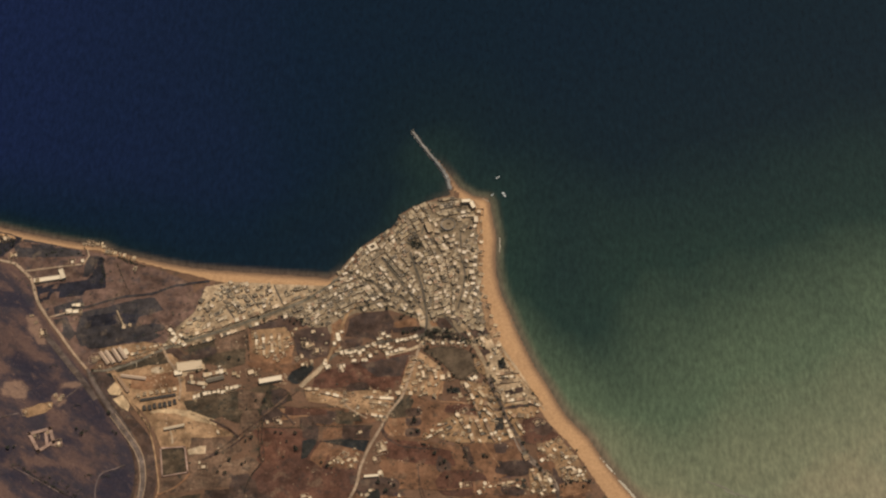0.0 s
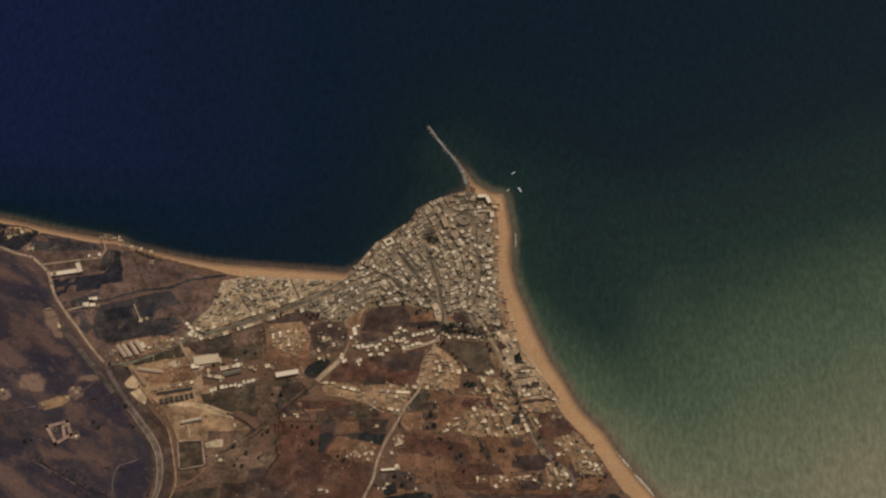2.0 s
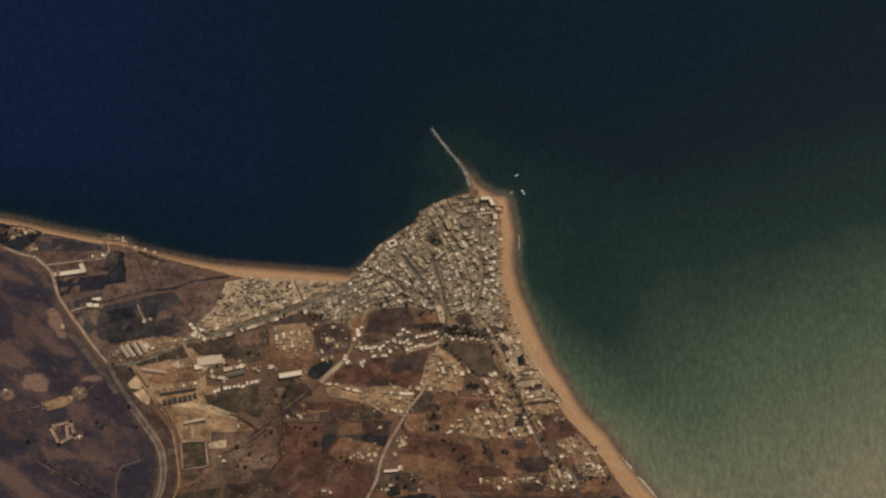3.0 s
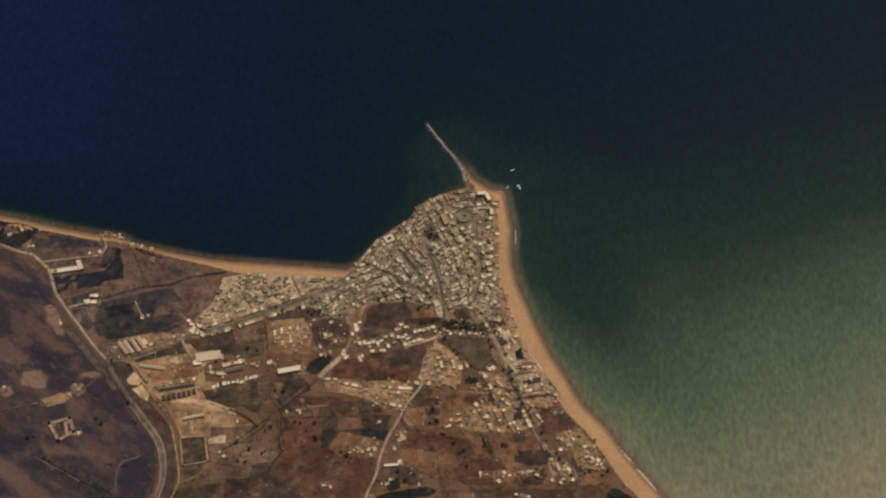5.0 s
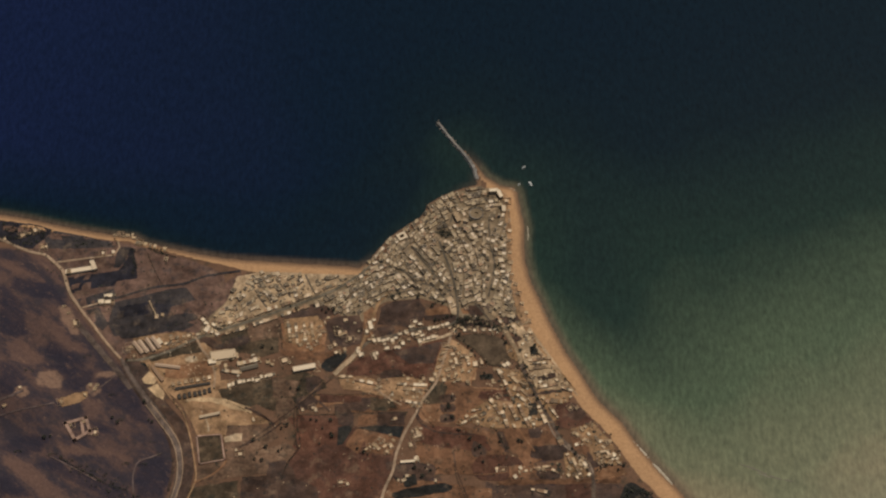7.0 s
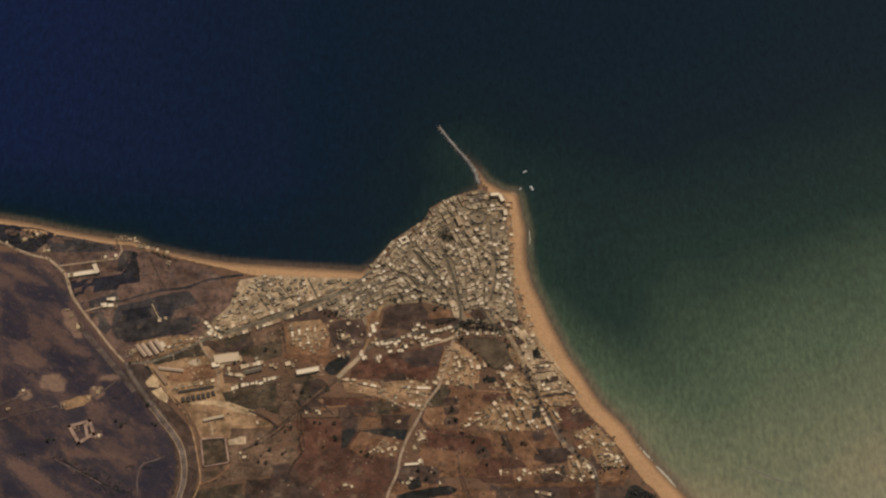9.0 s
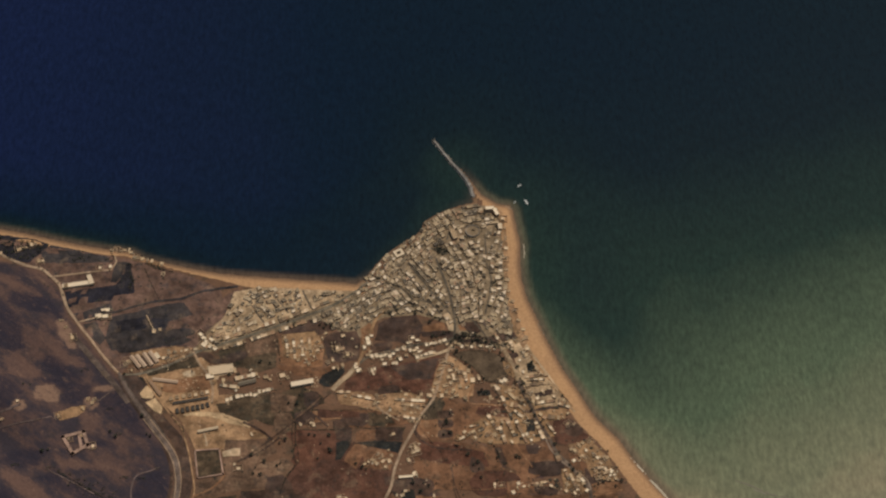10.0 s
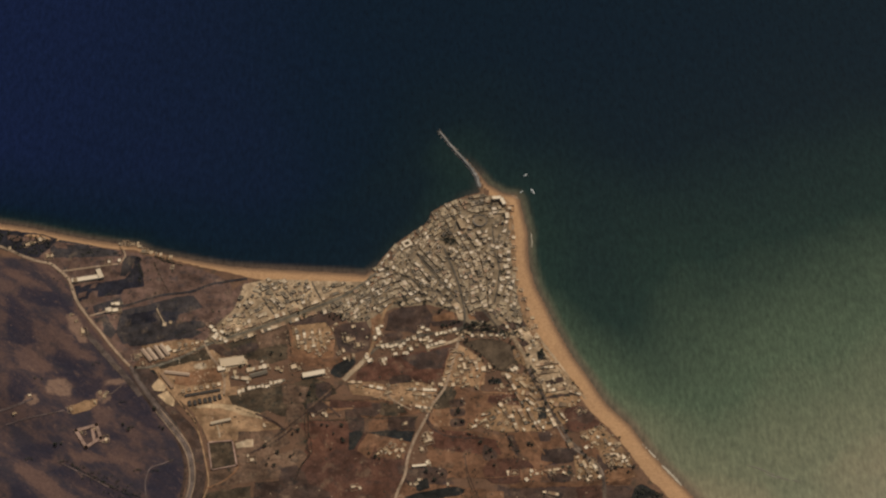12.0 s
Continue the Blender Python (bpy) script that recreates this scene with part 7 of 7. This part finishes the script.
thicket("grove", [(-3, -166), (17, -152), (44, -150), (73, -164), (94, -183), (77, -180), (44, -171), (14, -173)], 70, 2.4, "dark trees round an oval field", 92)


def sheds(polys, n, seed):
    """Small outbuildings and yard walls, past counting, between the houses."""
    rnd = random.Random(seed)
    verts, faces, wv, wf = [], [], [], []
    for poly in polys:
        xs, ys = [p[0] for p in poly], [p[1] for p in poly]
        area = (max(xs) - min(xs)) * (max(ys) - min(ys))
        for _ in range(int(area / n)):
            x, y = rnd.uniform(min(xs), max(xs)), rnd.uniform(min(ys), max(ys))
            if not inside(poly, x, y) or lane_gap(x, y) < 4:
                continue
            near = min((x - q[0]) ** 2 + (y - q[1]) ** 2 - q[2] ** 2 for q in BUILT)
            m = pose(x, y, gz(x, y), 0, 0, rnd.uniform(0, 90))
            if near > 4:
                a, b, h, k = rnd.uniform(1.1, 2.4), rnd.uniform(0.9, 1.9), rnd.uniform(1.8, 2.8), len(verts)
                for z, f in ((-1, 1), (h, 1), (h + 0.3, 0.7)):
                    verts += [tuple(m @ Vector((sx * a * f, sy * b * f, z))) for sx, sy in ((-1, -1), (1, -1), (1, 1), (-1, 1))]
                for lay in (0, 4):
                    faces += [(k + lay + q, k + lay + (q + 1) % 4, k + lay + 4 + (q + 1) % 4, k + lay + 4 + q) for q in range(4)]
                faces.append((k + 8, k + 9, k + 10, k + 11))
            elif rnd.random() < 0.5:
                a, b, h, k, t = rnd.uniform(4, 8), rnd.uniform(3.5, 6), rnd.uniform(1.5, 2.1), len(wv), 0.45
                for aa, bb, z in ((a, b, -1), (a, b, h), (a - t, b - t, h), (a - t, b - t, -1)):
                    wv += [tuple(m @ Vector((sx * aa, sy * bb, z))) for sx, sy in ((-1, -1), (1, -1), (1, 1), (-1, 1))]
                for lay in (0, 4, 8):
                    wf += [(k + lay + q, k + lay + (q + 1) % 4, k + lay + 4 + (q + 1) % 4, k + lay + 4 + q) for q in range(4)]
    tagged(mesh_of("outbuildings", verts, faces, SHED), "small tan and white sheds between the houses", "sheds", kind="stuff")
    tagged(mesh_of("yard_walls", wv, wf, SHED), "low pale walls round the yards of small houses", "walls", kind="stuff")


PLOTS = VILLAGES + [poly for poly, *_ in SUBURBS] + [[(-381, -69), (-332, -55), (-242, -63), (-163, -66), (-202, -87), (-299, -129), (-376, -162), (-400, -173), (-386, -109)], [(-292, -162), (-269, -158), (-224, -162), (-216, -186), (-219, -220), (-257, -226), (-291, -211)], [(-210, -151), (-157, -146), (-156, -203), (-199, -220), (-211, -203)], [(-149, -387), (-112, -376), (-91, -389), (-102, -421), (-144, -417)], [(-553, -191), (-472, -177), (-441, -180), (-461, -203), (-525, -223)], [(-419, -219), (-325, -225), (-303, -276), (-389, -287)]]
sheds(PLOTS, 420, 61)
FARMLAND = [(-547, -218), (-394, -190), (-298, -162), (-201, -151), (-103, -175), (-5, -175), (91, -222), (182, -335), (278, -464), (300, -542), (-467, -536), (-421, -459), (-441, -363)]
WEST = [(-841, 58), (-687, 33), (-544, 1), (-400, -79), (-415, -161), (-549, -184), (-676, -77)]
specks("bushes", FARMLAND, 360, 1.5, 0.9, LEAF, "low dark bushes dotted over brown fields", "bushes", 3)
specks("bushes", WEST, 130, 1.6, 0.9, LEAF, "low dark bushes dotted over brown fields", "bushes", 4)
specks("rubble_heaps", FARMLAND, 130, 1.4, 0.4, PALE, "pale heaps of stone and spoil in the fields", "rubble", 5)
specks("rubble_heaps", [(-241, -246), (-226, -239), (-218, -248), (-224, -262), (-239, -260)], 26, 1.5, 0.5, PALE, "pale heaps of rubble beside a dark tank", "rubble", 9)
specks("rubble_heaps", [(-199, -266), (-45, -278), (-55, -328), (-141, -305), (-198, -292)], 50, 1.4, 0.5, PALE, "pale rubble in a sandy hamlet", "rubble", 6)
specks("rubble_heaps", [(51, -278), (119, -247), (183, -315), (114, -365), (67, -367)], 70, 1.4, 0.5, PALE, "pale rubble between rows of houses", "rubble", 7)
specks("rubble_heaps", [(-547, -218), (-421, -198), (-393, -276), (-348, -337), (-425, -383), (-486, -292)], 120, 1.4, 0.4, PALE, "pale rubble in a depot", "rubble", 8)
surf([(468, -441), (495, -452), (524, -467), (556, -475)], 3.4, "thin pale drift line on the water", 77, DRIFT)
surf([(494, -457), (508, -463), (519, -468)], 2.6, "thin pale drift line on the water", 78, DRIFT)
